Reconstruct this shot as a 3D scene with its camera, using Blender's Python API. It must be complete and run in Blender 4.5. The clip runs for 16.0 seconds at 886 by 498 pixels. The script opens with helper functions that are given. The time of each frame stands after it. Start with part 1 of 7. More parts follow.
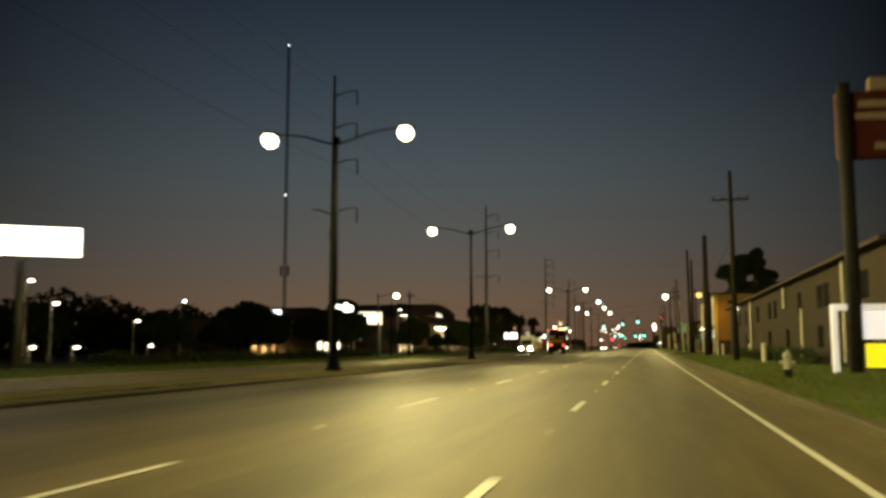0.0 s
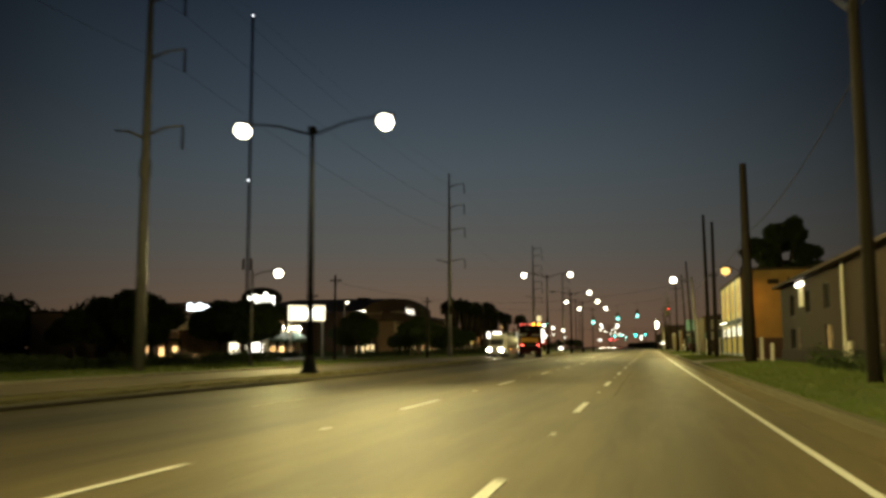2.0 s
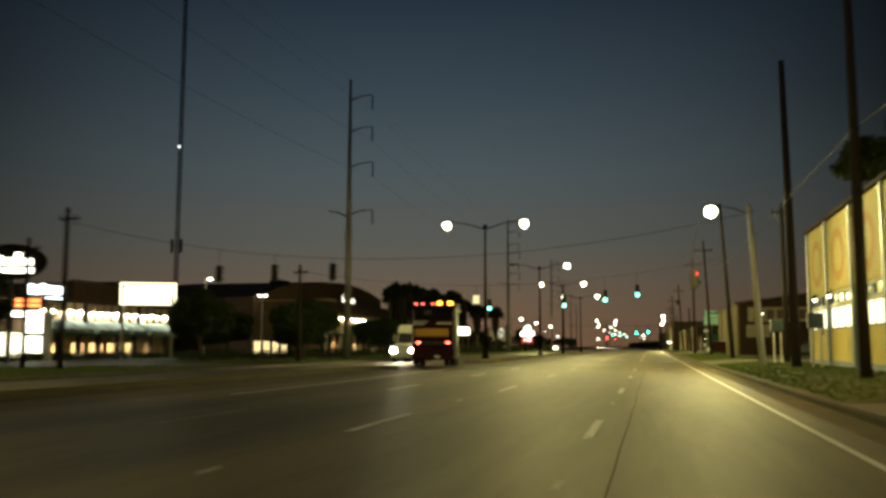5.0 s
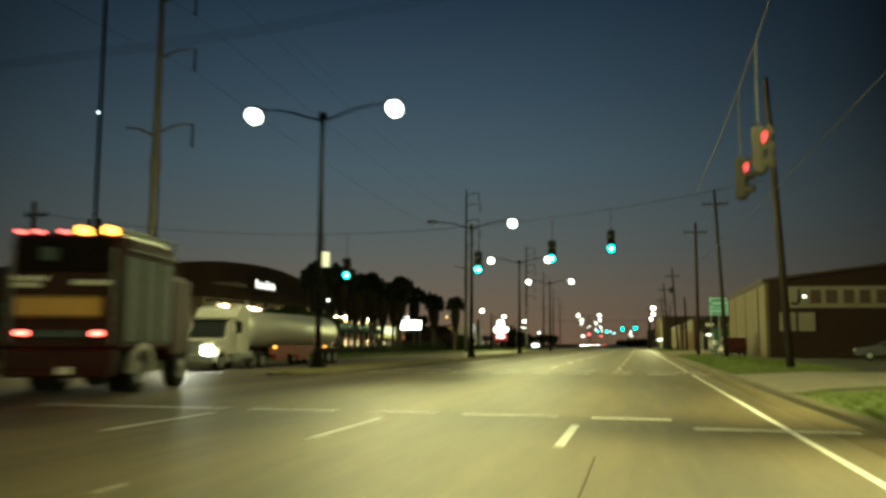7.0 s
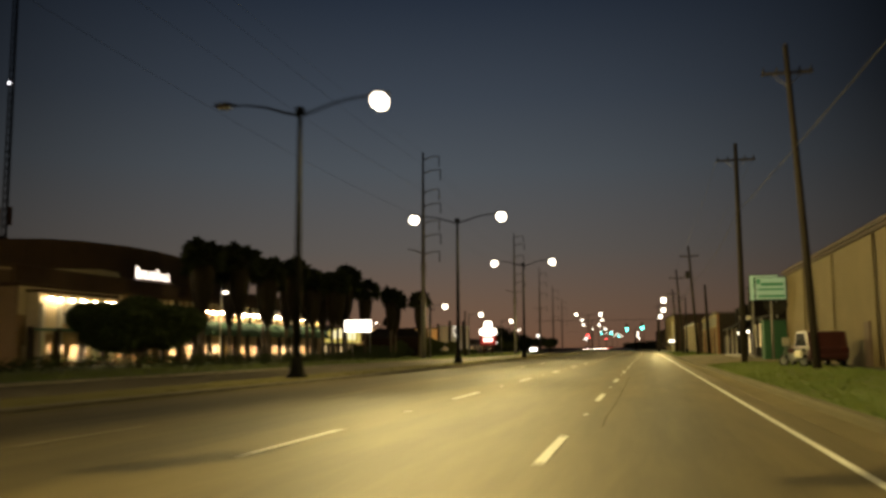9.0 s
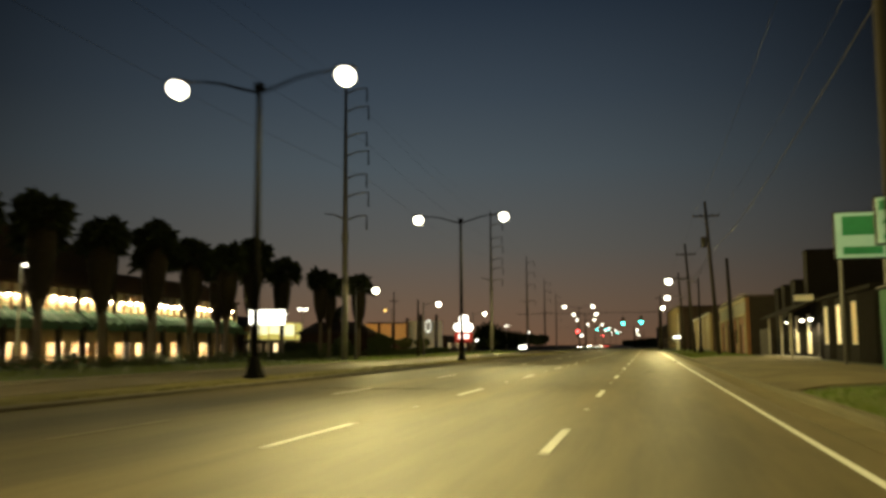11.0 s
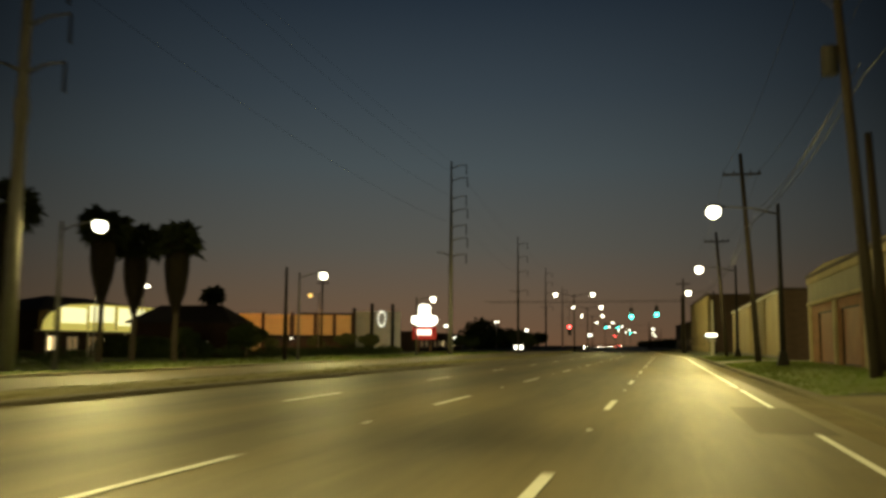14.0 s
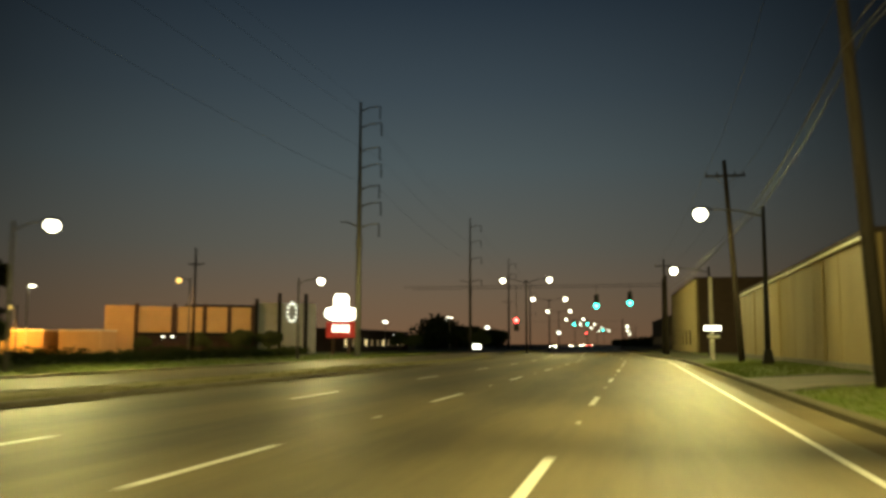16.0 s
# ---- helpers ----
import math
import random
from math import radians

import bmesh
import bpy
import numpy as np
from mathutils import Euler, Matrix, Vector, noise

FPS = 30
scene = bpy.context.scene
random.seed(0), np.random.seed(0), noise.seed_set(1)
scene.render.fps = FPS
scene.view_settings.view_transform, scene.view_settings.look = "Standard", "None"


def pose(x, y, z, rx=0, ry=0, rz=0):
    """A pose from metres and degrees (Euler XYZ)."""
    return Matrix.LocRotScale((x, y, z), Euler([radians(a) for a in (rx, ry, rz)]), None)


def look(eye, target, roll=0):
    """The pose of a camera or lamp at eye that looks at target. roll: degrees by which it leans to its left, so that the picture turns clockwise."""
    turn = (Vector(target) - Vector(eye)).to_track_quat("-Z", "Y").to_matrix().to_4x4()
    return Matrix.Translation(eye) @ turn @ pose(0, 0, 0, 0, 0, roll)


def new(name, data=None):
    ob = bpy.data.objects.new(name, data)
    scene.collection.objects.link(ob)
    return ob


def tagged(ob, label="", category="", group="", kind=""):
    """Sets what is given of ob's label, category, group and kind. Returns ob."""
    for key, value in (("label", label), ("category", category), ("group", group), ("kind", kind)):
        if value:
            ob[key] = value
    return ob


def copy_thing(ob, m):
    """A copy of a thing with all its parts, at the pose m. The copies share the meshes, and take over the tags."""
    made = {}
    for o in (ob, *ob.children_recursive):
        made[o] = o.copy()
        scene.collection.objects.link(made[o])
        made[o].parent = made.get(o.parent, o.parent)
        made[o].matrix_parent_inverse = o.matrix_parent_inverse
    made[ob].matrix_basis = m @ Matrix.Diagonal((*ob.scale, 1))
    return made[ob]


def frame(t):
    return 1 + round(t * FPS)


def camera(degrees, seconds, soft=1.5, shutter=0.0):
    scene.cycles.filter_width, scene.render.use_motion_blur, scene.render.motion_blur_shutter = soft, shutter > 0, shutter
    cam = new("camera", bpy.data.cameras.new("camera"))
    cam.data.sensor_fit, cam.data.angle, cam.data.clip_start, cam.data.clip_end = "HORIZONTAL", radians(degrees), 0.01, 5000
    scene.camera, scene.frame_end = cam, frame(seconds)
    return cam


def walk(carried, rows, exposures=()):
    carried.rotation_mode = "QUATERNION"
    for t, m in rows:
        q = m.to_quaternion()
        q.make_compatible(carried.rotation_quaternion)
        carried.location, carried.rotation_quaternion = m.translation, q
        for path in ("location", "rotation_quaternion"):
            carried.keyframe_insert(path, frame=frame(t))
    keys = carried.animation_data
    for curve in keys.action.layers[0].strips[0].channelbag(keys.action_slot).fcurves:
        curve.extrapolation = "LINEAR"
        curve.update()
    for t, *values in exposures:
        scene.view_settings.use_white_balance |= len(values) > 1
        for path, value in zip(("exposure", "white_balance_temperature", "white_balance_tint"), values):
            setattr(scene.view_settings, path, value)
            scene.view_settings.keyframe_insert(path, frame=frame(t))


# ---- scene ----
cam = camera(53.73, 16.0, soft=3.2, shutter=0.8)
# seconds, x, y, z, pitch above level, lean, yaw
PATH = [
    (0.0, 0.264, 0.00, 1.277, 6.37, 0.11, 13.08),
    (0.5, 0.268, 9.27, 1.296, 6.43, 0.54, 13.04),
    (1.0, 0.267, 18.43, 1.283, 6.53, 0.74, 13.03),
    (1.5, 0.259, 27.56, 1.277, 6.51, 0.41, 13.09),
    (2.0, 0.250, 36.53, 1.298, 6.42, 0.23, 13.19),
    (2.5, 0.225, 45.09, 1.277, 6.38, 0.22, 13.24),
    (3.0, 0.190, 53.74, 1.298, 6.37, 0.24, 13.38),
    (5.5, -0.343, 99.55, 1.309, 6.29, -0.46, 13.20),
    (6.0, -0.305, 108.76, 1.291, 6.19, -1.01, 12.95),
    (6.5, -0.227, 117.82, 1.346, 6.14, -0.73, 12.68),
    (7.0, -0.133, 127.21, 1.337, 6.14, -0.33, 12.57),
    (7.5, -0.040, 136.70, 1.322, 6.32, 0.44, 12.70),
    (8.0, 0.014, 146.17, 1.303, 6.42, 0.46, 12.94),
    (8.5, 0.036, 155.59, 1.310, 6.53, 0.28, 12.97),
    (9.0, 0.026, 165.05, 1.304, 6.47, 0.35, 13.08),
    (11.5, 0.073, 208.71, 1.307, 6.31, 0.40, 13.08),
    (12.0, 0.122, 217.69, 1.305, 6.32, 0.25, 13.05),
    (12.5, 0.155, 226.72, 1.275, 6.33, -0.01, 13.14),
    (13.0, 0.140, 235.80, 1.287, 6.32, -0.38, 13.26),
    (13.5, 0.076, 244.83, 1.287, 6.29, -0.53, 13.74),
    (14.0, -0.041, 253.69, 1.297, 6.23, -0.35, 14.13),
    (14.5, -0.153, 262.56, 1.303, 6.25, -0.27, 14.08),
    (15.0, -0.198, 271.47, 1.308, 6.32, -0.47, 13.62),
    (15.5, -0.183, 280.34, 1.294, 6.30, 0.08, 13.06),
    (16.0, -0.147, 289.12, 1.345, 6.18, -0.16, 12.58),
]
# stops, kelvin and tint of the picture as lamps and the green signals flare in the lens
EXPO = [(0, 0.4, 6800, 8), (0.6, 0.46, 6700, 8), (1.0, 0.45, 6500, 8), (1.7, 0.4, 6500, 8), (2.6, 0.55, 6500, 8), (3.2, 0.5, 6500, 6), (5.3, 0.5, 6600, 2),
        (6.0, 0.6, 6400, 2), (6.6, 0.74, 5900, -3), (7.1, 0.62, 5550, -7), (7.6, 0.52, 5300, -10), (8.1, 0.52, 5000, -13), (8.55, 0.54, 4900, -13), (8.8, 0.45, 6300, 0),
        (9.1, 0.4, 6800, 22), (9.7, 0.42, 6600, 9), (11.4, 0.45, 6500, 8), (12.0, 0.3, 6550, 4), (13.2, 0.42, 7050, 5), (13.6, 0.4, 6900, 5), (14.2, 0.3, 6800, 4), (15.2, 0.42, 7200, 5), (15.6, 0.5, 7100, 2), (16.0, 0.55, 6800, 0)]
walk(cam, [(t, pose(x, y, z, 90 + p, r, yaw)) for t, x, y, z, p, r, yaw in PATH], EXPO)

# ---- world: clear dusk sky, afterglow on the left ----
world = bpy.data.worlds.new("dusk")
scene.world = world
world.use_nodes = True
wt = world.node_tree
wt.nodes.clear()
w_out = wt.nodes.new("ShaderNodeOutputWorld")
w_bg = wt.nodes.new("ShaderNodeBackground")
w_co = wt.nodes.new("ShaderNodeTexCoord")
w_sep = wt.nodes.new("ShaderNodeSeparateXYZ")
w_ramp = wt.nodes.new("ShaderNodeValToRGB")
w_ramp2 = wt.nodes.new("ShaderNodeValToRGB")
w_mix = wt.nodes.new("ShaderNodeMix")
w_mix.data_type = "RGBA"
w_map = wt.nodes.new("ShaderNodeMapRange")
wt.links.new(w_co.outputs["Generated"], w_sep.inputs[0])
wt.links.new(w_sep.outputs["Z"], w_ramp.inputs[0])
wt.links.new(w_sep.outputs["Z"], w_ramp2.inputs[0])
# share of the afterglow: how near a direction lies to the glow, a little left of the road ahead
w_flat = wt.nodes.new("ShaderNodeVectorMath")
w_flat.operation = "MULTIPLY"
w_flat.inputs[1].default_value = (1, 1, 0)
w_nrm = wt.nodes.new("ShaderNodeVectorMath")
w_nrm.operation = "NORMALIZE"
w_dot = wt.nodes.new("ShaderNodeVectorMath")
w_dot.operation = "DOT_PRODUCT"
w_dot.inputs[1].default_value = (-0.259, 0.966, 0)
wt.links.new(w_co.outputs["Generated"], w_flat.inputs[0])
wt.links.new(w_flat.outputs[0], w_nrm.inputs[0])
wt.links.new(w_nrm.outputs[0], w_dot.inputs[0])
wt.links.new(w_dot.outputs["Value"], w_map.inputs[0])
w_map.inputs[1].default_value, w_map.inputs[2].default_value = 0.855, 1.0


def ramp_stops(ramp, stops):
    els = ramp.color_ramp.elements
    while len(els) > 1:
        els.remove(els[-1])
    els[0].position, els[0].color = stops[0][0], (*stops[0][1], 1)
    for p, c in stops[1:]:
        els.new(p).color = (*c, 1)


# away from the afterglow, then towards it
ramp_stops(w_ramp, [(0.0, (0.017, 0.0128, 0.0092)), (0.06, (0.0150, 0.0122, 0.0094)), (0.14, (0.0098, 0.0101, 0.0097)),
                    (0.20, (0.0054, 0.0060, 0.0063)), (0.27, (0.0021, 0.0026, 0.0032)), (0.38, (0.0010, 0.0015, 0.0023)), (1.0, (0.0030, 0.0042, 0.0066))])
ramp_stops(w_ramp2, [(0.0, (0.085, 0.045, 0.0252)), (0.05, (0.072, 0.048, 0.032)), (0.11, (0.050, 0.0475, 0.0425)),
                     (0.2, (0.0335, 0.0425, 0.0490)), (0.28, (0.0205, 0.0285, 0.0380)), (0.38, (0.0090, 0.0142, 0.0225)), (1.0, (0.0075, 0.0118, 0.0185))])
wt.links.new(w_map.outputs[0], w_mix.inputs[0])
wt.links.new(w_ramp.outputs[0], w_mix.inputs[6])
wt.links.new(w_ramp2.outputs[0], w_mix.inputs[7])
wt.links.new(w_mix.outputs[2], w_bg.inputs[0])
w_bg.inputs[1].default_value = 1.5
wt.links.new(w_bg.outputs[0], w_out.inputs[0])

LAMP_W = 22500.0


# ---- materials ----
def mat(name, c1, c2=None, rough=0.7, metal=0.0, scale=3.0, fine=40.0, bump=0.15, stretch=(1, 1, 1), emit=None, strength=0.0, island=0.0, spec=None):
    """A surface in two colours, mixed by coarse and fine grain, with fine relief."""
    m = bpy.data.materials.new(name)
    m.use_nodes = True
    nt = m.node_tree
    p = nt.nodes["Principled BSDF"]
    c2 = c2 or tuple(v * 0.75 for v in c1)
    co = nt.nodes.new("ShaderNodeTexCoord")
    mp = nt.nodes.new("ShaderNodeMapping")
    mp.inputs["Scale"].default_value = stretch
    nt.links.new(co.outputs["Object"], mp.inputs[0])
    a, b = nt.nodes.new("ShaderNodeTexNoise"), nt.nodes.new("ShaderNodeTexNoise")
    a.inputs["Scale"].default_value, a.inputs["Detail"].default_value = scale, 5
    b.inputs["Scale"].default_value, b.inputs["Detail"].default_value = fine, 3
    nt.links.new(mp.outputs[0], a.inputs[0])
    nt.links.new(co.outputs["Object"], b.inputs[0])
    add = nt.nodes.new("ShaderNodeMath")
    add.operation = "MULTIPLY_ADD"
    add.inputs[1].default_value = 0.45
    nt.links.new(b.outputs[0], add.inputs[0])
    rm = nt.nodes.new("ShaderNodeMapRange")
    rm.inputs[1].default_value, rm.inputs[2].default_value = 0.3, 0.75
    nt.links.new(a.outputs[0], rm.inputs[0])
    rm2 = nt.nodes.new("ShaderNodeMath")
    rm2.operation = "MULTIPLY"
    rm2.inputs[1].default_value = 0.65
    nt.links.new(rm.outputs[0], rm2.inputs[0])
    nt.links.new(rm2.outputs[0], add.inputs[2])
    mx = nt.nodes.new("ShaderNodeMix")
    mx.data_type = "RGBA"
    mx.inputs[6].default_value, mx.inputs[7].default_value = (*c1, 1), (*c2, 1)
    nt.links.new(add.outputs[0], mx.inputs[0])
    last = mx.outputs[2]
    if island:
        inf = nt.nodes.new("ShaderNodeObjectInfo")
        hs = nt.nodes.new("ShaderNodeHueSaturation")
        mr = nt.nodes.new("ShaderNodeMapRange")
        mr.inputs[3].default_value, mr.inputs[4].default_value = 1 - island, 1 + island
        nt.links.new(inf.outputs["Random"], mr.inputs[0])
        nt.links.new(mr.outputs[0], hs.inputs["Value"])
        nt.links.new(last, hs.inputs["Color"])
        last = hs.outputs[0]
    nt.links.new(last, p.inputs["Base Color"])
    p.inputs["Roughness"].default_value, p.inputs["Metallic"].default_value = rough, metal
    p.inputs["Specular IOR Level"].default_value = spec if spec is not None else 0.12 if rough > 0.55 else 0.3
    if bump:
        bp = nt.nodes.new("ShaderNodeBump")
        bp.inputs["Strength"].default_value, bp.inputs["Distance"].default_value = bump, 0.02
        nt.links.new(add.outputs[0], bp.inputs["Height"])
        nt.links.new(bp.outputs[0], p.inputs["Normal"])
    if emit:
        p.inputs["Emission Color"].default_value = (*emit, 1)
        p.inputs["Emission Strength"].default_value = strength
    return m


def glow(name, c, strength):
    return mat(name, tuple(0.8 * v for v in c), rough=0.4, bump=0, emit=c, strength=strength)


M_ROAD = mat("asphalt", (0.124, 0.096, 0.043), (0.083, 0.065, 0.030), 0.62, scale=0.35, fine=60, bump=0.3, stretch=(3, 0.12, 1), spec=0.3)


def wheel_tracks(m, lane=3.55, x0=-4.79):
    """Oil-darkened lane middles and blotchy wear, mixed over an asphalt."""
    nt = m.node_tree
    p = nt.nodes["Principled BSDF"]
    src = p.inputs["Base Color"].links[0].from_socket
    co = nt.nodes.new("ShaderNodeTexCoord")
    sx = nt.nodes.new("ShaderNodeSeparateXYZ")
    nt.links.new(co.outputs["Object"], sx.inputs[0])
    ph = nt.nodes.new("ShaderNodeMath")
    ph.operation = "MULTIPLY_ADD"
    ph.inputs[1].default_value, ph.inputs[2].default_value = 2 * math.pi / lane, -x0 * 2 * math.pi / lane
    nt.links.new(sx.outputs["X"], ph.inputs[0])
    cs = nt.nodes.new("ShaderNodeMath")
    cs.operation = "COSINE"
    nt.links.new(ph.outputs[0], cs.inputs[0])
    mp = nt.nodes.new("ShaderNodeMapping")
    mp.inputs["Scale"].default_value = (2.0, 0.18, 1)
    nt.links.new(co.outputs["Object"], mp.inputs[0])
    no = nt.nodes.new("ShaderNodeTexNoise")
    no.inputs["Scale"].default_value, no.inputs["Detail"].default_value, no.inputs["Roughness"].default_value = 0.9, 7, 0.7
    nt.links.new(mp.outputs[0], no.inputs[0])
    ad = nt.nodes.new("ShaderNodeMath")
    ad.operation = "MULTIPLY_ADD"
    ad.inputs[1].default_value = 0.16
    nt.links.new(cs.outputs[0], ad.inputs[0])
    nt.links.new(no.outputs[0], ad.inputs[2])
    mr = nt.nodes.new("ShaderNodeMapRange")
    mr.inputs[1].default_value, mr.inputs[2].default_value, mr.inputs[3].default_value, mr.inputs[4].default_value = 0.3, 0.72, 0.56, 1.14
    nt.links.new(ad.outputs[0], mr.inputs[0])
    mx = nt.nodes.new("ShaderNodeMix")
    mx.data_type, mx.blend_type = "RGBA", "MULTIPLY"
    mx.inputs[0].default_value = 1.0
    nt.links.new(src, mx.inputs[6])
    nt.links.new(mr.outputs[0], mx.inputs[7])
    nt.links.new(mx.outputs[2], p.inputs["Base Color"])


wheel_tracks(M_ROAD)
M_ROAD2 = mat("worn asphalt", (0.115, 0.094, 0.06), (0.08, 0.066, 0.043), 0.7, scale=0.3, fine=50, bump=0.3, stretch=(2, 0.2, 1))
M_TAR = mat("tar seam", (0.085, 0.067, 0.034), rough=0.9, spec=0.03)
M_PAINT = mat("white road paint", (0.78, 0.78, 0.74), (0.5, 0.5, 0.47), 0.55, scale=6, fine=45, bump=0.2)
M_PAINTW = mat("worn road paint", (0.3, 0.28, 0.2), (0.17, 0.15, 0.1), 0.6, scale=5, fine=30, bump=0.2)
M_CONC = mat("concrete", (0.2, 0.18, 0.14), (0.12, 0.11, 0.085), 0.85, scale=1.2, fine=30)
M_PAN = mat("pale gutter concrete", (0.19, 0.165, 0.10), (0.135, 0.115, 0.066), 0.8, scale=0.7, fine=25, stretch=(2, 0.2, 1))
M_KERBD = mat("dirty kerb concrete", (0.12, 0.105, 0.06), (0.07, 0.06, 0.036), 0.9, scale=0.9, fine=20, stretch=(1, 0.3, 1))
M_CONCP = mat("pale concrete pole", (0.5, 0.48, 0.42), (0.36, 0.34, 0.3), 0.8, scale=2, fine=30)
M_GRASS = mat("grass", (0.06, 0.095, 0.02), (0.095, 0.10, 0.033), 0.9, scale=0.6, fine=14, bump=0.8)
M_DRYGRASS = mat("dry mown grass", (0.2, 0.17, 0.07), (0.135, 0.125, 0.048), 0.9, scale=0.5, fine=12, bump=0.8)
M_BLADE = mat("grass blades", (0.08, 0.13, 0.025), (0.12, 0.13, 0.038), 0.8, scale=0.5, fine=5, bump=0)
M_DRYBLADE = mat("dry grass blades", (0.21, 0.18, 0.075), (0.14, 0.13, 0.05), 0.85, scale=0.5, fine=5, bump=0)
M_EARTH = mat("dark ground", (0.05, 0.055, 0.025), (0.035, 0.035, 0.02), 0.9, scale=0.05, fine=3, bump=0.4)
M_WOOD = mat("weathered pole wood", (0.026, 0.021, 0.016), (0.016, 0.013, 0.0105), 0.85, scale=5, fine=40, stretch=(3, 3, 0.2))
M_STEEL = mat("dull galvanised steel", (0.18, 0.172, 0.163), (0.12, 0.115, 0.11), 0.6, 0.5, scale=2, fine=25, bump=0.05)
M_BLACK = mat("dark bronze paint", (0.022, 0.02, 0.018), (0.014, 0.013, 0.012), 0.7, scale=4, fine=30, bump=0.05, spec=0.12)
M_POLE = mat("black-green lamp pole paint", (0.009, 0.009, 0.008), (0.006, 0.006, 0.005), 0.8, scale=4, fine=30, bump=0.05, spec=0.06)
M_WIRE = mat("black cable", (0.015, 0.015, 0.015), rough=0.6, bump=0)
M_LAMP = glow("warm white lamp glass", (1.0, 0.93, 0.72), 8.0)
M_LAMPOFF = mat("unlit lamp glass", (0.35, 0.35, 0.33), rough=0.2, bump=0)
M_LAMPO = glow("sodium lamp glass", (1.0, 0.6, 0.16), 1.5)
M_GREEN = glow("green signal lens", (0.04, 1.0, 0.82), 5.0)
M_GREENC = glow("green signal lamp core", (0.6, 1.0, 0.94), 5.0)
M_RED = glow("red signal lens", (1.0, 0.05, 0.04), 6.0)
M_GREENF = glow("green signal lens far off", (0.05, 1.0, 0.78), 16.0)
M_REDF = glow("red signal lens far off", (1.0, 0.05, 0.045), 16.0)
M_REDDIM = glow("red signal lens seen aslant", (1.0, 0.05, 0.05), 2.0)
M_AMBER = glow("amber beacon", (1.0, 0.36, 0.03), 8.0)
M_SIGNW = glow("white lit sign face", (1.0, 0.96, 0.82), 4.0)
M_HEAD = glow("headlamp glass", (1.0, 0.9, 0.66), 60.0)
M_WIN = glow("lit window", (1.0, 0.74, 0.36), 1.6)
M_WINW = glow("lit shop window", (1.0, 0.88, 0.6), 1.8)
M_CLEAR = bpy.data.materials.new("clear shop glass")
M_CLEAR.use_nodes = True
g_nt = M_CLEAR.node_tree
g_mix, g_tr, g_gl = (g_nt.nodes.new(k) for k in ("ShaderNodeMixShader", "ShaderNodeBsdfTransparent", "ShaderNodeBsdfGlossy"))
g_mix.inputs[0].default_value, g_gl.inputs["Roughness"].default_value = 0.06, 0.03
g_nt.links.new(g_tr.outputs[0], g_mix.inputs[1])
g_nt.links.new(g_gl.outputs[0], g_mix.inputs[2])
g_nt.links.new(g_mix.outputs[0], g_nt.nodes["Material Output"].inputs[0])
M_TRIM = mat("pale trim", (0.6, 0.57, 0.48), (0.5, 0.47, 0.4), 0.6, scale=2, bump=0.05)
M_DARKGLASS = mat("dark window glass", (0.02, 0.022, 0.025), rough=0.08, bump=0)


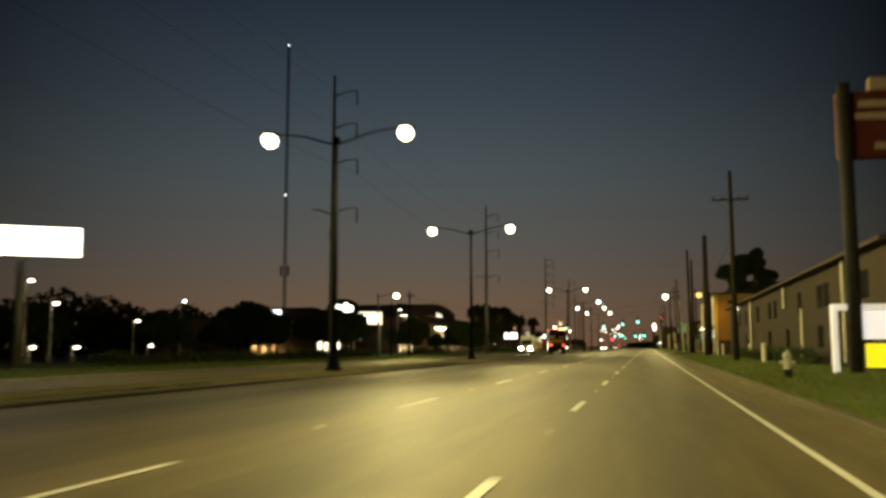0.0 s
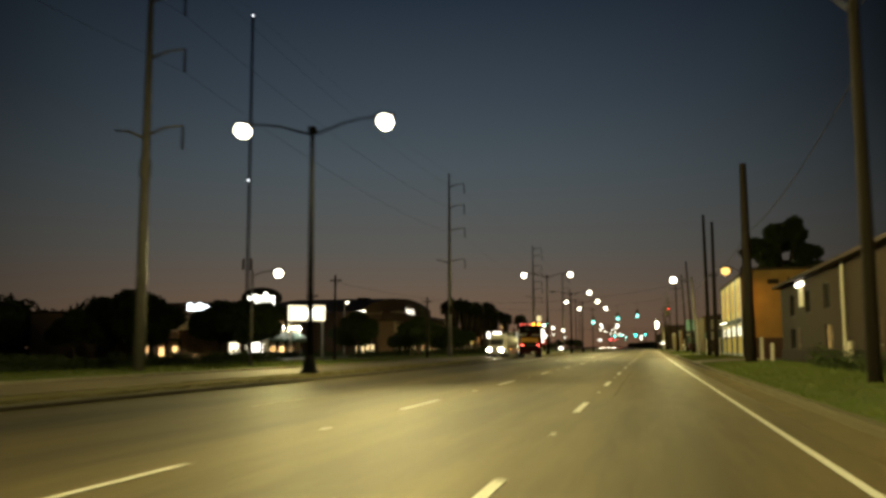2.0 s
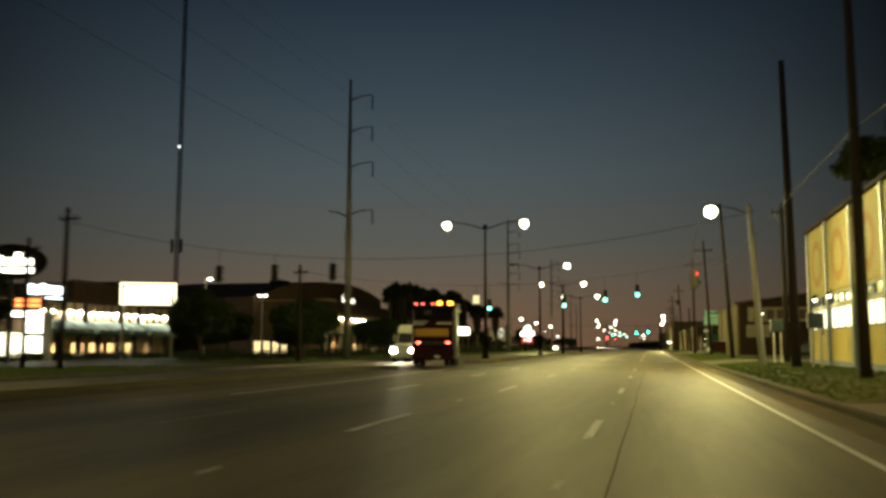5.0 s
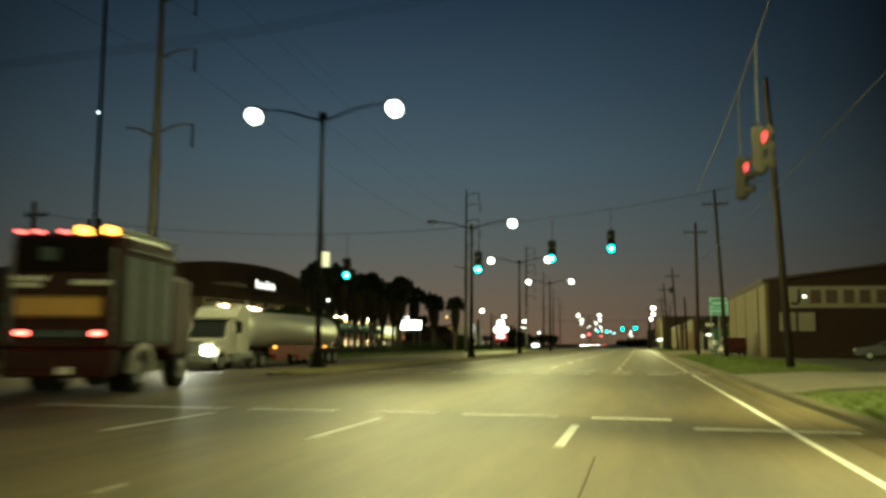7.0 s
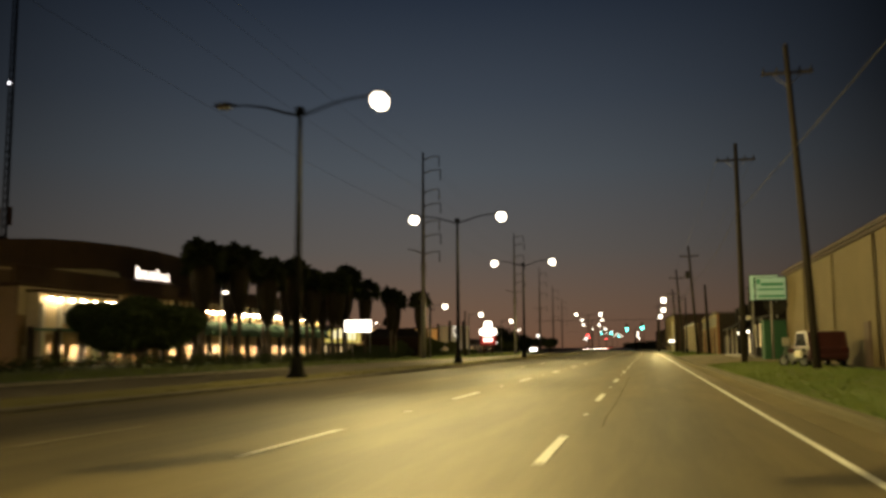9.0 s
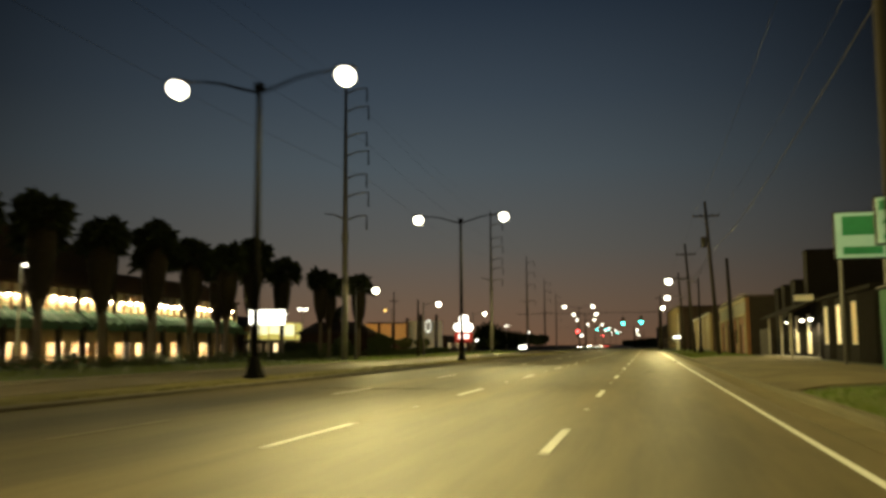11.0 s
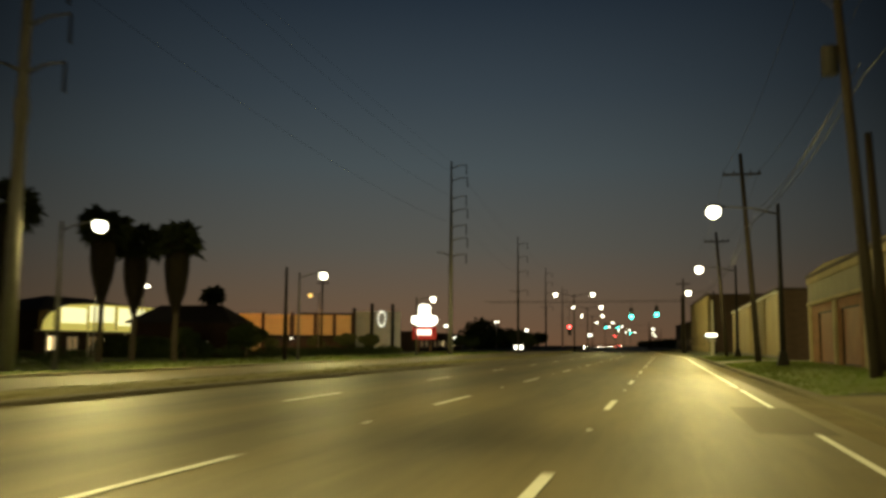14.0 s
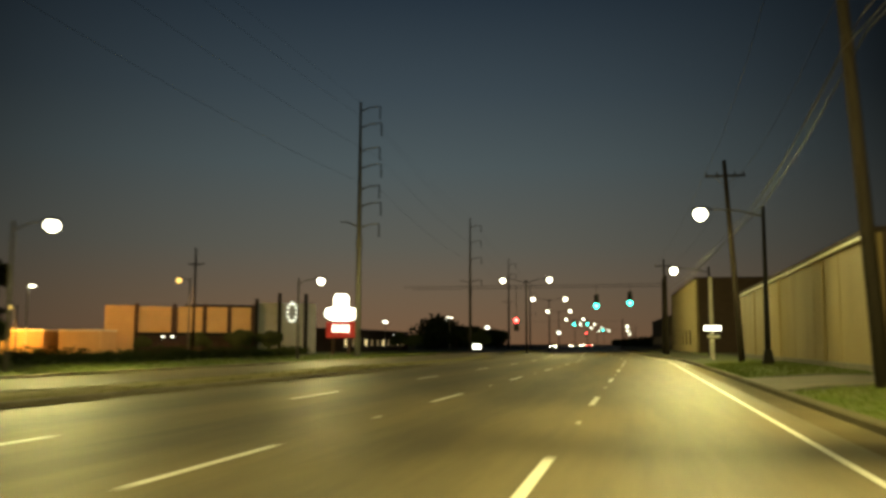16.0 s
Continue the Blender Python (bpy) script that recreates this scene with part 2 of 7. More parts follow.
# ---- shapes ----
class Shape:
    """Collects simple solids into one mesh."""

    def __init__(self):
        self.v, self.f = [], []

    def add(self, verts, faces, m=None):
        n = len(self.v)
        self.v += [tuple(m @ Vector(p)) if m else tuple(p) for p in verts]
        self.f += [tuple(i + n for i in f) for f in faces]
        return self

    def box(self, x, y, z, sx, sy, sz, bevel=0.0, m=None, taper=1.0):
        """A block with its base centre at x, y, z; the edges chamfered by bevel."""
        hx, hy = sx / 2, sy / 2
        if not bevel:
            v = [(x + a * hx * k, y + b * hy * k, z + c * sz) for c, k in ((0, 1), (1, taper)) for a, b in ((-1, -1), (1, -1), (1, 1), (-1, 1))]
            f = [(3, 2, 1, 0), (4, 5, 6, 7), (0, 1, 5, 4), (1, 2, 6, 5), (2, 3, 7, 6), (3, 0, 4, 7)]
            return self.add(v, f, m)
        b = min(bevel, hx * 0.9, hy * 0.9, sz * 0.45)
        rings = [(0, b, 1), (b, 0, 1), (sz - b, 0, taper), (sz, b, taper)]
        v = []
        for z0, d, k in rings:
            ax, ay = hx * k - d, hy * k - d
            c = b * 0.9
            for px, py in ((-ax + c, -ay), (ax - c, -ay), (ax, -ay + c), (ax, ay - c), (ax - c, ay), (-ax + c, ay), (-ax, ay - c), (-ax, -ay + c)):
                v.append((x + px, y + py, z + z0))
        f = [tuple(range(7, -1, -1)), tuple(range(24, 32))]
        for r in range(3):
            for i in range(8):
                j = (i + 1) % 8
                f.append((r * 8 + i, r * 8 + j, r * 8 + 8 + j, r * 8 + 8 + i))
        return self.add(v, f, m)

    def tube(self, pts, radii, n=8, m=None):
        """A round bar along points, with a radius at each."""
        pts = [Vector(p) for p in pts]
        v, f = [], []
        side = None
        for i, p in enumerate(pts):
            d = (pts[min(i + 1, len(pts) - 1)] - pts[max(i - 1, 0)]).normalized()
            if side is None:
                side = d.orthogonal().normalized()
            side = (side - d * side.dot(d)).normalized()
            up = d.cross(side)
            r = radii[i] if isinstance(radii, (list, tuple)) else radii
            for k in range(n):
                a = 2 * math.pi * k / n
                v.append(tuple(p + (side * math.cos(a) + up * math.sin(a)) * r))
        for i in range(len(pts) - 1):
            for k in range(n):
                j = (k + 1) % n
                f.append((i * n + k, i * n + j, i * n + n + j, i * n + n + k))
        f.append(tuple(range(n - 1, -1, -1)))
        f.append(tuple(range((len(pts) - 1) * n, len(pts) * n)))
        return self.add(v, f, m)

    def ball(self, x, y, z, rx, ry, rz, n=12, rows=7, low=-1.0, m=None):
        """An ellipsoid, cut flat at the height share low."""
        v, f = [], []
        a0 = math.asin(max(-1.0, low))
        for i in range(rows + 1):
            a = a0 + (math.pi / 2 - a0) * i / rows
            for k in range(n):
                t = 2 * math.pi * k / n
                c = max(math.cos(a), 0.02)
                v.append((x + rx * c * math.cos(t), y + ry * c * math.sin(t), z + rz * math.sin(a)))
        for i in range(rows):
            for k in range(n):
                j = (k + 1) % n
                f.append((i * n + k, i * n + j, i * n + n + j, i * n + n + k))
        f.append(tuple(range(n - 1, -1, -1)))
        f.append(tuple(range(rows * n, rows * n + n)))
        return self.add(v, f, m)

    def prism(self, outline, lo, hi, axis="z", m=None):
        """An outline pushed from lo to hi along an axis; outline in the two other axes, in order."""
        n = len(outline)
        put = {"z": lambda a, b, c: (a, b, c), "y": lambda a, b, c: (a, c, b), "x": lambda a, b, c: (c, a, b)}[axis]
        v = [put(a, b, c) for c in (lo, hi) for a, b in outline]
        f = [tuple(range(n - 1, -1, -1)), tuple(range(n, 2 * n))]
        f += [(i, (i + 1) % n, n + (i + 1) % n, n + i) for i in range(n)]
        return self.add(v, f, m)

    def mesh(self, name, material, smooth=False):
        me = bpy.data.meshes.new(name)
        me.from_pydata(self.v, [], self.f)
        bm = bmesh.new()
        bm.from_mesh(me)
        bmesh.ops.recalc_face_normals(bm, faces=bm.faces)
        bm.to_mesh(me)
        bm.free()
        me.materials.append(material)
        if smooth:
            for p in me.polygons:
                p.use_smooth = len(p.vertices) == 4
        return me


def thing(name, label, category, m=None, group="", kind=""):
    ob = tagged(new(name), label, category, group, kind)
    if m:
        ob.matrix_basis = m
    return ob


def part(name, shape, material, parent, label="", smooth=False, m=None):
    ob = new(name, shape.mesh(name, material, smooth) if isinstance(shape, Shape) else shape)
    ob.parent = parent
    if m:
        ob.matrix_basis = m
    return tagged(ob, label)


def solo(name, shape, material, label, category, m=None, kind="", smooth=False, group=""):
    ob = tagged(new(name, shape.mesh(name, material, smooth)), label, category, group, kind)
    if m:
        ob.matrix_basis = m
    return ob


def S():
    return Shape()


def bend(y):
    """How far the road has swung to the left at y; it runs straight on again beyond 640 m."""
    if y < 350:
        return 0.0
    if y < 540:
        return -0.0485 * (y - 350) * min(1.0, (y - 350) / 40)
    return -9.215 - 2.2 * (1 - math.exp((540 - y) / 45))


YS = [-160, -60, 0, 60, 120, 180, 240, 300, 350, 360, 370, 380, 400, 450, 520, 560, 600, 660, 750, 950, 1300, 1800]


def strip(profile, ys=YS, follow=True):
    """A ribbon whose cross-section is a list of (x, z), along the road."""
    s = Shape()
    n = len(profile)
    v = [(x + (bend(y) if follow and abs(x) < 500 else 0), y, z) for y in ys for x, z in profile]
    f = [(i * n + k, i * n + k + 1, i * n + n + k + 1, i * n + n + k) for i in range(len(ys) - 1) for k in range(n - 1)]
    return s.add(v, f)


# ---- the ground, the two carriageways and the median ----
X_EDGE, X_D1, X_D2, X_D3 = 2.18, -1.21, -4.79, -8.34
ground = solo("ground", strip([(-3000, -0.32), (-60, -0.32), (-28.6, -0.3), (-28.4, -0.7), (3.62, -0.7), (3.64, 0.1), (4.6, 0.2), (6.2, 0.3), (14, 0.33), (70, 0.33), (3000, 0.3)],
              [-2500, -400] + YS + [3500]), M_EARTH, "dark flat ground of grass and earth reaching the horizon", "ground", kind="structure")
road = solo("road", strip([(-12.8, -0.5), (-12.8, 0.0), (-4.8, 0.02), (3.42, -0.03), (3.42, -0.5)]), M_ROAD,
            "worn grey asphalt carriageway with four lanes, lit by street lamps", "road", kind="structure")
road_far = solo("road_opposite", strip([(-28.2, -0.6), (-28.2, -0.3), (-15.4, -0.02), (-15.4, -0.5)]), M_ROAD2,
                "asphalt carriageway for oncoming traffic beyond the median", "road", kind="structure")
kerb_r = solo("kerb", strip([(3.42, -0.5), (3.42, 0.1), (3.46, 0.13), (3.64, 0.14), (3.66, -0.5)]), M_KERBD, "dirt-stained concrete kerb along the grass verge", "kerb", kind="structure")
kerb_l = solo("kerb", strip([(-28.75, -0.6), (-28.75, -0.17), (-28.3, -0.16), (-28.2, -0.18), (-28.2, -0.6)]), M_CONC, "low concrete kerb of the opposite carriageway", "kerb", kind="structure")


def median(y0, y1, x0=-15.4, x1=-12.8):
    ys = [y0, y0 + 0.6, y0 + 1.5] + [y for y in YS if y0 + 3 < y < y1 - 3] + [y1 - 1.5, y1 - 0.6, y1]
    s, k = Shape(), Shape()
    prof = [(0, -0.5), (0, 0.085), (0.04, 0.12), (0.2, 0.125), (0.22, 0.11)]
    rows = []
    for i, y in enumerate(ys):
        e = {0: 0.9, 1: 0.3, 2: 0.0, len(ys) - 1: 0.9, len(ys) - 2: 0.3}.get(i, 0.0)
        rows.append((x0 + e + bend(y), x1 - e + bend(y), y))
    for side in (0, 1):
        v = [((a + dx) if side == 0 else (b - dx), y, z) for a, b, y in rows for dx, z in prof]
        n = len(prof)
        k.add(v, [(i * n + j, i * n + j + 1, i * n + n + j + 1, i * n + n + j) for i in range(len(rows) - 1) for j in range(n - 1)])
    for a, b, y in (rows[0], rows[-1]):
        k.box((a + b) / 2, y, -0.5, b - a, 0.2, 0.62)
    v = [(p, y, z) for a, b, y in rows for p, z in ((a + 0.2, 0.11), ((a + b) / 2, 0.21), (b - 0.2, 0.11))]
    s.add(v, [(i * 3 + j, i * 3 + j + 1, i * 3 + 4 + j, i * 3 + 3 + j) for i in range(len(rows) - 1) for j in range(2)])
    g = solo("median", s, M_DRYGRASS, "narrow raised median of dry mown grass", "median", kind="structure")
    part("kerb", k, M_CONC, g, "concrete median kerb")
    return g


median(-160, 104)
median(160.5, 372)
median(402, 1500)
# thin divider beside the left-turn bay, and the bay itself
median(104, 140, -15.7, -15.2)
bay = solo("turn_bay", strip([(-15.4, -0.5), (-15.4, -0.02), (-12.8, 0.0), (-12.8, -0.5)], [104.1, 120, 140, 160.4]), M_ROAD2, "asphalt left-turn bay through the median", "road", kind="structure")
bay2 = solo("turn_bay", strip([(-15.4, -0.5), (-15.4, -0.02), (-12.8, 0.0), (-12.8, -0.5)], [372.1, 380, 390, 401.9]), M_ROAD2, "asphalt opening through the median", "road", kind="structure")
cross = solo("side_road", S().add([(-120, 148, -0.31), (-28.7, 148, -0.28), (-28.7, 164, -0.28), (-120, 164, -0.31), (-120, 148, -0.6), (-28.7, 148, -0.6), (-28.7, 164, -0.6), (-120, 164, -0.6)],
             [(0, 1, 2, 3), (0, 4, 5, 1), (3, 2, 6, 7), (1, 5, 6, 2), (0, 3, 7, 4)]), M_ROAD2, "asphalt side road at the crossing", "road", kind="structure")

# ---- street furniture ----
def luminaire(lamp, side, lens_mat, x, z, big=1.0):
    """A drop-lens lantern at the end of an arm; side is +1 or -1."""
    h = S().ball(0, 0, 0.04, 0.46 * big, 0.22 * big, 0.13 * big, 16, 6, -0.2).tube([(-0.62 * side, 0, 0.0), (-0.3 * side, 0, 0.03)], [0.045, 0.07], 8)
    house = part("luminaire", h, M_BLACK, lamp, smooth=True, m=pose(x, 0, z))
    # the lit lens is oversized, its disc standing in for the lamp's glare
    lens = S().ball(0, 0, -0.04, 0.36, 0.2, 0.1, 14, 6) if lens_mat is M_LAMPOFF else S().ball(0, 0, -0.24, 0.36 * big, 0.35 * big, 0.35 * big, 26, 16)
    part("lens", lens, lens_mat, house, "glowing lamp glass" if lens_mat is not M_LAMPOFF else "unlit lamp glass", smooth=True)
    return house


def lamp_light(lamp, x, z, watts=LAMP_W, color=(0.97, 0.805, 0.30), y=0.0, tilt=55, ahead=0):
    # street optics throw most of the light outward across the lanes
    d = bpy.data.lights.new("street_light", "SPOT")
    d.energy, d.color, d.spot_size, d.spot_blend, d.shadow_soft_size = watts, color, radians(160), 0.7, 0.25
    o = new("street_light", d)
    o.parent = lamp
    o.matrix_basis = pose(x, y, z - 0.65, ahead, -tilt if x > 0 else tilt, 0)
    return o


def lane_light(lamp, x, z, watts, out, along=24, spread=136, drop=11.2):
    # two beams from one lens, up and down the road
    for dy in (-along, along):
        d = bpy.data.lights.new("street_light", "SPOT")
        d.energy, d.color, d.spot_size, d.spot_blend, d.shadow_soft_size = watts, (0.97, 0.805, 0.30), radians(spread), 1.0, 0.25
        o = new("street_light", d)
        o.parent = lamp
        o.matrix_basis = look((x, 0, z - 0.65), (x + out, dy, z - 0.65 - drop))


def median_lamp(light=True, left_on=True):
    lamp = thing("street_lamp", "tall dark street lamp with two glowing lanterns, on the median", "street lamp", group="median street lamps")
    part("base", S().box(0, 0, 0, 0.62, 0.62, 0.12, 0.03).box(0, 0, 0.1, 0.52, 0.52, 0.7, 0.05, taper=0.62), M_POLE, lamp, "square flared base cover")
    part("pole", S().tube([(0, 0, 0.1), (0, 0, 5), (0, 0, 10.75)], [0.15, 0.125, 0.085], 12), M_POLE, lamp, smooth=True)
    part("cap", S().box(0, 0, 10.6, 0.34, 0.22, 0.3, 0.03), M_POLE, lamp)
    for side in (-1, 1):
        part("arm", S().tube([(0.05 * side, 0, 10.55), (0.7 * side, 0, 10.72), (1.5 * side, 0, 10.98), (2.3 * side, 0, 11.12), (2.9 * side, 0, 11.15)], [0.055, 0.05, 0.045, 0.04, 0.04], 8), M_POLE, lamp, smooth=True)
        on = side > 0 or left_on
        luminaire(lamp, side, M_LAMP if on else M_LAMPOFF, 3.38 * side, 11.15)
        if on and light:
            if side > 0:
                lane_light(lamp, 3.38, 11.15, LAMP_W * 0.95, 46, 36, 116, 7.5)
                lamp_light(lamp, 3.38, 11.15, LAMP_W * 0.12, tilt=-14)
            else:
                lane_light(lamp, -3.38, 11.15, LAMP_W * 0.22, -20)
    return lamp


lamp0 = median_lamp()
lamp0.matrix_basis = pose(-13.75, 38.2, 0.2)
for x, y, z in ((-13.75, 3.5, 0.2), (-13.75, -31, 0.2), (-14.1, 72.4, 0.22), (-14.0, 164.0, 0.24), (-13.75, 229.4, 0.2), (-13.75, 265.7, 0.2)):
    c = copy_thing(lamp0, pose(x, y, z))
    if y == 164.0:
        c.scale = (1, 1, 1.055)
lampE = median_lamp(left_on=False)
tagged(lampE, "tall dark street lamp, one lantern lit and one dark", "street lamp", "median street lamps")
lampE.matrix_basis = pose(-13.45, 197.6, 0.2)
for y in (415,):
    copy_thing(lamp0, pose(-12.8 + bend(y), y, -0.4))
lampF = median_lamp(light=False)
lampF.matrix_basis = pose(-12.4 + bend(472), 472, -0.3)
for y in (553, 640, 730, 830, 940):
    copy_thing(lampF, pose(-13.75 + bend(y), y, 0.2))


def side_lamp(pole_mat, arm, h, lens_mat=None, light=None, color=(0.97, 0.805, 0.30), lean=0.0, r=0.11, label="", tilt=35, ahead=0, out=11):
    """A roadside lamp with one arm; arm: signed reach along x."""
    lamp = thing("street_lamp", label, "street lamp", group="roadside street lamps")
    sgn = 1 if arm > 0 else -1
    top = lean * h
    part("pole", S().tube([(0, 0, -0.3), (top * 0.5, 0, h * 0.5), (top, 0, h + 0.25)], [r * 1.35, r * 1.1, r * 0.8], 12), pole_mat, lamp, smooth=True)
    part("arm", S().tube([(top, 0, h - 0.3), (top + arm * 0.4, 0, h + 0.05), (top + arm * 0.75, 0, h + 0.15), (top + arm - 0.5 * sgn, 0, h + 0.15)], [0.05, 0.045, 0.04, 0.04], 8), M_STEEL, lamp, smooth=True)
    luminaire(lamp, sgn, lens_mat or M_LAMP, top + arm, h + 0.15)
    if light and lens_mat is None:
        lane_light(lamp, top + arm, h + 0.15, light, out * sgn)
    elif light:
        lamp_light(lamp, top + arm, h + 0.15, light, color, 0.0, tilt, ahead)
    return lamp


side_lamp(M_CONCP, -2.05, 8.8, lean=-0.055, light=LAMP_W * 0.42, out=6, r=0.15, label="leaning pale concrete street lamp with one bright lantern").matrix_basis = pose(5.75, 142.0, 0.3)
sl = side_lamp(M_BLACK, -3.2, 8.1, light=LAMP_W * 0.38, label="dark steel roadside lamp with a long arm and bright lantern")
part("base", S().box(0, 0, -0.05, 0.6, 0.6, 0.85, 0.05, taper=0.6), M_BLACK, sl)
sl.matrix_basis = pose(5.8, 301.3, 0.3)
for y in (337.6, 375):
    copy_thing(sl, pose(6.4, y, 0.3))
sl2 = side_lamp(M_BLACK, -3.2, 8.1, label="dark steel roadside lamp with a bright lantern, far along the road")
sl2.matrix_basis = pose(-1.4, 640, 0.3)
for y in (760, 900):
    copy_thing(sl2, pose(8.5 + bend(y), y, 0.3))
ol = side_lamp(M_WOOD, -1.3, 7.4, M_LAMPO, LAMP_W * 0.035, (1.0, 0.45, 0.08), r=0.13, tilt=-25, label="wooden pole with an orange sodium street lamp")
ol.matrix_basis = pose(8.0, 113.5, 0.3)
ll = side_lamp(M_STEEL, 2.4, 8.0, light=LAMP_W * 0.5, label="grey steel roadside lamp with one bright lantern over the opposite road")
ll.matrix_basis = pose(-32.6, 105.4, -0.3)
for x, y in ((-32.2, 295), (-33.2, 330.0), (-33.9, 372.8)):
    copy_thing(ll, pose(x, y, -0.3))
ol2 = side_lamp(M_STEEL, -1.6, 9.8, M_LAMPO, LAMP_W * 0.7, (1.0, 0.56, 0.22), tilt=15, ahead=58, label="grey pole with an orange sodium lamp beside a building")
ol2.matrix_basis = pose(-56.4, 391.7, -0.3)
ol3 = side_lamp(M_STEEL, -1.2, 6.7, M_LAMPO, LAMP_W * 0.3, (1.0, 0.45, 0.08), tilt=-25, ahead=50, label="short pole with an orange sodium lamp beside a wall")
ol3.matrix_basis = pose(-85.6, 396.5, -0.3)


def sweep(a, b, sag, n=10):
    a, b = Vector(a), Vector(b)
    return [a.lerp(b, i / n) - Vector((0, 0, 4 * sag * (i / n) * (1 - i / n))) for i in range(n + 1)]


def cable(a, b, sag, r=0.02, label="sagging black overhead cable", n=10):
    return solo("cable", S().tube(sweep(a, b, sag, n), r, 5), M_WIRE, label, "cable")


# steel transmission poles along the far verge
TP = [(-32.4, -12), (-32.4, 88.3), (-32.3, 180.5), (-32.3, 291.5), (-33.0, 389.5), (-38.5, 490), (-44, 590), (-50, 700)]
ARMS_R = [(29.2, 2.6), (25.6, 2.6), (21.6, 2.7), (16.3, 2.7)]


def transmission_pole(arms=ARMS_R, low_arm=True):
    t = thing("transmission_pole", "very tall tapered steel transmission pole with curved arms", "utility pole", group="transmission poles")
    part("pole", S().tube([(0, 0, -0.4), (0, 0, 10), (0, 0, 20), (0, 0, 31.2)], [0.38, 0.32, 0.24, 0.13], 14), M_STEEL, t, smooth=True)
    for z, w in arms:
        a = part("arm", S().tube([(0.1, 0, z - 0.35), (w * 0.5, 0, z + 0.05), (w, 0, z + 0.12)], [0.11, 0.08, 0.06], 8), M_STEEL, t, smooth=True)
        part("insulator", S().tube([(w, 0, z + 0.1), (w, 0, z - 1.5)], [0.07, 0.09], 8), M_BLACK, a)
    if low_arm:
        part("arm", S().tube([(-0.1, 0, 15.7), (-1.3, 0, 16.25), (-2.4, 0, 16.4)], [0.11, 0.08, 0.06], 8), M_STEEL, t, smooth=True)
    part("collar", S().tube([(0, 0, 13.0), (0, 0, 14.2)], [0.38, 0.38], 12), M_STEEL, t)
    return t


tp0 = transmission_pole()
tp0.matrix_basis = pose(TP[0][0], TP[0][1], -0.3)
for x, y in TP[1:3] + TP[5:]:
    copy_thing(tp0, pose(x, y, -0.3))
tpx = transmission_pole([(30.4, 2.5), (28.3, 2.7), (25.3, 2.5), (23.2, 2.7), (20.6, 2.5), (18.5, 2.7), (15.9, 2.5)])
tagged(tpx, "very tall steel transmission pole with many paired arms", "utility pole", "transmission poles")
tpx.matrix_basis = pose(TP[4][0], TP[4][1], -0.3)
copy_thing(tpx, pose(TP[3][0], TP[3][1], -0.3))
for (xa, ya), (xb, yb) in zip(TP[:-1], TP[1:]):
    for z, w in ARMS_R[:3]:
        cable((xa + w, ya, z - 1.8), (xb + w, yb, z - 1.8), 1.6, 0.011)
    cable((xa, ya, 30.9), (xb, yb, 30.9), 1.0, 0.008)


# wooden utility poles on the near verge
def wood_pole(x, y, h, arm_z=None, arm_w=2.4, lean=0.0, tank=False, mat_=None, r=0.17, leany=0.0):
    p = thing("utility_pole", "weathered wooden utility pole on the grass verge" + (" with a cross-arm" if arm_z else ""), "utility pole", pose(x, y, 0.2), "wooden utility poles")
    part("pole", S().tube([(0, 0, -0.3), (lean * h * 0.5, leany * h * 0.5, h * 0.5), (lean * h, leany * h, h)], [r * 1.2, r, r * 0.72], 10), mat_ or M_WOOD, p, smooth=True)
    if arm_z:
        ax = lean * arm_z
        a = part("cross_arm", S().box(ax, 0.2, arm_z, arm_w, 0.11, 0.13, 0.01), M_WOOD, p)
        for k in (-0.46, -0.2, 0.24, 0.46):
            part("insulator", S().tube([(ax + k * arm_w, 0.2, arm_z + 0.12), (ax + k * arm_w, 0.2, arm_z + 0.32)], [0.05, 0.035], 8), M_BLACK, a)
        part("brace", S().tube([(ax - 0.6, 0.2, arm_z), (ax, 0.15, arm_z - 0.6)], 0.02, 5).tube([(ax + 0.6, 0.2, arm_z), (ax, 0.15, arm_z - 0.6)], 0.02, 5), M_STEEL, p)
    if tank:
        part("transformer", S().tube([(lean * h * 0.75 - 0.42, 0, h * 0.7), (lean * h * 0.75 - 0.42, 0, h * 0.7 + 0.95)], [0.27, 0.27], 12), M_BLACK, p, "dark transformer can")
    return p


WP = [(6.07, 62, 13.0, 11.0), (6.25, 93, 12.4, None), (6.2, 120, 12.5, None), (5.9, 222.7, 14.0, 12.9), (6.45, 284, 14.3, 12.9), (5.75, 312.8, 13.6, 12.2), (5.9, 345, 12.5, 11.5), (3.4, 415, 13, 12)]
for i, (x, y, h, a) in enumerate(WP):
    wood_pole(x, y, h, a, tank=i in (4,), lean=-0.055 if 280 < y < 350 else 0.0, r=0.29 if i == 1 else 0.17)
wood_pole(7.1, 205.4, 14.5, 13.2, 2.2, lean=-0.045, r=0.16)
wood_pole(8.3, 291, 9.6, lean=-0.03, r=0.2)
wood_pole(8.3, 151, 10.5, 9.9, 1.2)
wood_pole(6.6, 136, 15.5, lean=-0.01, r=0.2)
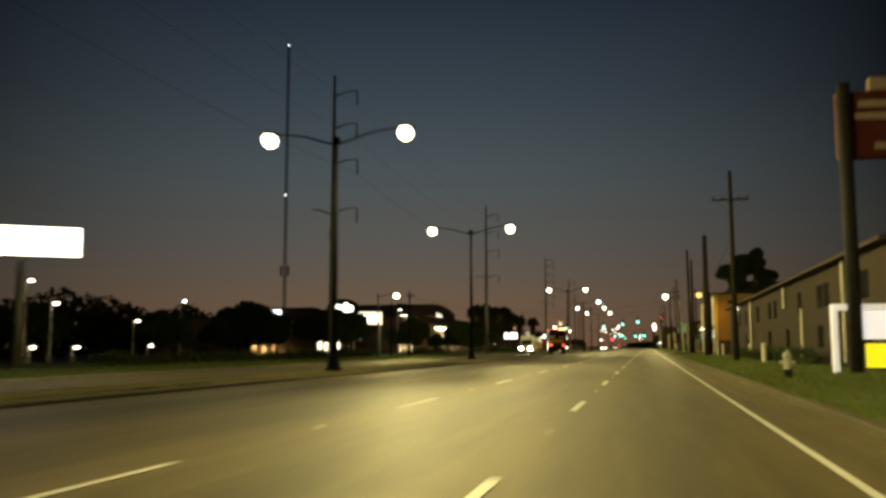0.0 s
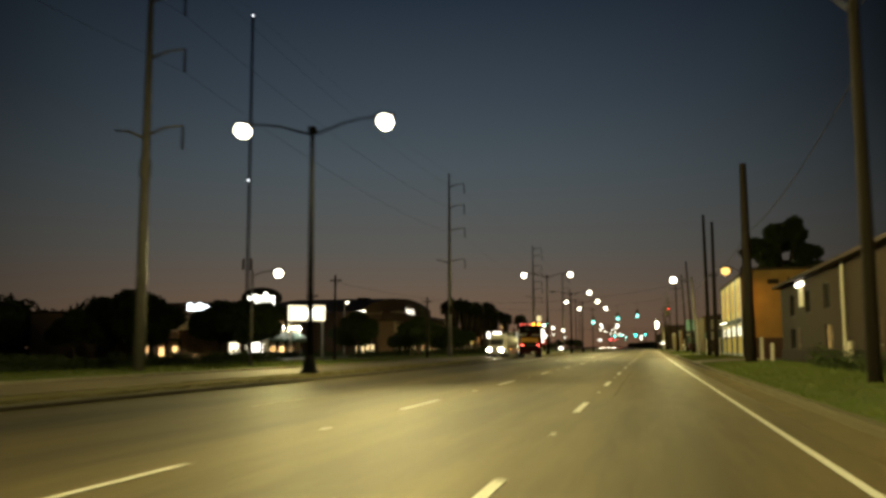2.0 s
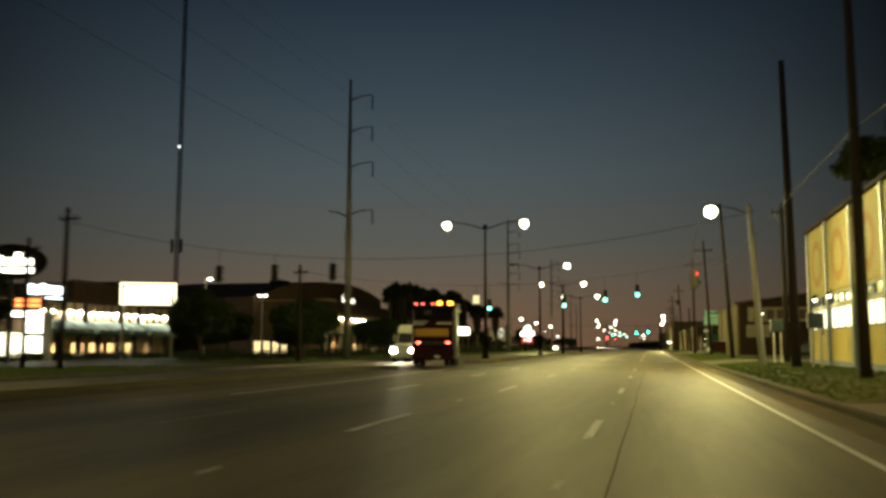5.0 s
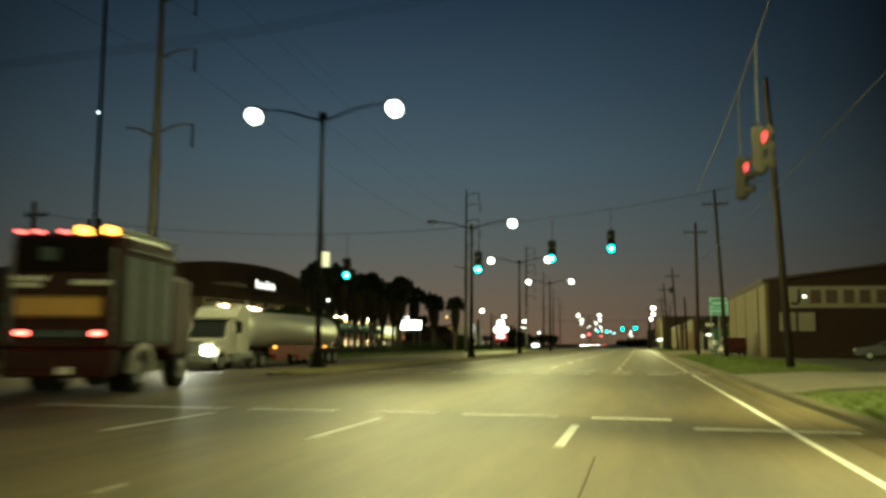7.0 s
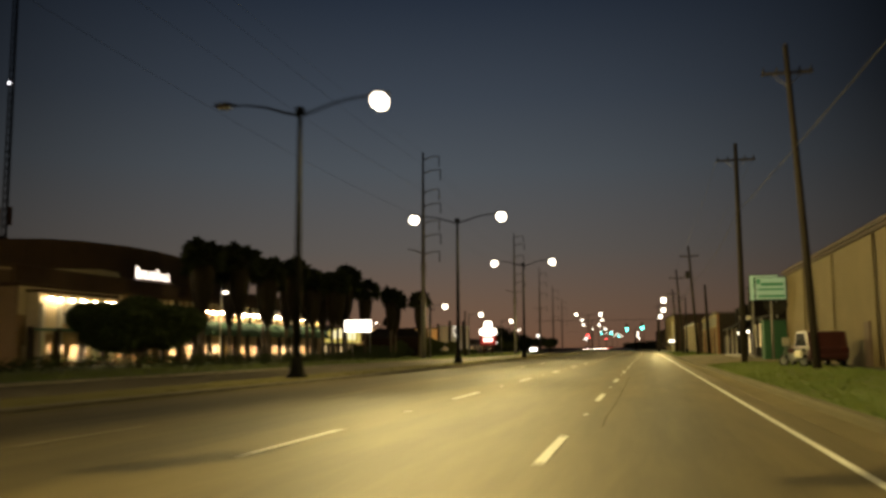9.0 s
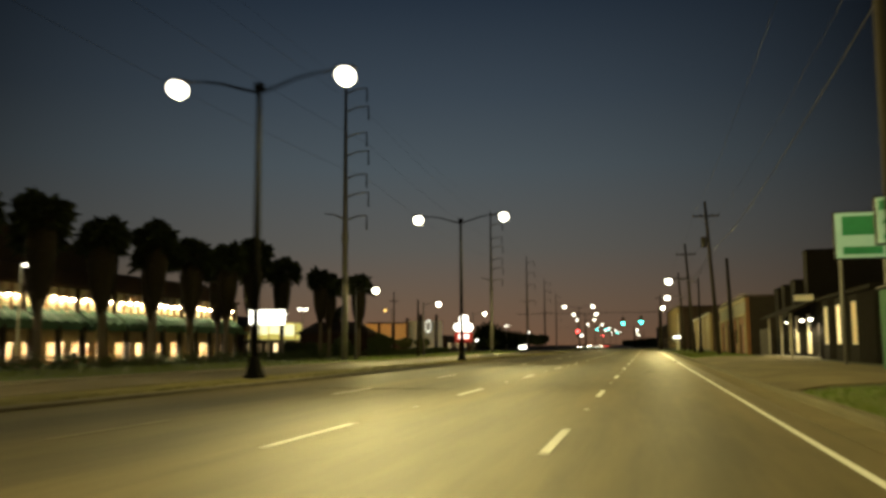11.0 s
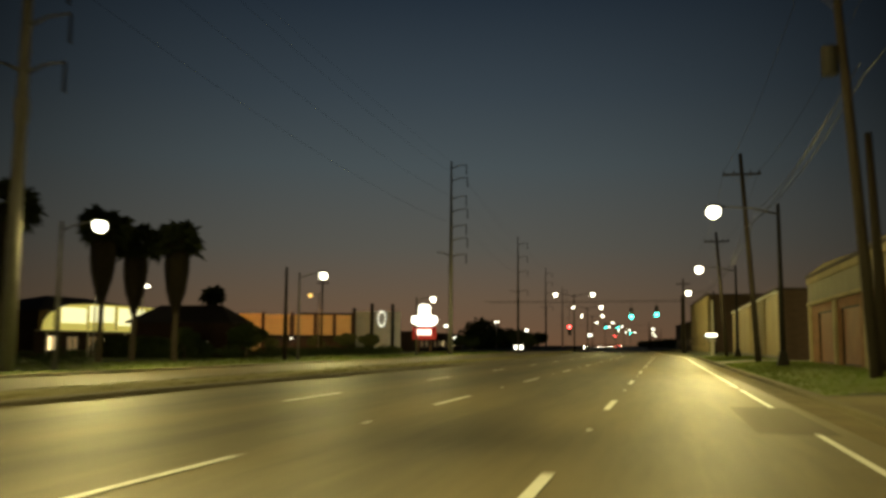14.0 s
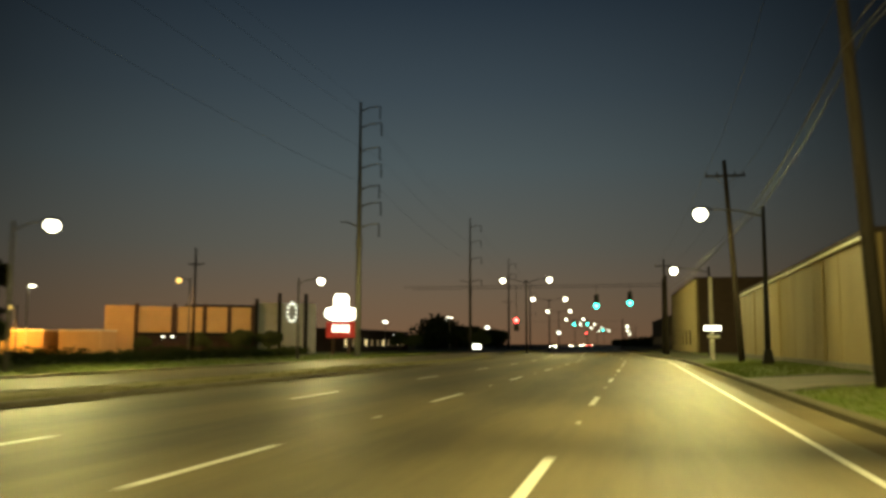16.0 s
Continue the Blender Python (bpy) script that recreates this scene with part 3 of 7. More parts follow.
for (x, y, h, a), (x2, y2, h2, a2) in zip(WP[:-1], WP[1:]):
    if a and a2:
        for k in (-1.1, 1.1):
            cable((x + k + (-0.7 if 280 < y < 350 else 0), y + 0.2, a + 0.5), (x2 + k + (-0.7 if 280 < y2 < 350 else 0), y2 + 0.2, a2 + 0.5), 0.7, 0.009)
    cable((x, y, h - 4.2), (x2, y2, h2 - 4.2), 0.6, 0.02)
    if y > 280:
        for dx, dz in ((0.3, -3.75), (-0.25, -4.7)):
            cable((x + dx - 0.4, y, h + dz), (x2 + dx - 0.4, y2, h2 + dz), 0.65, 0.016)

# ---- road markings ----
dash_me = S().box(0, 0, 0, 0.13, 3.05, 0.006).mesh("lane_dash", M_PAINT)
DASH_Y = [29.85 + 12.22 * k for k in range(-4, 9)] + [138.85] + [175.1 + 11.88 * k for k in range(4)] + [222.6 + 12.33 * k for k in range(20)]


def road_z(x):
    return 0.0 + 0.02 * (x + 12.8) / 8 if x < -4.8 else 0.02 - 0.05 * (x + 4.8) / 8.22


dash_worn = S().box(0, 0, 0, 0.12, 3.4, 0.005).mesh("lane_dash", M_PAINTW)
dash_thin = S().box(0, 0, 0, 0.115, 3.4, 0.005).mesh("lane_dash", M_PAINT)
for xl in (X_D1, X_D2, X_D3):
    for y in DASH_Y:
        me = dash_me if xl == X_D1 else dash_thin
        if xl == X_D3 and (y < 108 or 160 < y < 215 or 240 < y < 258):
            me = dash_worn
        # the lanes close up a little beside the turn bay
        dx = {X_D1: 0.03, X_D2: 0.22, X_D3: 0.4}[xl] if 108 < y < 141 else 0.0
        part("lane_dash", me, None, road, m=pose(xl + dx + bend(y), y + 1.55 + {X_D1: 0, X_D2: 0.1, X_D3: 0.4}[xl], road_z(xl) + 0.004))
rpm_me = S().box(0, 0, 0, 0.1, 0.1, 0.02, taper=0.6).mesh("road_stud", M_PAINT)
for y in DASH_Y:
    for xl in (X_D1, X_D2):
        part("road_stud", rpm_me, None, road, m=pose(xl + 0.02, y - 4.5, road_z(xl) + 0.004))


def ribbon(x0, x1, ys, z, zs=None):
    return strip([(x0, z), (x1, zs if zs is not None else z)], ys)


def skew_line(x0, y0, x1, y1, w, z):
    return [(x0 - w / 2, y0, z), (x0 + w / 2, y0, z), (x1 + w / 2, y1, z), (x1 - w / 2, y1, z)], [(0, 1, 2, 3)]


def skew_bar(x0, x1, y0, k, w, h):
    v = [(x, y0 + k * x + d, z) for z in (0, h) for x, d in ((x0, -w / 2), (x1, -w / 2), (x1, w / 2), (x0, w / 2))]
    return v, [(3, 2, 1, 0), (4, 5, 6, 7), (0, 1, 5, 4), (1, 2, 6, 5), (2, 3, 7, 6), (3, 0, 4, 7)]


NEAR_X = [(-12.2, -10.5), (-10.2, -9.1), (-8.5, -7.4), (-6.7, -5.6), (-4.8, -4.1), (-3.2, -2.3), (-1.4, -0.4), (0.2, 1.5), (2.23, 3.0)]
FAR_X = [(-12.1, -11.0), (-10.8, -9.4), (-8.7, -7.4), (-6.9, -5.8), (-5.0, -4.2), (-3.3, -2.2), (-1.4, -0.5), (0.2, 2.8)]
EDGE = [(-60, 168.6), (172.6, 268.5), (269.1, 282.0), (283.2, 360), (366, 900)]
for a, b in EDGE:
    ys = [a] + [y for y in YS if a < y < b] + [b]
    s = ribbon(X_EDGE - 0.06, X_EDGE + 0.05, ys, road_z(X_EDGE) + 0.006)
    part("edge_line", s, M_PAINT, road, "worn white edge line")
for a, b in ((402, 900),):
    ys = [a] + [y for y in YS if a < y < b] + [b]
    part("edge_line", ribbon(-12.35, -12.22, ys, 0.006), M_PAINT, road, "worn white edge line")
part("bay_line", strip([(-11.32, 0.008), (-11.2, 0.008)], [112, 124]).add(*skew_line(-11.26, 124, -12.0, 141.5, 0.12, 0.008)), M_PAINT, road, "white line beside the turn bay")
# worn crosswalk lines, broken where wheels run
for yc, segs in ((143.6, [(-12.4, -8.2), (-7.7, -5.9), (-5.2, -3.9), (-3.4, -1.6), (-1.0, 0.4)]),
                 (142.1, [(0.7, 3.2)])):
    for a, b in segs:
        part("crosswalk_line", S().box((a + b) / 2, yc, 0, b - a, 0.2, 0.007), M_PAINT, road, m=pose(0, 0, road_z((a + b) / 2) + 0.001))
for y0, k, segs in ((167.9, 0.17, NEAR_X), (171.4, 0.11, FAR_X)):
    for a, b in segs:
        q = S().add(*skew_bar(a, b, y0, k, 0.16, 0.007))
        part("crosswalk_line", q, M_PAINT, road, m=pose(0, 0, road_z((a + b) / 2) + 0.001))
# tar seams and darker patches
random.seed(4)
for xs, y0, y1 in ((-0.75, 180, 206), (-0.7, 60, 140)):
    s = Shape()
    ys = [y0 + 2 * k for k in range(int((y1 - y0) / 2))]
    v = [(xs + w + 0.06 * noise.noise((y * 0.2, xs, 0)), y, road_z(xs) + 0.003) for y in ys for w in (-0.011, 0.011)]
    s.add(v, [(2 * i, 2 * i + 1, 2 * i + 3, 2 * i + 2) for i in range(len(ys) - 1)])
    part("tar_seam", s, M_TAR, road, "dark tar seam in the asphalt")
for x, y, w, l in ((-7.5, 226, 5, 0.14), (0.2, 243.5, 0.5, 0.3), (1.9, 271, 1.2, 6.0)):
    part("patch", S().box(0, 0, 0, w, l, 0.004, 0.0), M_TAR if w < 1 or l < 1 else M_ROAD2, road, "dark patch in the asphalt", m=pose(x, y, road_z(x) + 0.0005))

# ---- driveways and forecourts across the near verge ----
def verge_z(x):
    pts = [(3.64, 0.1), (4.6, 0.2), (6.2, 0.3), (14, 0.33), (70, 0.33)]
    for (a, za), (b, zb) in zip(pts[:-1], pts[1:]):
        if x <= b:
            return za + (zb - za) * (x - a) / (b - a)
    return 0.33


M_SANDY = mat("sandy forecourt with dirt patches", (0.17, 0.135, 0.068), (0.05, 0.042, 0.022), 0.92, scale=0.45, fine=9, bump=0.5, stretch=(1.0, 0.5, 1))


def driveway(y0, y1, x1=9.0, flare=1.2, label="pale concrete driveway across the grass verge", ground=None):
    xs = [3.46, 3.66, 4.6, 6.2, x1]
    v = []
    for x in xs:
        f = flare * max(0.0, (4.6 - x) / 1.2)
        z = verge_z(x) + 0.03 if x > 3.7 else 0.15
        v += [(x, y0 - f, z), (x, y1 + f, z), (x, y0 - f, z - 0.3), (x, y1 + f, z - 0.3)]
    f = []
    for i in range(len(xs) - 1):
        a, b = 4 * i, 4 * i + 4
        f += [(a, b, b + 1, a + 1), (a, a + 2, b + 2, b), (a + 1, b + 1, b + 3, a + 3)]
    return solo("driveway", S().add(v, f), ground or M_CONC, label, "driveway", kind="structure")


for a, b, x1 in ((100.5, 109, 8.8), (152, 163.5, 14), (224.5, 275, 9.4), (315, 321.5, 10)):
    driveway(a, b, x1, label="wide sandy forecourt with dark dirt patches" if b - a > 20 else "pale concrete driveway across the grass verge", ground=M_SANDY if b - a > 20 else None)
M_MUD = mat("bare dirt", (0.15, 0.118, 0.06), (0.095, 0.078, 0.04), 0.95, scale=0.8, fine=15, bump=0.6)
gu = strip([(2.75, road_z(2.75) + 0.004), (3.42, road_z(3.42) + 0.012)], [-60, 0, 60, 100, 150, 200, 250, 300, 350])
solo("gutter", gu, M_MUD, "strip of dirt and grit beside the kerb", "gutter", kind="structure")
for a, b in ((-160, 104), (160.5, 372)):
    ys = [a] + [y for y in YS if a < y < b] + [b]
    solo("gutter", strip([(-12.8, 0.01), (-12.42, 0.005)], ys), M_PAN, "pale concrete gutter pan along the median kerb", "gutter", kind="structure")

# ---- traffic signals on span wires ----
M_SIGBODY = mat("faded dark olive signal housing", (0.019, 0.017, 0.011), (0.012, 0.011, 0.008), 0.7, scale=5, spec=0.08)


def signal(x, y, z, lit, yaw=0.0, hang=None, plate=False):
    """Three-lamp head; z is the centre of the lit lamp. yaw 0 faces the driver."""
    zb = {"green": 0.0, "red": -0.7, "redside": -0.7, "none": -0.35, "back": -0.35}[lit]
    t = thing("traffic_signal", {"green": "three-lamp traffic signal showing green, hung on a span wire", "red": "three-lamp traffic signal showing red, hung on a wire", "redside": "traffic signal for the side road, its red lamp seen aslant",
                                 "back": "dark traffic signal seen from behind on a span wire", "none": "dark traffic signal on a span wire"}[lit], "traffic signal", pose(x, y, z, 0, 0, yaw), "traffic signals")
    part("housing", S().box(0, 0.12, zb - 0.18, 0.36, 0.22, 1.06, 0.03), M_SIGBODY, t)
    for k, name in enumerate(("green", "amber", "red")):
        zc = zb + 0.35 * k
        m = M_GREEN if name == "green" and lit == "green" else M_RED if name == "red" and lit == "red" else M_REDDIM if name == "red" and lit == "redside" else M_DARKGLASS
        lens = part("lens", S().ball(0, 0, 0, 0.165, 0.165, 0.07, 16, 4, 0.0), m, t, "glowing %s lens" % name if m is not M_DARKGLASS else "", smooth=True, m=pose(0, 0.01, zc, 90))
        if m is M_GREEN and y < 300:
            part("core", S().ball(0, 0, 0.045, 0.105, 0.105, 0.05, 14, 4, 0.0), M_GREENC, lens, "white-hot middle of the lens", smooth=True)
        arc = [(0.185 * math.cos(a), 0.185 * math.sin(a)) for a in [math.pi * (i / 8) for i in range(9)]]
        arc += [(0.17 * math.cos(a), 0.17 * math.sin(a)) for a in [math.pi * (1 - i / 8) for i in range(9)]]
        part("visor", S().prism(arc, -0.2, 0.01, "y", pose(0, 0, zc)), M_SIGBODY, t)
    if plate:
        part("backplate", S().box(0, 0.14, zb - 0.5, 0.62, 0.03, 0.1, 0.01), M_SIGBODY, t)
    if hang:
        part("hanger", S().tube([(0, 0.12, zb + 0.86), (0, 0.12, hang - z)], 0.02, 6), M_BLACK, t)
    return t


def span_pts(a, b, sag, x):
    t = (x - a[0]) / (b[0] - a[0])
    return a[2] + (b[2] - a[2]) * t - 4 * sag * t * (1 - t)


SA, SB = (-38.2, 141.0, 9.6), (5.6, 141.6, 8.9)
cable(SA, SB, 2.65, 0.015, "span wire carrying traffic signals across the road", 18)
for x in (-27.05, -23.25, -19.4):
    signal(x, SA[1] + 0.6 * (x - SA[0]) / 43.8 + 0.12, 5.85, "back", 180, span_pts(SA, SB, 2.65, x) + 0.06, plate=x > -20)
SC, SD = (-33.6, 170.2, 8.6), (6.2, 169.2, 9.0)
cable(SC, SD, 1.9, 0.015, "span wire carrying traffic signals across the road", 18)
for x, z in ((-1.35, 5.85), (-4.17, 5.42), (-7.8, 4.95), (-14.66, 4.75)):
    signal(x, SC[1] - (x - SC[0]) / 39.8 - 0.12, z, "green", 0, span_pts(SC, SD, 1.9, x) + 0.06)
SE, SF = (2.5, 141.55, span_pts(SA, SB, 2.65, 2.5)), (2.5, 169.3, span_pts(SC, SD, 1.9, 2.5))
cable(SE, SF, 0.4, 0.022, "span wire along the side of the crossing", 14)
for y in (147.1, 150.5):
    q = (y - SE[1]) / (SF[1] - SE[1])
    zc = SE[2] + (SF[2] - SE[2]) * q - 1.6 * q * (1 - q)
    signal(2.5 + 0.12, y, 5.93, "redside", 72, zc + 0.06)
t = thing("hanging_sign", "small white lit turn sign hung on the span wire", "road sign", pose(-15.95, SC[1] - (-15.95 - SC[0]) / 39.8, 5.1))
part("panel", S().box(0, 0, 0.1, 0.6, 0.12, 0.78, 0.03), glow("turn sign face", (1.0, 0.93, 0.74), 0.28), t)
part("hanger", S().tube([(0, 0.0, 0.95), (0, 0.0, span_pts(SC, SD, 1.9, -15.95) - 5.1 + 0.06)], 0.025, 6), M_BLACK, t)
for x, y, h in ((-38.2, 141.0, 10.9), (-33.6, 170.2, 9.6), (-41.5, 141.5, 9.0)):
    p = wood_pole(x, y, h, h - 0.8, 1.5)
    p.location.z = -0.4
wood_pole(6.5, 169.2, 13.5, lean=-0.05, r=0.16)
# signals and lights of the next crossing
for x, y, z, c in ((-1.1, 392, 6.05, "green"), (-4.9, 392, 5.75, "green"), (-14.9, 396.7, 4.25, "red"), (-9.5 + bend(560), 560, 7.4, "green"), (-5.5 + bend(560), 560, 7.4, "green"), (-5 + bend(700), 700, 7.6, "green"), (-12.5 + bend(700), 700, 6.2, "red")):
    sg_far = signal(x, y, z, c, 0, z + (8.3 - z) / 1.5)
    sg_far.scale = (1.5, 1.5, 1.5)
    for q in sg_far.children:
        if q.name.startswith("lens") and q.data.materials[0] in (M_GREEN, M_RED):
            q.data.materials[0] = M_GREENF if c == "green" else M_REDF
for y in (392, 396.7, 560, 700):
    cable((-26 + bend(y), y + 0.12, 8.2), (5 + bend(y), y + 0.12, 8.25), 0.02, 0.03, "span wire at the next crossing", 6)
    wood_pole(5 + bend(y), y + 0.12, 9)

# ---- vehicles ----
M_FIRE = mat("dark maroon vehicle paint", (0.035, 0.008, 0.009), (0.024, 0.006, 0.007), 0.45, scale=2, fine=20, bump=0.02, spec=0.06)
M_MAROON = mat("black hose-bed cover", (0.014, 0.011, 0.011), (0.01, 0.008, 0.008), 0.8, spec=0.03)
M_YEL = mat("orange-yellow reflective panel", (0.6, 0.33, 0.05), (0.5, 0.26, 0.035), 0.5, scale=6, bump=0.02)
M_SILV = mat("brushed aluminium", (0.26, 0.27, 0.27), (0.18, 0.19, 0.19), 0.4, 0.7, scale=4, bump=0.02)
M_TANK = mat("pale aluminium tank skin", (0.42, 0.42, 0.4), (0.34, 0.34, 0.33), 0.45, 0.35, scale=1.5, fine=15, bump=0.02, stretch=(1, 0.3, 1))
M_DULL = mat("dull grey shutter metal", (0.055, 0.075, 0.075), (0.03, 0.042, 0.042), 0.5, 0.4, scale=3, bump=0.03, spec=0.15)
M_REDV = mat("dull red vehicle paint", (0.22, 0.045, 0.04), (0.15, 0.03, 0.03), 0.5, scale=2, bump=0.02)
M_TYRE = mat("black rubber tyre", (0.02, 0.02, 0.02), rough=0.85)
M_WHITEV = mat("white vehicle paint", (0.4, 0.39, 0.36), (0.34, 0.33, 0.31), 0.3, scale=2, bump=0.02)
M_TAIL = glow("red tail lamp", (1.0, 0.09, 0.06), 9.0)
M_MARK = glow("red marker lamp", (1.0, 0.12, 0.09), 4.0)
M_BARS = mat("white lettering", (0.8, 0.78, 0.7), rough=0.5, bump=0)


def wheel(parent, x, y, r=0.5, w=0.3, rim=None):
    wm = part("wheel", S().tube([(-w / 2, 0, 0), (-w / 2 + 0.04, 0, 0), (w / 2 - 0.04, 0, 0), (w / 2, 0, 0)], [r * 0.92, r, r, r * 0.92], 20), M_TYRE, parent, smooth=False, m=pose(x, y, r))
    part("rim", S().tube([(-w / 2 - 0.01, 0, 0), (w / 2 + 0.01, 0, 0)], r * 0.56, 14).tube([(-w / 2 - 0.05, 0, 0), (w / 2 + 0.05, 0, 0)], r * 0.2, 10), rim or M_SILV, wm)
    return wm


def fire_engine(m):
    t = thing("fire_engine", "dark red fire engine with yellow rear panel and lit beacons, waiting", "fire engine", m)
    body = part("body", S().box(0, 1.95, 1.05, 2.55, 3.7, 2.85, 0.1).box(0, 0.08, 0.5, 2.5, 0.5, 0.6, 0.06), M_FIRE, t)
    part("chassis", S().box(0, 2.6, 0.45, 1.0, 5.0, 0.55, 0.05), M_BLACK, t)
    part("cab", S().box(0, 4.72, 0.75, 2.5, 1.75, 2.4, 0.18), M_FIRE, t)
    part("windscreen", S().box(0, 5.6, 1.9, 2.1, 0.06, 1.0, 0.02), M_DARKGLASS, t)
    part("hose_bed", S().box(0, 0.02, 2.95, 2.2, 0.12, 0.85, 0.04), M_MAROON, t, "black cover over the hose bed")
    part("rear_window", S().box(-0.32, -0.05, 3.2, 0.42, 0.06, 0.32, 0.05), M_DULL, t, "small dull rear hatch")
    pan = part("rear_panel", S().box(-0.08, 0.0, 1.82, 1.95, 0.14, 0.56, 0.03), M_YEL, t, "orange-yellow reflective rear panel")
    for k in range(14):
        for z in (1.8, 2.3):
            part("hatch", S().prism([(-1.02 + 0.14 * k, 0), (-0.95 + 0.14 * k, 0), (-0.89 + 0.14 * k, 0.1), (-0.96 + 0.14 * k, 0.1)], -0.082, -0.072, "y", pose(0, 0, z)), M_MAROON, pan)
    for x0, x1, z in ((-1.2, -0.35, 2.72), (-1.2, -0.5, 2.56), (0.2, 1.1, 2.62)):
        for j in range(4):
            w = (x1 - x0) / 4
            part("stripe", S().prism([(x0 + w * j, 0), (x0 + w * (j + 0.75), 0), (x0 + w * (j + 0.95), 0.12), (x0 + w * (j + 0.2), 0.12)], -0.02, 0.04, "y", pose(0, 0, z)), M_BARS, t, "white reflective stripe")
    part("tail_band", S().box(0, 0.0, 1.34, 1.5, 0.1, 0.2, 0.03), M_DULL, t)
    for s in (-1, 1):
        lamp = part("tail_lamp", S().box(s * 0.86, -0.06, 1.4, 0.22, 0.1, 0.13, 0.03), M_TAIL, t, "glowing red tail lamp")
        part("bezel", S().box(s * 0.86, -0.01, 1.36, 0.32, 0.1, 0.22, 0.03), M_FIRE, lamp)
        part("grab_rail", S().tube([(s * 1.18, -0.06, 1.2), (s * 1.18, -0.06, 3.5)], 0.025, 6), M_SILV, t)
    part("bumper", S().box(0, -0.1, 0.42, 2.45, 0.4, 0.22, 0.05), M_FIRE, t)
    part("plate", S().box(0.25, -0.31, 0.5, 0.32, 0.02, 0.17), M_BARS, t, "pale plate under the tail")
    for x in (-1.02, -0.62, -0.03):
        part("marker_lamp", S().box(x, 0.03, 3.86, 0.16, 0.1, 0.09, 0.02), M_MARK, t, "red marker lamp")
    for x in (0.36, 0.98):
        part("beacon", S().tube([(x, 0.15, 3.86), (x, 0.15, 3.9), (x, 0.15, 4.02), (x, 0.15, 4.06)], [0.15, 0.15, 0.13, 0.05], 12), M_AMBER, t, "glowing amber beacon")
    # roll-up compartment doors, ladder and panels on the right flank
    for k, (y0, w) in enumerate(((0.85, 1.1), (2.03, 1.0), (3.15, 1.0))):
        d = part("compartment_door", S().box(1.28, y0, 1.25, 0.06, w, 2.1, 0.02), M_DULL, t, "dull grey roll-up door")
        for j in range(6):
            part("slat", S().box(1.315, y0, 1.32 + 0.34 * j, 0.02, w - 0.1, 0.05), M_DULL, d)
    lad = part("ladder", S().tube([(1.4, 0.4, 3.5), (1.4, 3.7, 3.5)], 0.035, 6).tube([(1.4, 0.4, 3.95), (1.4, 3.7, 3.95)], 0.035, 6), M_SILV, t, "aluminium ladder on the side")
    for k in range(9):
        lad_r = part("rung", S().tube([(1.4, 0.6 + 0.38 * k, 3.5), (1.4, 0.6 + 0.38 * k, 3.95)], 0.018, 5), M_SILV, lad)
    for x in (-1.15, 1.1):
        part("roof_rail", S().box(x, 1.95, 3.88, 0.08, 3.5, 0.16, 0.02), M_SILV, t)
    part("fender", S().prism([(1.6 + 0.75 * math.cos(a), 0.5 + 0.75 * math.sin(a)) for a in [math.pi * i / 10 for i in range(11)]] + [(1.6 + 0.6 * math.cos(a), 0.5 + 0.6 * math.sin(a)) for a in [math.pi * (1 - i / 10) for i in range(11)]], 1.2, 1.36, "x"), M_WHITEV, t)
    for y in (1.6, 4.75):
        for s in (-1, 1):
            wheel(t, s * 1.08, y, 0.52, 0.34)
    wheel(t, 0.72, 1.6, 0.52, 0.3)
    wheel(t, -0.72, 1.6, 0.52, 0.3)
    return t


fe_ = fire_engine(pose(-14.28, 146.6, -0.01, 0, 0, 9.5))
fe_.scale = (1.13, 1.0, 1.05)


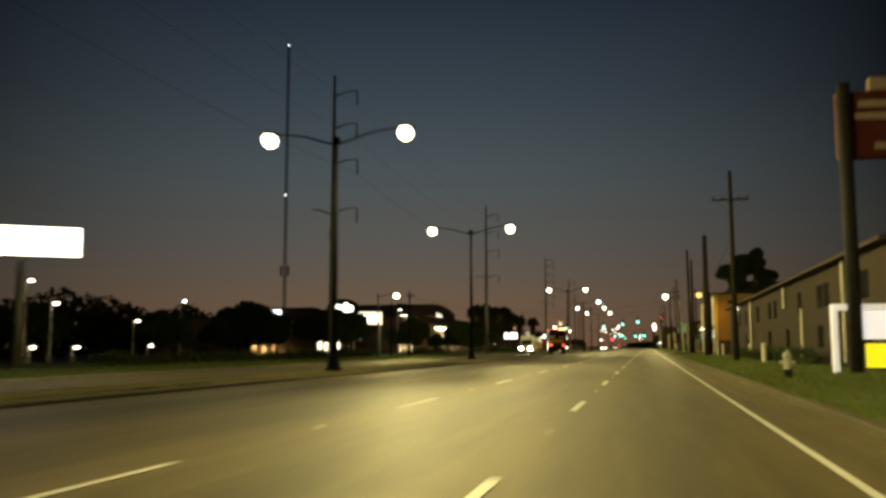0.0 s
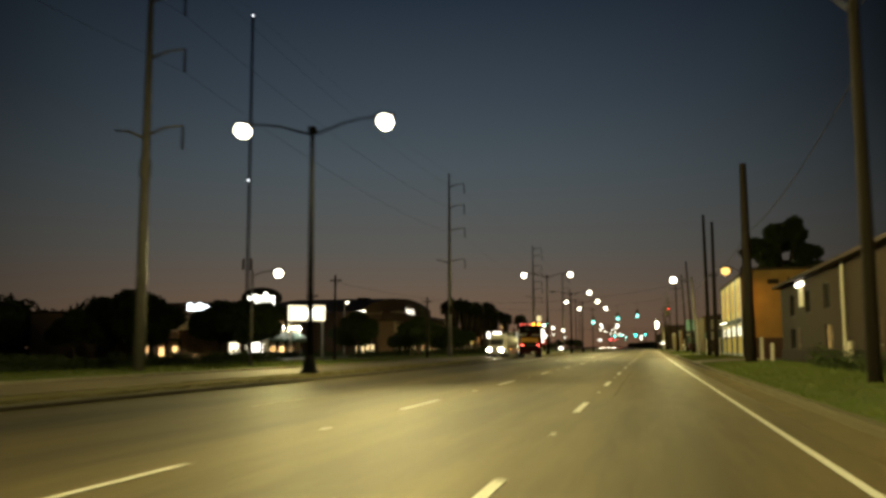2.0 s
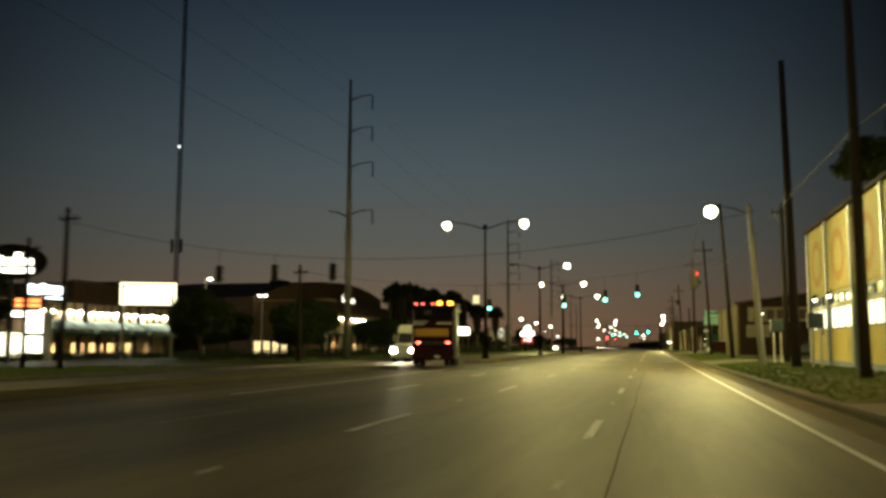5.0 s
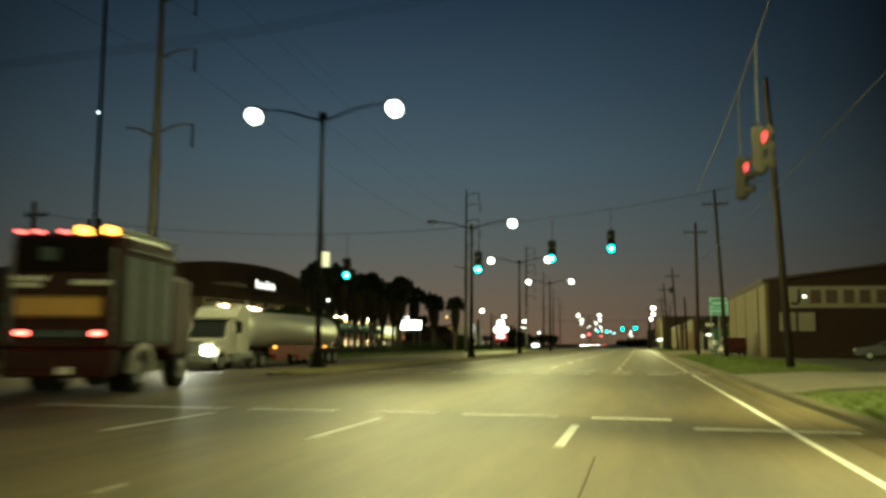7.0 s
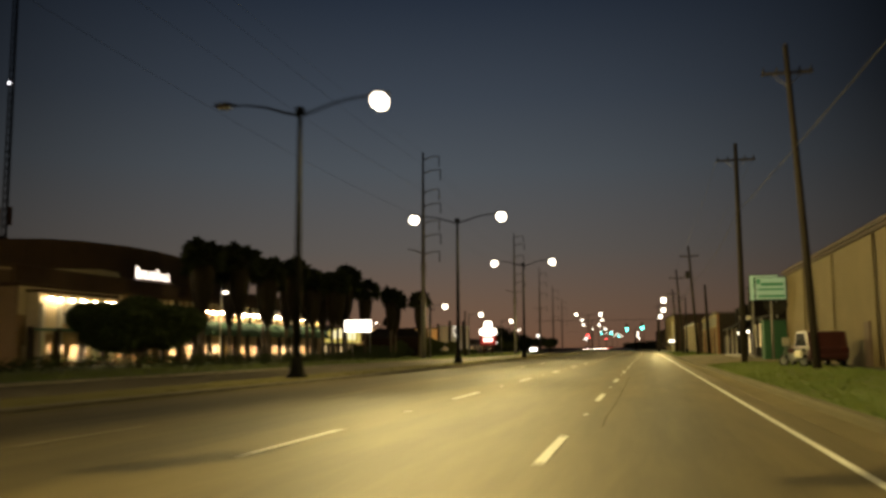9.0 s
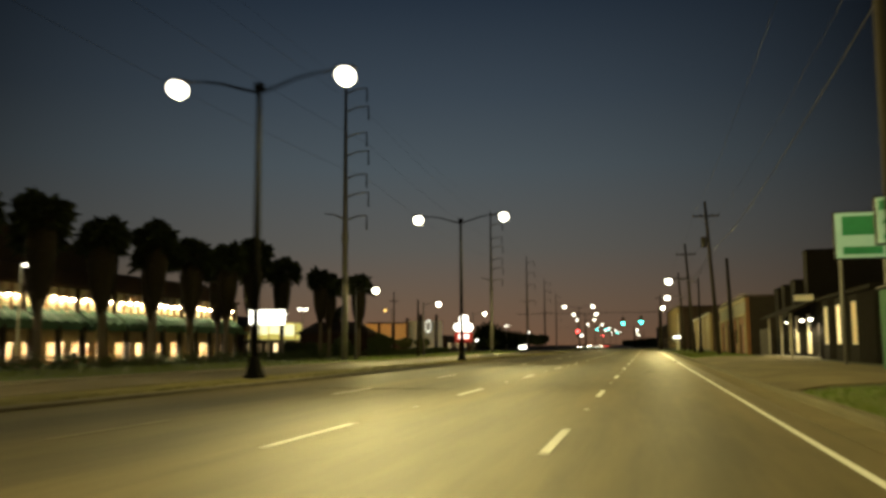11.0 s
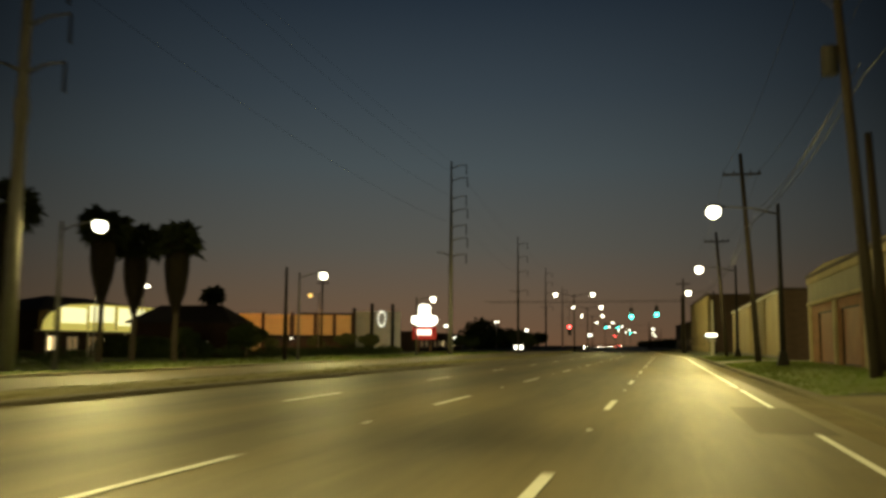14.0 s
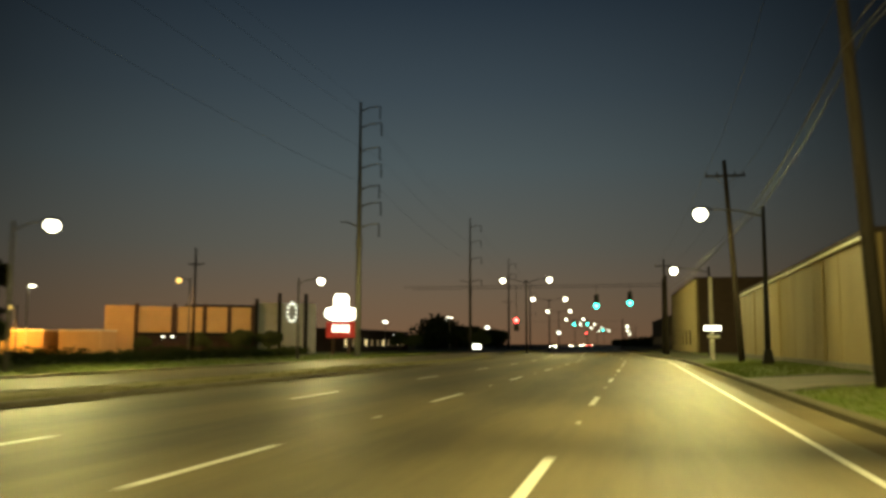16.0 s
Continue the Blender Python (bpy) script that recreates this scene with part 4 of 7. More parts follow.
def tanker(m):
    """Faces along -y of its own frame."""
    t = thing("tank_truck", "white tractor with a polished tank trailer, headlamps on, waiting", "tank truck", m)
    part("cab", S().prism([(0.0, 0.9), (0.05, 1.3), (0.25, 1.52), (1.55, 1.74), (2.0, 2.66), (2.3, 2.82), (2.9, 2.86), (2.9, 0.9)], -1.1, 1.1, "x"), M_WHITEV, t)
    part("sleeper", S().prism([(2.5, 2.8), (2.75, 3.3), (3.2, 3.5), (4.0, 3.55), (4.12, 3.45), (4.12, 0.95), (2.88, 0.95), (2.88, 2.8)], -1.24, 1.24, "x"), M_WHITEV, t, "tall white sleeper cab")
    for s in (-1, 1):
        part("fender", S().prism([(0.95 + 0.72 * math.cos(a), 0.5 + 0.72 * math.sin(a)) for a in [math.pi * i / 10 for i in range(11)]] + [(0.95 + 0.6 * math.cos(a), 0.5 + 0.6 * math.sin(a)) for a in [math.pi * (1 - i / 10) for i in range(11)]], 0.85 * s if s > 0 else -1.24, 1.24 if s > 0 else -0.85, "x"), M_WHITEV, t)
    part("windscreen", S().prism([(1.52, 1.78), (1.62, 1.76), (2.12, 2.68), (2.02, 2.7)], -1.0, 1.0, "x"), M_DARKGLASS, t)
    part("visor", S().box(0, 2.0, 2.78, 2.3, 0.5, 0.08, 0.03), M_WHITEV, t)
    part("bumper", S().box(0, 0.02, 0.4, 2.45, 0.35, 0.5, 0.08), M_SILV, t)
    part("grille", S().box(0, -0.03, 0.95, 1.1, 0.1, 0.6, 0.02), M_SILV, t)
    for s in (-1, 1):
        part("headlamp", S().ball(s * 0.92, -0.02, 1.08, 0.31, 0.17, 0.24, 14, 8), M_HEAD, t, "dazzling headlamp")
        part("side_window", S().box(s * 1.23, 2.75, 2.0, 0.03, 0.9, 0.65, 0.02), M_DARKGLASS, t)
        part("mirror", S().box(s * 1.4, 1.9, 1.95, 0.1, 0.16, 0.6, 0.03), M_WHITEV, t)
        part("step", S().box(s * 1.12, 2.9, 0.45, 0.3, 1.2, 0.4, 0.05), M_SILV, t)
    part("chassis", S().box(0, 6.2, 0.62, 0.9, 6.5, 0.3, 0.03), M_BLACK, t)
    tank = part("tank", S().tube([(0, 5.2, 2.25), (0, 5.28, 2.25), (0, 5.6, 2.25), (0, 19.2, 2.2), (0, 19.5, 2.2), (0, 19.58, 2.2)], [0.5, 0.85, 1.08, 1.08, 0.85, 0.5], 28), M_TANK, t, "pale aluminium tank", smooth=True)
    for y in (6.8, 9.6, 12.4, 15.2, 18.0):
        part("band", S().tube([(0, y, 2.22), (0, y + 0.12, 2.22)], 1.09, 28), M_TANK, tank)
    part("walkway", S().box(0, 12.2, 3.25, 0.5, 12.5, 0.1, 0.02), M_SILV, tank)
    part("side_rail", S().box(1.05, 11.2, 0.8, 0.12, 7.6, 0.55, 0.03).box(-1.05, 11.2, 0.8, 0.12, 7.6, 0.55, 0.03), M_REDV, t, "dull red side skirt under the tank")
    part("rear_fender", S().prism([(15.0, 0.95), (15.2, 1.2), (19.2, 1.2), (19.4, 0.95), (19.3, 0.95), (19.1, 1.1), (15.3, 1.1), (15.1, 0.95)], -1.2, 1.2, "x"), M_FIRE, t)
    part("exhaust_stack", S().tube([(1.0, 4.25, 1.0), (1.0, 4.25, 3.9)], 0.09, 10), M_SILV, t, "chrome exhaust stack")
    part("fuel_tank", S().tube([(1.0, 3.0, 0.75), (1.0, 4.6, 0.75)], 0.32, 14), M_SILV, t)
    for y in (9.0, 12.5):
        part("hose_box", S().box(1.02, y, 0.45, 0.3, 1.8, 0.34, 0.05), M_REDV, t)
    for y in (8.0, 16.5):
        part("clearance_lamp", S().box(1.13, y, 1.2, 0.04, 0.16, 0.1), M_AMBER, t, "amber clearance lamp")
    for y, rows in ((0.95, 1), (4.8, 2), (6.1, 2), (15.9, 2), (17.2, 2), (18.5, 2)):
        for s in (-1, 1):
            wheel(t, s * 1.05, y, 0.5, 0.32)
    return t


tanker(pose(-22.6, 168.6, -0.2, 0, 0, 0))
hl = bpy.data.lights.new("headlight", "SPOT")
hl.energy, hl.color, hl.spot_size, hl.spot_blend, hl.shadow_soft_size = 2500, (1, 0.86, 0.6), radians(70), 0.8, 0.15
hlo = new("headlight", hl)
hlo.matrix_basis = look((-22.6, 168.35, 0.95), (-22.6, 150, -0.6))


def car(m, paint, label, lights="", suv=False):
    """A car facing +y of its own frame."""
    t = thing("car", label, "car", m, "cars")
    h = 1.72 if suv else 1.42
    roof = [(-2.2, 0.45), (-2.25, 0.85), (-2.1, 0.98), (-1.75 if suv else -1.35, h - 0.05), (-1.4 if suv else -0.9, h), (0.3, h), (0.95, 1.02), (2.0, 0.86), (2.22, 0.7), (2.22, 0.4)]
    part("body", S().prism([(y, z) for y, z in roof], -0.86, 0.86, "x").box(0, 0, 0.3, 1.78, 4.3, 0.5, 0.1), paint, t)
    part("rear_window", S().prism([(-2.05, 1.03), (-1.98, 1.03), (-1.62 if suv else -1.3, h - 0.12), (-1.7 if suv else -1.38, h - 0.12)], -0.7, 0.7, "x"), M_DARKGLASS, t)
    part("windscreen", S().prism([(0.98, 1.03), (0.92, 1.03), (0.34, h - 0.06), (0.42, h - 0.06)], -0.72, 0.72, "x"), M_DARKGLASS, t)
    for s in (-1, 1):
        part("side_window", S().prism([(-1.5, 1.0), (-1.15, h - 0.12), (0.2, h - 0.1), (0.7, 1.0)], 0.86 if s > 0 else -0.875, 0.875 if s > 0 else -0.86, "x"), M_DARKGLASS, t)
        part("headlamp", S().box(s * 0.66, 2.18, 0.62, 0.36, 0.12, 0.15, 0.03), M_HEAD if "h" in lights else M_SILV, t)
        part("tail_lamp", S().box(s * 0.68, -2.22, 0.74, 0.3, 0.1, 0.16, 0.03), M_TAIL if "t" in lights else M_FIRE, t)
        for y in (-1.35, 1.35):
            wheel(t, s * 0.8, y, 0.32, 0.2)
    part("rear_bumper", S().box(0, -2.26, 0.38, 1.6, 0.14, 0.25, 0.05), paint, t)
    part("front_bumper", S().box(0, 2.24, 0.34, 1.6, 0.14, 0.25, 0.05), paint, t)
    return t


M_DKRED = mat("dark maroon car paint", (0.03, 0.008, 0.008), (0.022, 0.007, 0.007), 0.3, bump=0)
M_DKCAR = mat("dark grey car paint", (0.05, 0.05, 0.055), (0.04, 0.04, 0.045), 0.25, bump=0)
car(pose(8.15, 211.4, 0.3, 0, 0, 4), M_DKRED, "dark maroon car parked on the grass beside a hall", suv=True)
car(pose(16.5, 192, 0.33, 0, 0, 80), M_DKCAR, "dark grey car parked beside a brick wall")
mb = thing("motorcycle", "small motorcycle with chrome parts parked on the grass", "motorcycle", pose(6.9, 210.2, 0.3, 0, 0, 35))
for y in (-0.62, 0.66):
    w_ = part("wheel", S().tube([(-0.05, 0, 0), (0.05, 0, 0)], [0.3, 0.3], 18), M_TYRE, mb, m=pose(0, y, 0.3))
    part("rim", S().tube([(-0.055, 0, 0), (0.055, 0, 0)], 0.19, 12), M_SILV, w_)
part("tank", S().ball(0, 0.15, 0.78, 0.14, 0.32, 0.14, 12, 7), M_DKRED, mb, smooth=True)
part("seat", S().box(0, -0.35, 0.74, 0.26, 0.7, 0.12, 0.05), M_TYRE, mb)
part("engine", S().box(0, 0.0, 0.3, 0.3, 0.55, 0.36, 0.06), M_SILV, mb, "bright metal engine")
part("fork", S().tube([(0.08, 0.66, 0.3), (0.08, 0.42, 1.0)], 0.028, 6).tube([(-0.08, 0.66, 0.3), (-0.08, 0.42, 1.0)], 0.028, 6), M_SILV, mb)
part("handlebar", S().tube([(-0.38, 0.28, 1.04), (-0.1, 0.42, 1.02), (0.1, 0.42, 1.02), (0.38, 0.28, 1.04)], 0.02, 6), M_SILV, mb)
part("windshield", S().box(0, 0.5, 1.0, 0.44, 0.04, 0.4, 0.04), M_TRIM, mb, "pale windshield")
part("pannier", S().box(0.26, -0.55, 0.45, 0.18, 0.45, 0.34, 0.05).box(-0.26, -0.55, 0.45, 0.18, 0.45, 0.34, 0.05), M_TRIM, mb, "pale side case")
for x, y, l, c in ((-17.8, 585, "h", M_DKCAR), (-21.2, 720, "h", M_WHITEV), (-17.8, 800, "h", M_DKCAR), (-24.5, 860, "h", M_DKCAR), (-21.2, 940, "h", M_DKCAR)):
    car(pose(x + bend(y), y, -0.12, 0, 0, 180), c, "oncoming car with bright headlamps", l)
car(pose(-6.6 + bend(600), 600, 0.02), M_DKCAR, "car ahead with red tail lamps", "t")

# ---- buildings ----
def wall(length, height, th, openings):
    """A wall along local x, its outer face at local y = 0, with openings (u0, u1, z0, z1) cut through; one connected mesh."""
    us = sorted({0.0, length, *(u for o in openings for u in o[:2])})
    zs = sorted({0.0, height, *(z for o in openings for z in o[2:4])})
    ids, v, f = {}, [], []

    def vid(i, j, k):
        if (i, j, k) not in ids:
            ids[i, j, k] = len(v)
            v.append((us[i], th * k, zs[j]))
        return ids[i, j, k]

    def solid(i, j):
        if not (0 <= i < len(us) - 1 and 0 <= j < len(zs) - 1):
            return False
        a, b = (us[i] + us[i + 1]) / 2, (zs[j] + zs[j + 1]) / 2
        return not any(o[0] < a < o[1] and o[2] < b < o[3] for o in openings)

    for i in range(len(us) - 1):
        for j in range(len(zs) - 1):
            if not solid(i, j):
                continue
            for k in (0, 1):
                f.append((vid(i, j, k), vid(i + 1, j, k), vid(i + 1, j + 1, k), vid(i, j + 1, k)))
            for (di, dj), (p, q) in (((-1, 0), ((i, j), (i, j + 1))), ((1, 0), ((i + 1, j), (i + 1, j + 1))), ((0, -1), ((i, j), (i + 1, j))), ((0, 1), ((i, j + 1), (i + 1, j + 1)))):
                if not solid(i + di, j + dj):
                    f.append((vid(*p, 0), vid(*q, 0), vid(*q, 1), vid(*p, 1)))
    return Shape().add(v, f)


def window(b, u0, u1, z0, z1, pane_mat, frame_mat, bars=1, name="window", inset=0.09):
    w, h = u1 - u0, z1 - z0
    f = 0.07
    fr = S().box((u0 + u1) / 2, inset, z0, w, 0.1, f).box((u0 + u1) / 2, inset, z1 - f, w, 0.1, f).box(u0 + f / 2, inset, z0 + f, f, 0.1, h - 2 * f).box(u1 - f / 2, inset, z0 + f, f, 0.1, h - 2 * f)
    for k in range(1, bars + 1):
        fr.box(u0 + w * k / (bars + 1), inset, z0 + f, 0.05, 0.08, h - 2 * f)
    wd = part(name, fr, frame_mat, b)
    part("pane", S().box((u0 + u1) / 2, inset + 0.04, z0 + f * 0.5, w - f, 0.02, h - f), pane_mat, wd)
    return wd


def building(name, label, m, length, depth, height, wall_mat, roof_mat, openings=(), roof="flat", end_mat=None, th=0.3, frame_mat=None, bars=1, inset=0.09):
    """openings: (u0, u1, z0, z1, pane material, part name)."""
    b = thing(name, label, "building", m)
    part("wall", wall(length, height, th, [o[:4] for o in openings]), wall_mat, b)
    e = end_mat or wall_mat
    part("wall", S().box(th / 2, depth / 2 + th / 2, 0, th, depth - th, height), e, b)
    part("wall", S().box(length - th / 2, depth / 2 + th / 2, 0, th, depth - th, height), e, b)
    part("wall", S().box(length / 2, depth + th / 2, 0, length, th, height), e, b)
    if roof == "flat":
        part("roof", S().box(length / 2, depth / 2, height + 0.004, length + 0.2, depth + 0.4, 0.22, 0.04), roof_mat, b)
    elif roof == "hip":
        o = 0.5
        v = [(-o, -o, height), (length + o, -o, height), (length + o, depth + o, height), (-o, depth + o, height),
             (depth * 0.45, depth / 2, height + 1.9), (length - depth * 0.45, depth / 2, height + 1.9)]
        v += [(x, y, z - 0.16) for x, y, z in v[:4]]
        part("roof", S().add(v, [(0, 1, 5, 4), (1, 2, 5), (2, 3, 4, 5), (3, 0, 4), (0, 6, 7, 1), (1, 7, 8, 2), (2, 8, 9, 3), (3, 9, 6, 0), (6, 9, 8, 7)]), roof_mat, b)
    elif roof == "gable":
        o = 0.4
        part("roof", S().prism([(-o, height), (depth / 2, height + depth * 0.32), (depth + o, height), (depth + o, height - 0.18), (depth / 2, height + depth * 0.32 - 0.2), (-o, height - 0.18)], -o, length + o, "x"), roof_mat, b)
        for g0, g1 in ((0.02, th), (length - th, length - 0.02)):
            part("gable", S().prism([(0, height), (depth, height), (depth / 2, height + depth * 0.31)], g0, g1, "x"), e, b)
    elif roof == "shed":
        part("roof", S().prism([(-0.5, height - 0.05), (depth, height + 1.6), (depth, height + 1.8), (-0.5, height + 0.15)], -0.3, length + 0.3, "x"), roof_mat, b)
    for o in openings:
        window(b, *o[:5], frame_mat or M_BLACK, bars, o[5] if len(o) > 5 else "window", inset)
    return b


M_BRICK = mat("brown brick wall", (0.035, 0.024, 0.015), (0.023, 0.016, 0.011), 0.85, scale=1.5, fine=22, bump=0.4, stretch=(1, 1, 3))
M_DBRICK = mat("dark brick wall", (0.075, 0.05, 0.04), (0.05, 0.036, 0.03), 0.85, scale=1.5, fine=22, bump=0.4, stretch=(1, 1, 3))
M_ROOF = mat("dark shingles", (0.06, 0.045, 0.04), (0.035, 0.028, 0.026), 0.9, scale=2, fine=20, bump=0.5)
M_YWALL = mat("yellow painted wall", (0.58, 0.46, 0.12), (0.46, 0.36, 0.09), 0.7, scale=0.8, fine=15, bump=0.1)
M_ORANGE = mat("faded orange paint", (0.52, 0.3, 0.05), (0.44, 0.24, 0.04), 0.7, scale=1)
M_BLUEG = mat("blue-grey steel column", (0.16, 0.2, 0.23), (0.12, 0.15, 0.17), 0.5, 0.2, scale=3)
M_BEIGE = mat("beige stucco", (0.095, 0.073, 0.035), (0.07, 0.053, 0.026), 0.8, scale=0.5, fine=18, bump=0.2)
M_METALW = mat("stained tan wall panel", (0.32, 0.245, 0.115), (0.19, 0.145, 0.07), 0.75, 0.0, scale=0.35, fine=9, bump=0.15, stretch=(1, 1, 0.4))
M_PALE = mat("grimy painted block wall", (0.2, 0.165, 0.09), (0.13, 0.105, 0.06), 0.8, scale=0.7, fine=20, bump=0.2)
M_RUST = mat("rust-red shutter", (0.2, 0.09, 0.045), (0.13, 0.06, 0.035), 0.7, scale=1)
M_DIMWIN = glow("dim window", (0.9, 0.62, 0.3), 0.12)

# very dark brown-black, for the workshop's ends, plinths and small dark parts
M_ENDW = mat("very dark wall", (0.022, 0.017, 0.014), (0.015, 0.012, 0.010), 0.85, scale=1.2, fine=22, bump=0.4, stretch=(1, 1, 3))

# two-storey apartments on the near side
ops = []
for u in (4, 9.5, 15, 24, 31, 33.9, 44, 50.2, 52.0, 60):
    ops.append((u, u + 1.5, 2.85, 4.2, M_DARKGLASS))
for u in (4, 15, 30.5, 39, 50, 60):
    ops.append((u, u + 1.6, 0.8, 2.1, M_DIMWIN if u == 15 else M_DARKGLASS))
apt = building("apartment_building", "two-storey brown brick apartment building with a low dark roof", pose(9.1, 100, 0.32, 0, 0, -90), 65, 12, 5.0, M_BRICK, M_ROOF, ops, "hip", frame_mat=M_BLACK)
for u, z0, z1 in ((39, 3.4, 4.95), (45.7, 0.2, 3.1), (57, 0.2, 4.9), (20, 0.2, 4.9)):
    part("downpipe", S().tube([(u, -0.09, z0), (u, -0.09, z1)], 0.07, 8), M_TRIM, apt, "pale downpipe")
part("plinth", S().box(32.5, -0.05, 0, 65, 0.1, 0.75, 0.02), M_ENDW, apt, "dark brick plinth")
for u in (7.0, 26, 45):
    d = part("door", S().box(u, 0.06, 0, 1.0, 0.16, 2.1, 0.02), M_DBRICK, apt)
    part("handle", S().ball(u + 0.38, -0.05, 1.0, 0.04, 0.04, 0.04, 8, 4), M_SILV, d)
lt = thing("wall_light", "long fluorescent wall light glowing under the eave", "wall light", pose(9.05, 91.2, 4.75))
part("tube_cover", S().box(-0.12, 0, 0, 0.2, 1.9, 0.26, 0.06), glow("fluorescent cover", (1.0, 0.93, 0.76), 4.0), lt)
part("backing", S().box(0.0, 0, -0.02, 0.06, 2.1, 0.34, 0.02), M_TRIM, lt)
part("shade_panel", S().box(-0.02, 0.2, -1.15, 0.05, 1.5, 1.05, 0.01), M_TRIM, lt, "pale panel below the light")

# brick much darker than M_DBRICK, for the hall's ends and the house
M_DARKB = mat("very dark brick wall", (0.028, 0.017, 0.013), (0.018, 0.011, 0.009), 0.88, scale=1.5, fine=22, bump=0.4, stretch=(1, 1, 3), spec=0.1)
M_TANEND = mat("ochre end wall", (0.3, 0.2, 0.07), (0.2, 0.13, 0.05), 0.8, scale=0.9, fine=15, bump=0.2)

# yellow-fronted shop by the crossing
COLS = (0.3, 5.5, 11.3, 17.1, 22.9, 28.3)
ops = []
for a, b in zip(COLS[:-1], COLS[1:]):
    ops += [(a + 0.5, b - 0.5, 1.9, 3.0, M_WINW, "shop_window"), (a + 0.5, b - 0.5, 3.1, 3.7, M_DARKGLASS, "transom_window")]
yel = building("shop_building", "tall yellow-fronted shop with a lit window band and blue-grey columns", pose(8.75, 144.5, 0.32, 0, 0, -90), 28.6, 15, 7.5, M_YWALL, M_ROOF, ops, "flat", end_mat=M_TANEND, frame_mat=M_BLUEG, bars=2, inset=0.0)
for k, u in enumerate(COLS):
    part("column", S().box(u, -0.07, 0, 0.42, 0.14, 7.55, 0.02), M_BLUEG, yel, "blue-grey steel column")
for a, b in zip(COLS[:-1], COLS[1:]):
    pan = part("fascia_panel", S().box((a + b) / 2, -0.03, 3.82, b - a - 0.5, 0.06, 3.5, 0.015), M_YWALL, yel, "yellow painted fascia panel")
    cx, cz = (a + b) / 2, 5.5
    ring = [(cx + r_ * 1.15 * math.cos(t_), cz + r_ * math.sin(t_)) for r_, seq in ((1.3, range(25)), (0.85, range(24, -1, -1))) for t_ in [2 * math.pi * i / 24 for i in seq]]
    part("ring_graphic", S().prism(ring, -0.072, -0.062, "y"), M_ORANGE, pan, "faded orange ring")
part("plinth", S().box(14.3, -0.03, 0, 28.4, 0.06, 0.3, 0.02), M_BLUEG, yel)
part("window_sign", S().box(3.2, -0.02, 1.62, 1.1, 0.06, 0.5, 0.02), M_RUST, yel, "small red sign under the window")
part("downpipe", S().tube([(28.98, 3.2, 0.2), (28.98, 3.2, 6.8)], 0.1, 8), M_ENDW, yel, "dark downpipe on the end wall")
part("skirting", S().box(28.66, 7.5, 0, 0.08, 14.6, 1.7, 0.02), M_DBRICK, yel, "brick-red base of the end wall")
part("vent", S().box(28.68, 2.0, 6.3, 0.1, 0.9, 0.4, 0.03), M_BLACK, yel)


def wall_lamp(x, y, z, watts, color=(1.0, 0.85, 0.5), facing=-1, size=0.3, lens=None):
    t = thing("wall_lamp", "small glowing flood lamp fixed to a wall", "wall lamp", pose(x, y, z), "wall lamps")
    part("bracket", S().tube([(0, 0, 0.1), (facing * 0.5, 0, 0.22), (facing * 0.9, 0, 0.1)], 0.025, 6), M_BLACK, t)
    part("shade", S().tube([(facing * 0.9, 0, 0.16), (facing * 0.9, 0, 0.1), (facing * 0.9, 0, -0.08)], [0.05, size * 0.5, size * 0.62], 12), M_BLACK, t)
    part("bulb", S().ball(facing * 0.9, 0, -0.1, size * 0.5, size * 0.5, size * 0.42, 12, 6), lens or M_LAMP, t, "glowing bulb")
    if watts:
        d = bpy.data.lights.new("wall_light", "SPOT")
        d.energy, d.color, d.spot_size, d.spot_blend, d.shadow_soft_size = watts, color, radians(165), 0.5, 0.12
        o = new("wall_light", d)
        o.parent = t
        o.matrix_basis = pose(facing * 0.9, 0, -0.3)
    return t


for y in (141.3, 137.4):
    wall_lamp(8.68, y, 3.95, 60, facing=-0.25, size=0.2)

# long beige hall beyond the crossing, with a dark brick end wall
hall = building("hall", "long beige hall with a dark brick end wall", pose(10.0, 233, 0.33, 0, 0, -90), 30, 20, 6.2, M_BEIGE, M_ROOF, [], "none", end_mat=M_DARKB)
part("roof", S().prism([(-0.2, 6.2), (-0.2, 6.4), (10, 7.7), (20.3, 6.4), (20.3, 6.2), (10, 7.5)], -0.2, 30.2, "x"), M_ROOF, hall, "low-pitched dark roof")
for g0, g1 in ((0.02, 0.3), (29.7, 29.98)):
    part("gable", S().prism([(0.0, 6.204), (20.0, 6.204), (10, 7.49)], g0, g1, "x"), M_DARKB, hall)
part("eave_trim", S().box(15, -0.06, 6.0, 30.0, 0.1, 0.2, 0.02), M_ROOF, hall)
part("door", S().box(24, -0.04, 0, 1.1, 0.1, 2.1, 0.02), M_DBRICK, hall)
for y in (207, 216, 225):
    part("downpipe", S().tube([(233 - y, -0.07, 0.1), (233 - y, -0.07, 5.95)], 0.05, 6), M_BEIGE, hall)
t = thing("wall_poster", "long pale sign board with dark lettering on a brick end wall", "sign", pose(15.6, 202.93, 4.35))
part("panel", S().box(0, 0, 0, 8.6, 0.05, 1.75, 0.01), M_CONC, t)
part("letter", S().tube([(-3.0, -0.03, 1.5), (-3.0, -0.03, 0.55), (-3.15, -0.03, 0.34), (-3.4, -0.03, 0.3), (-3.6, -0.03, 0.45)], 0.1, 6), M_ENDW, t, "dark hooked letter")
for u, w in ((-1.7, 0.8), (-0.5, 0.9), (0.8, 0.8), (2.0, 0.8), (3.3, 0.9)):
    part("letter_bar", S().box(u, -0.03, 0.35, w, 0.03, 1.1, 0.02), M_DBRICK, t)
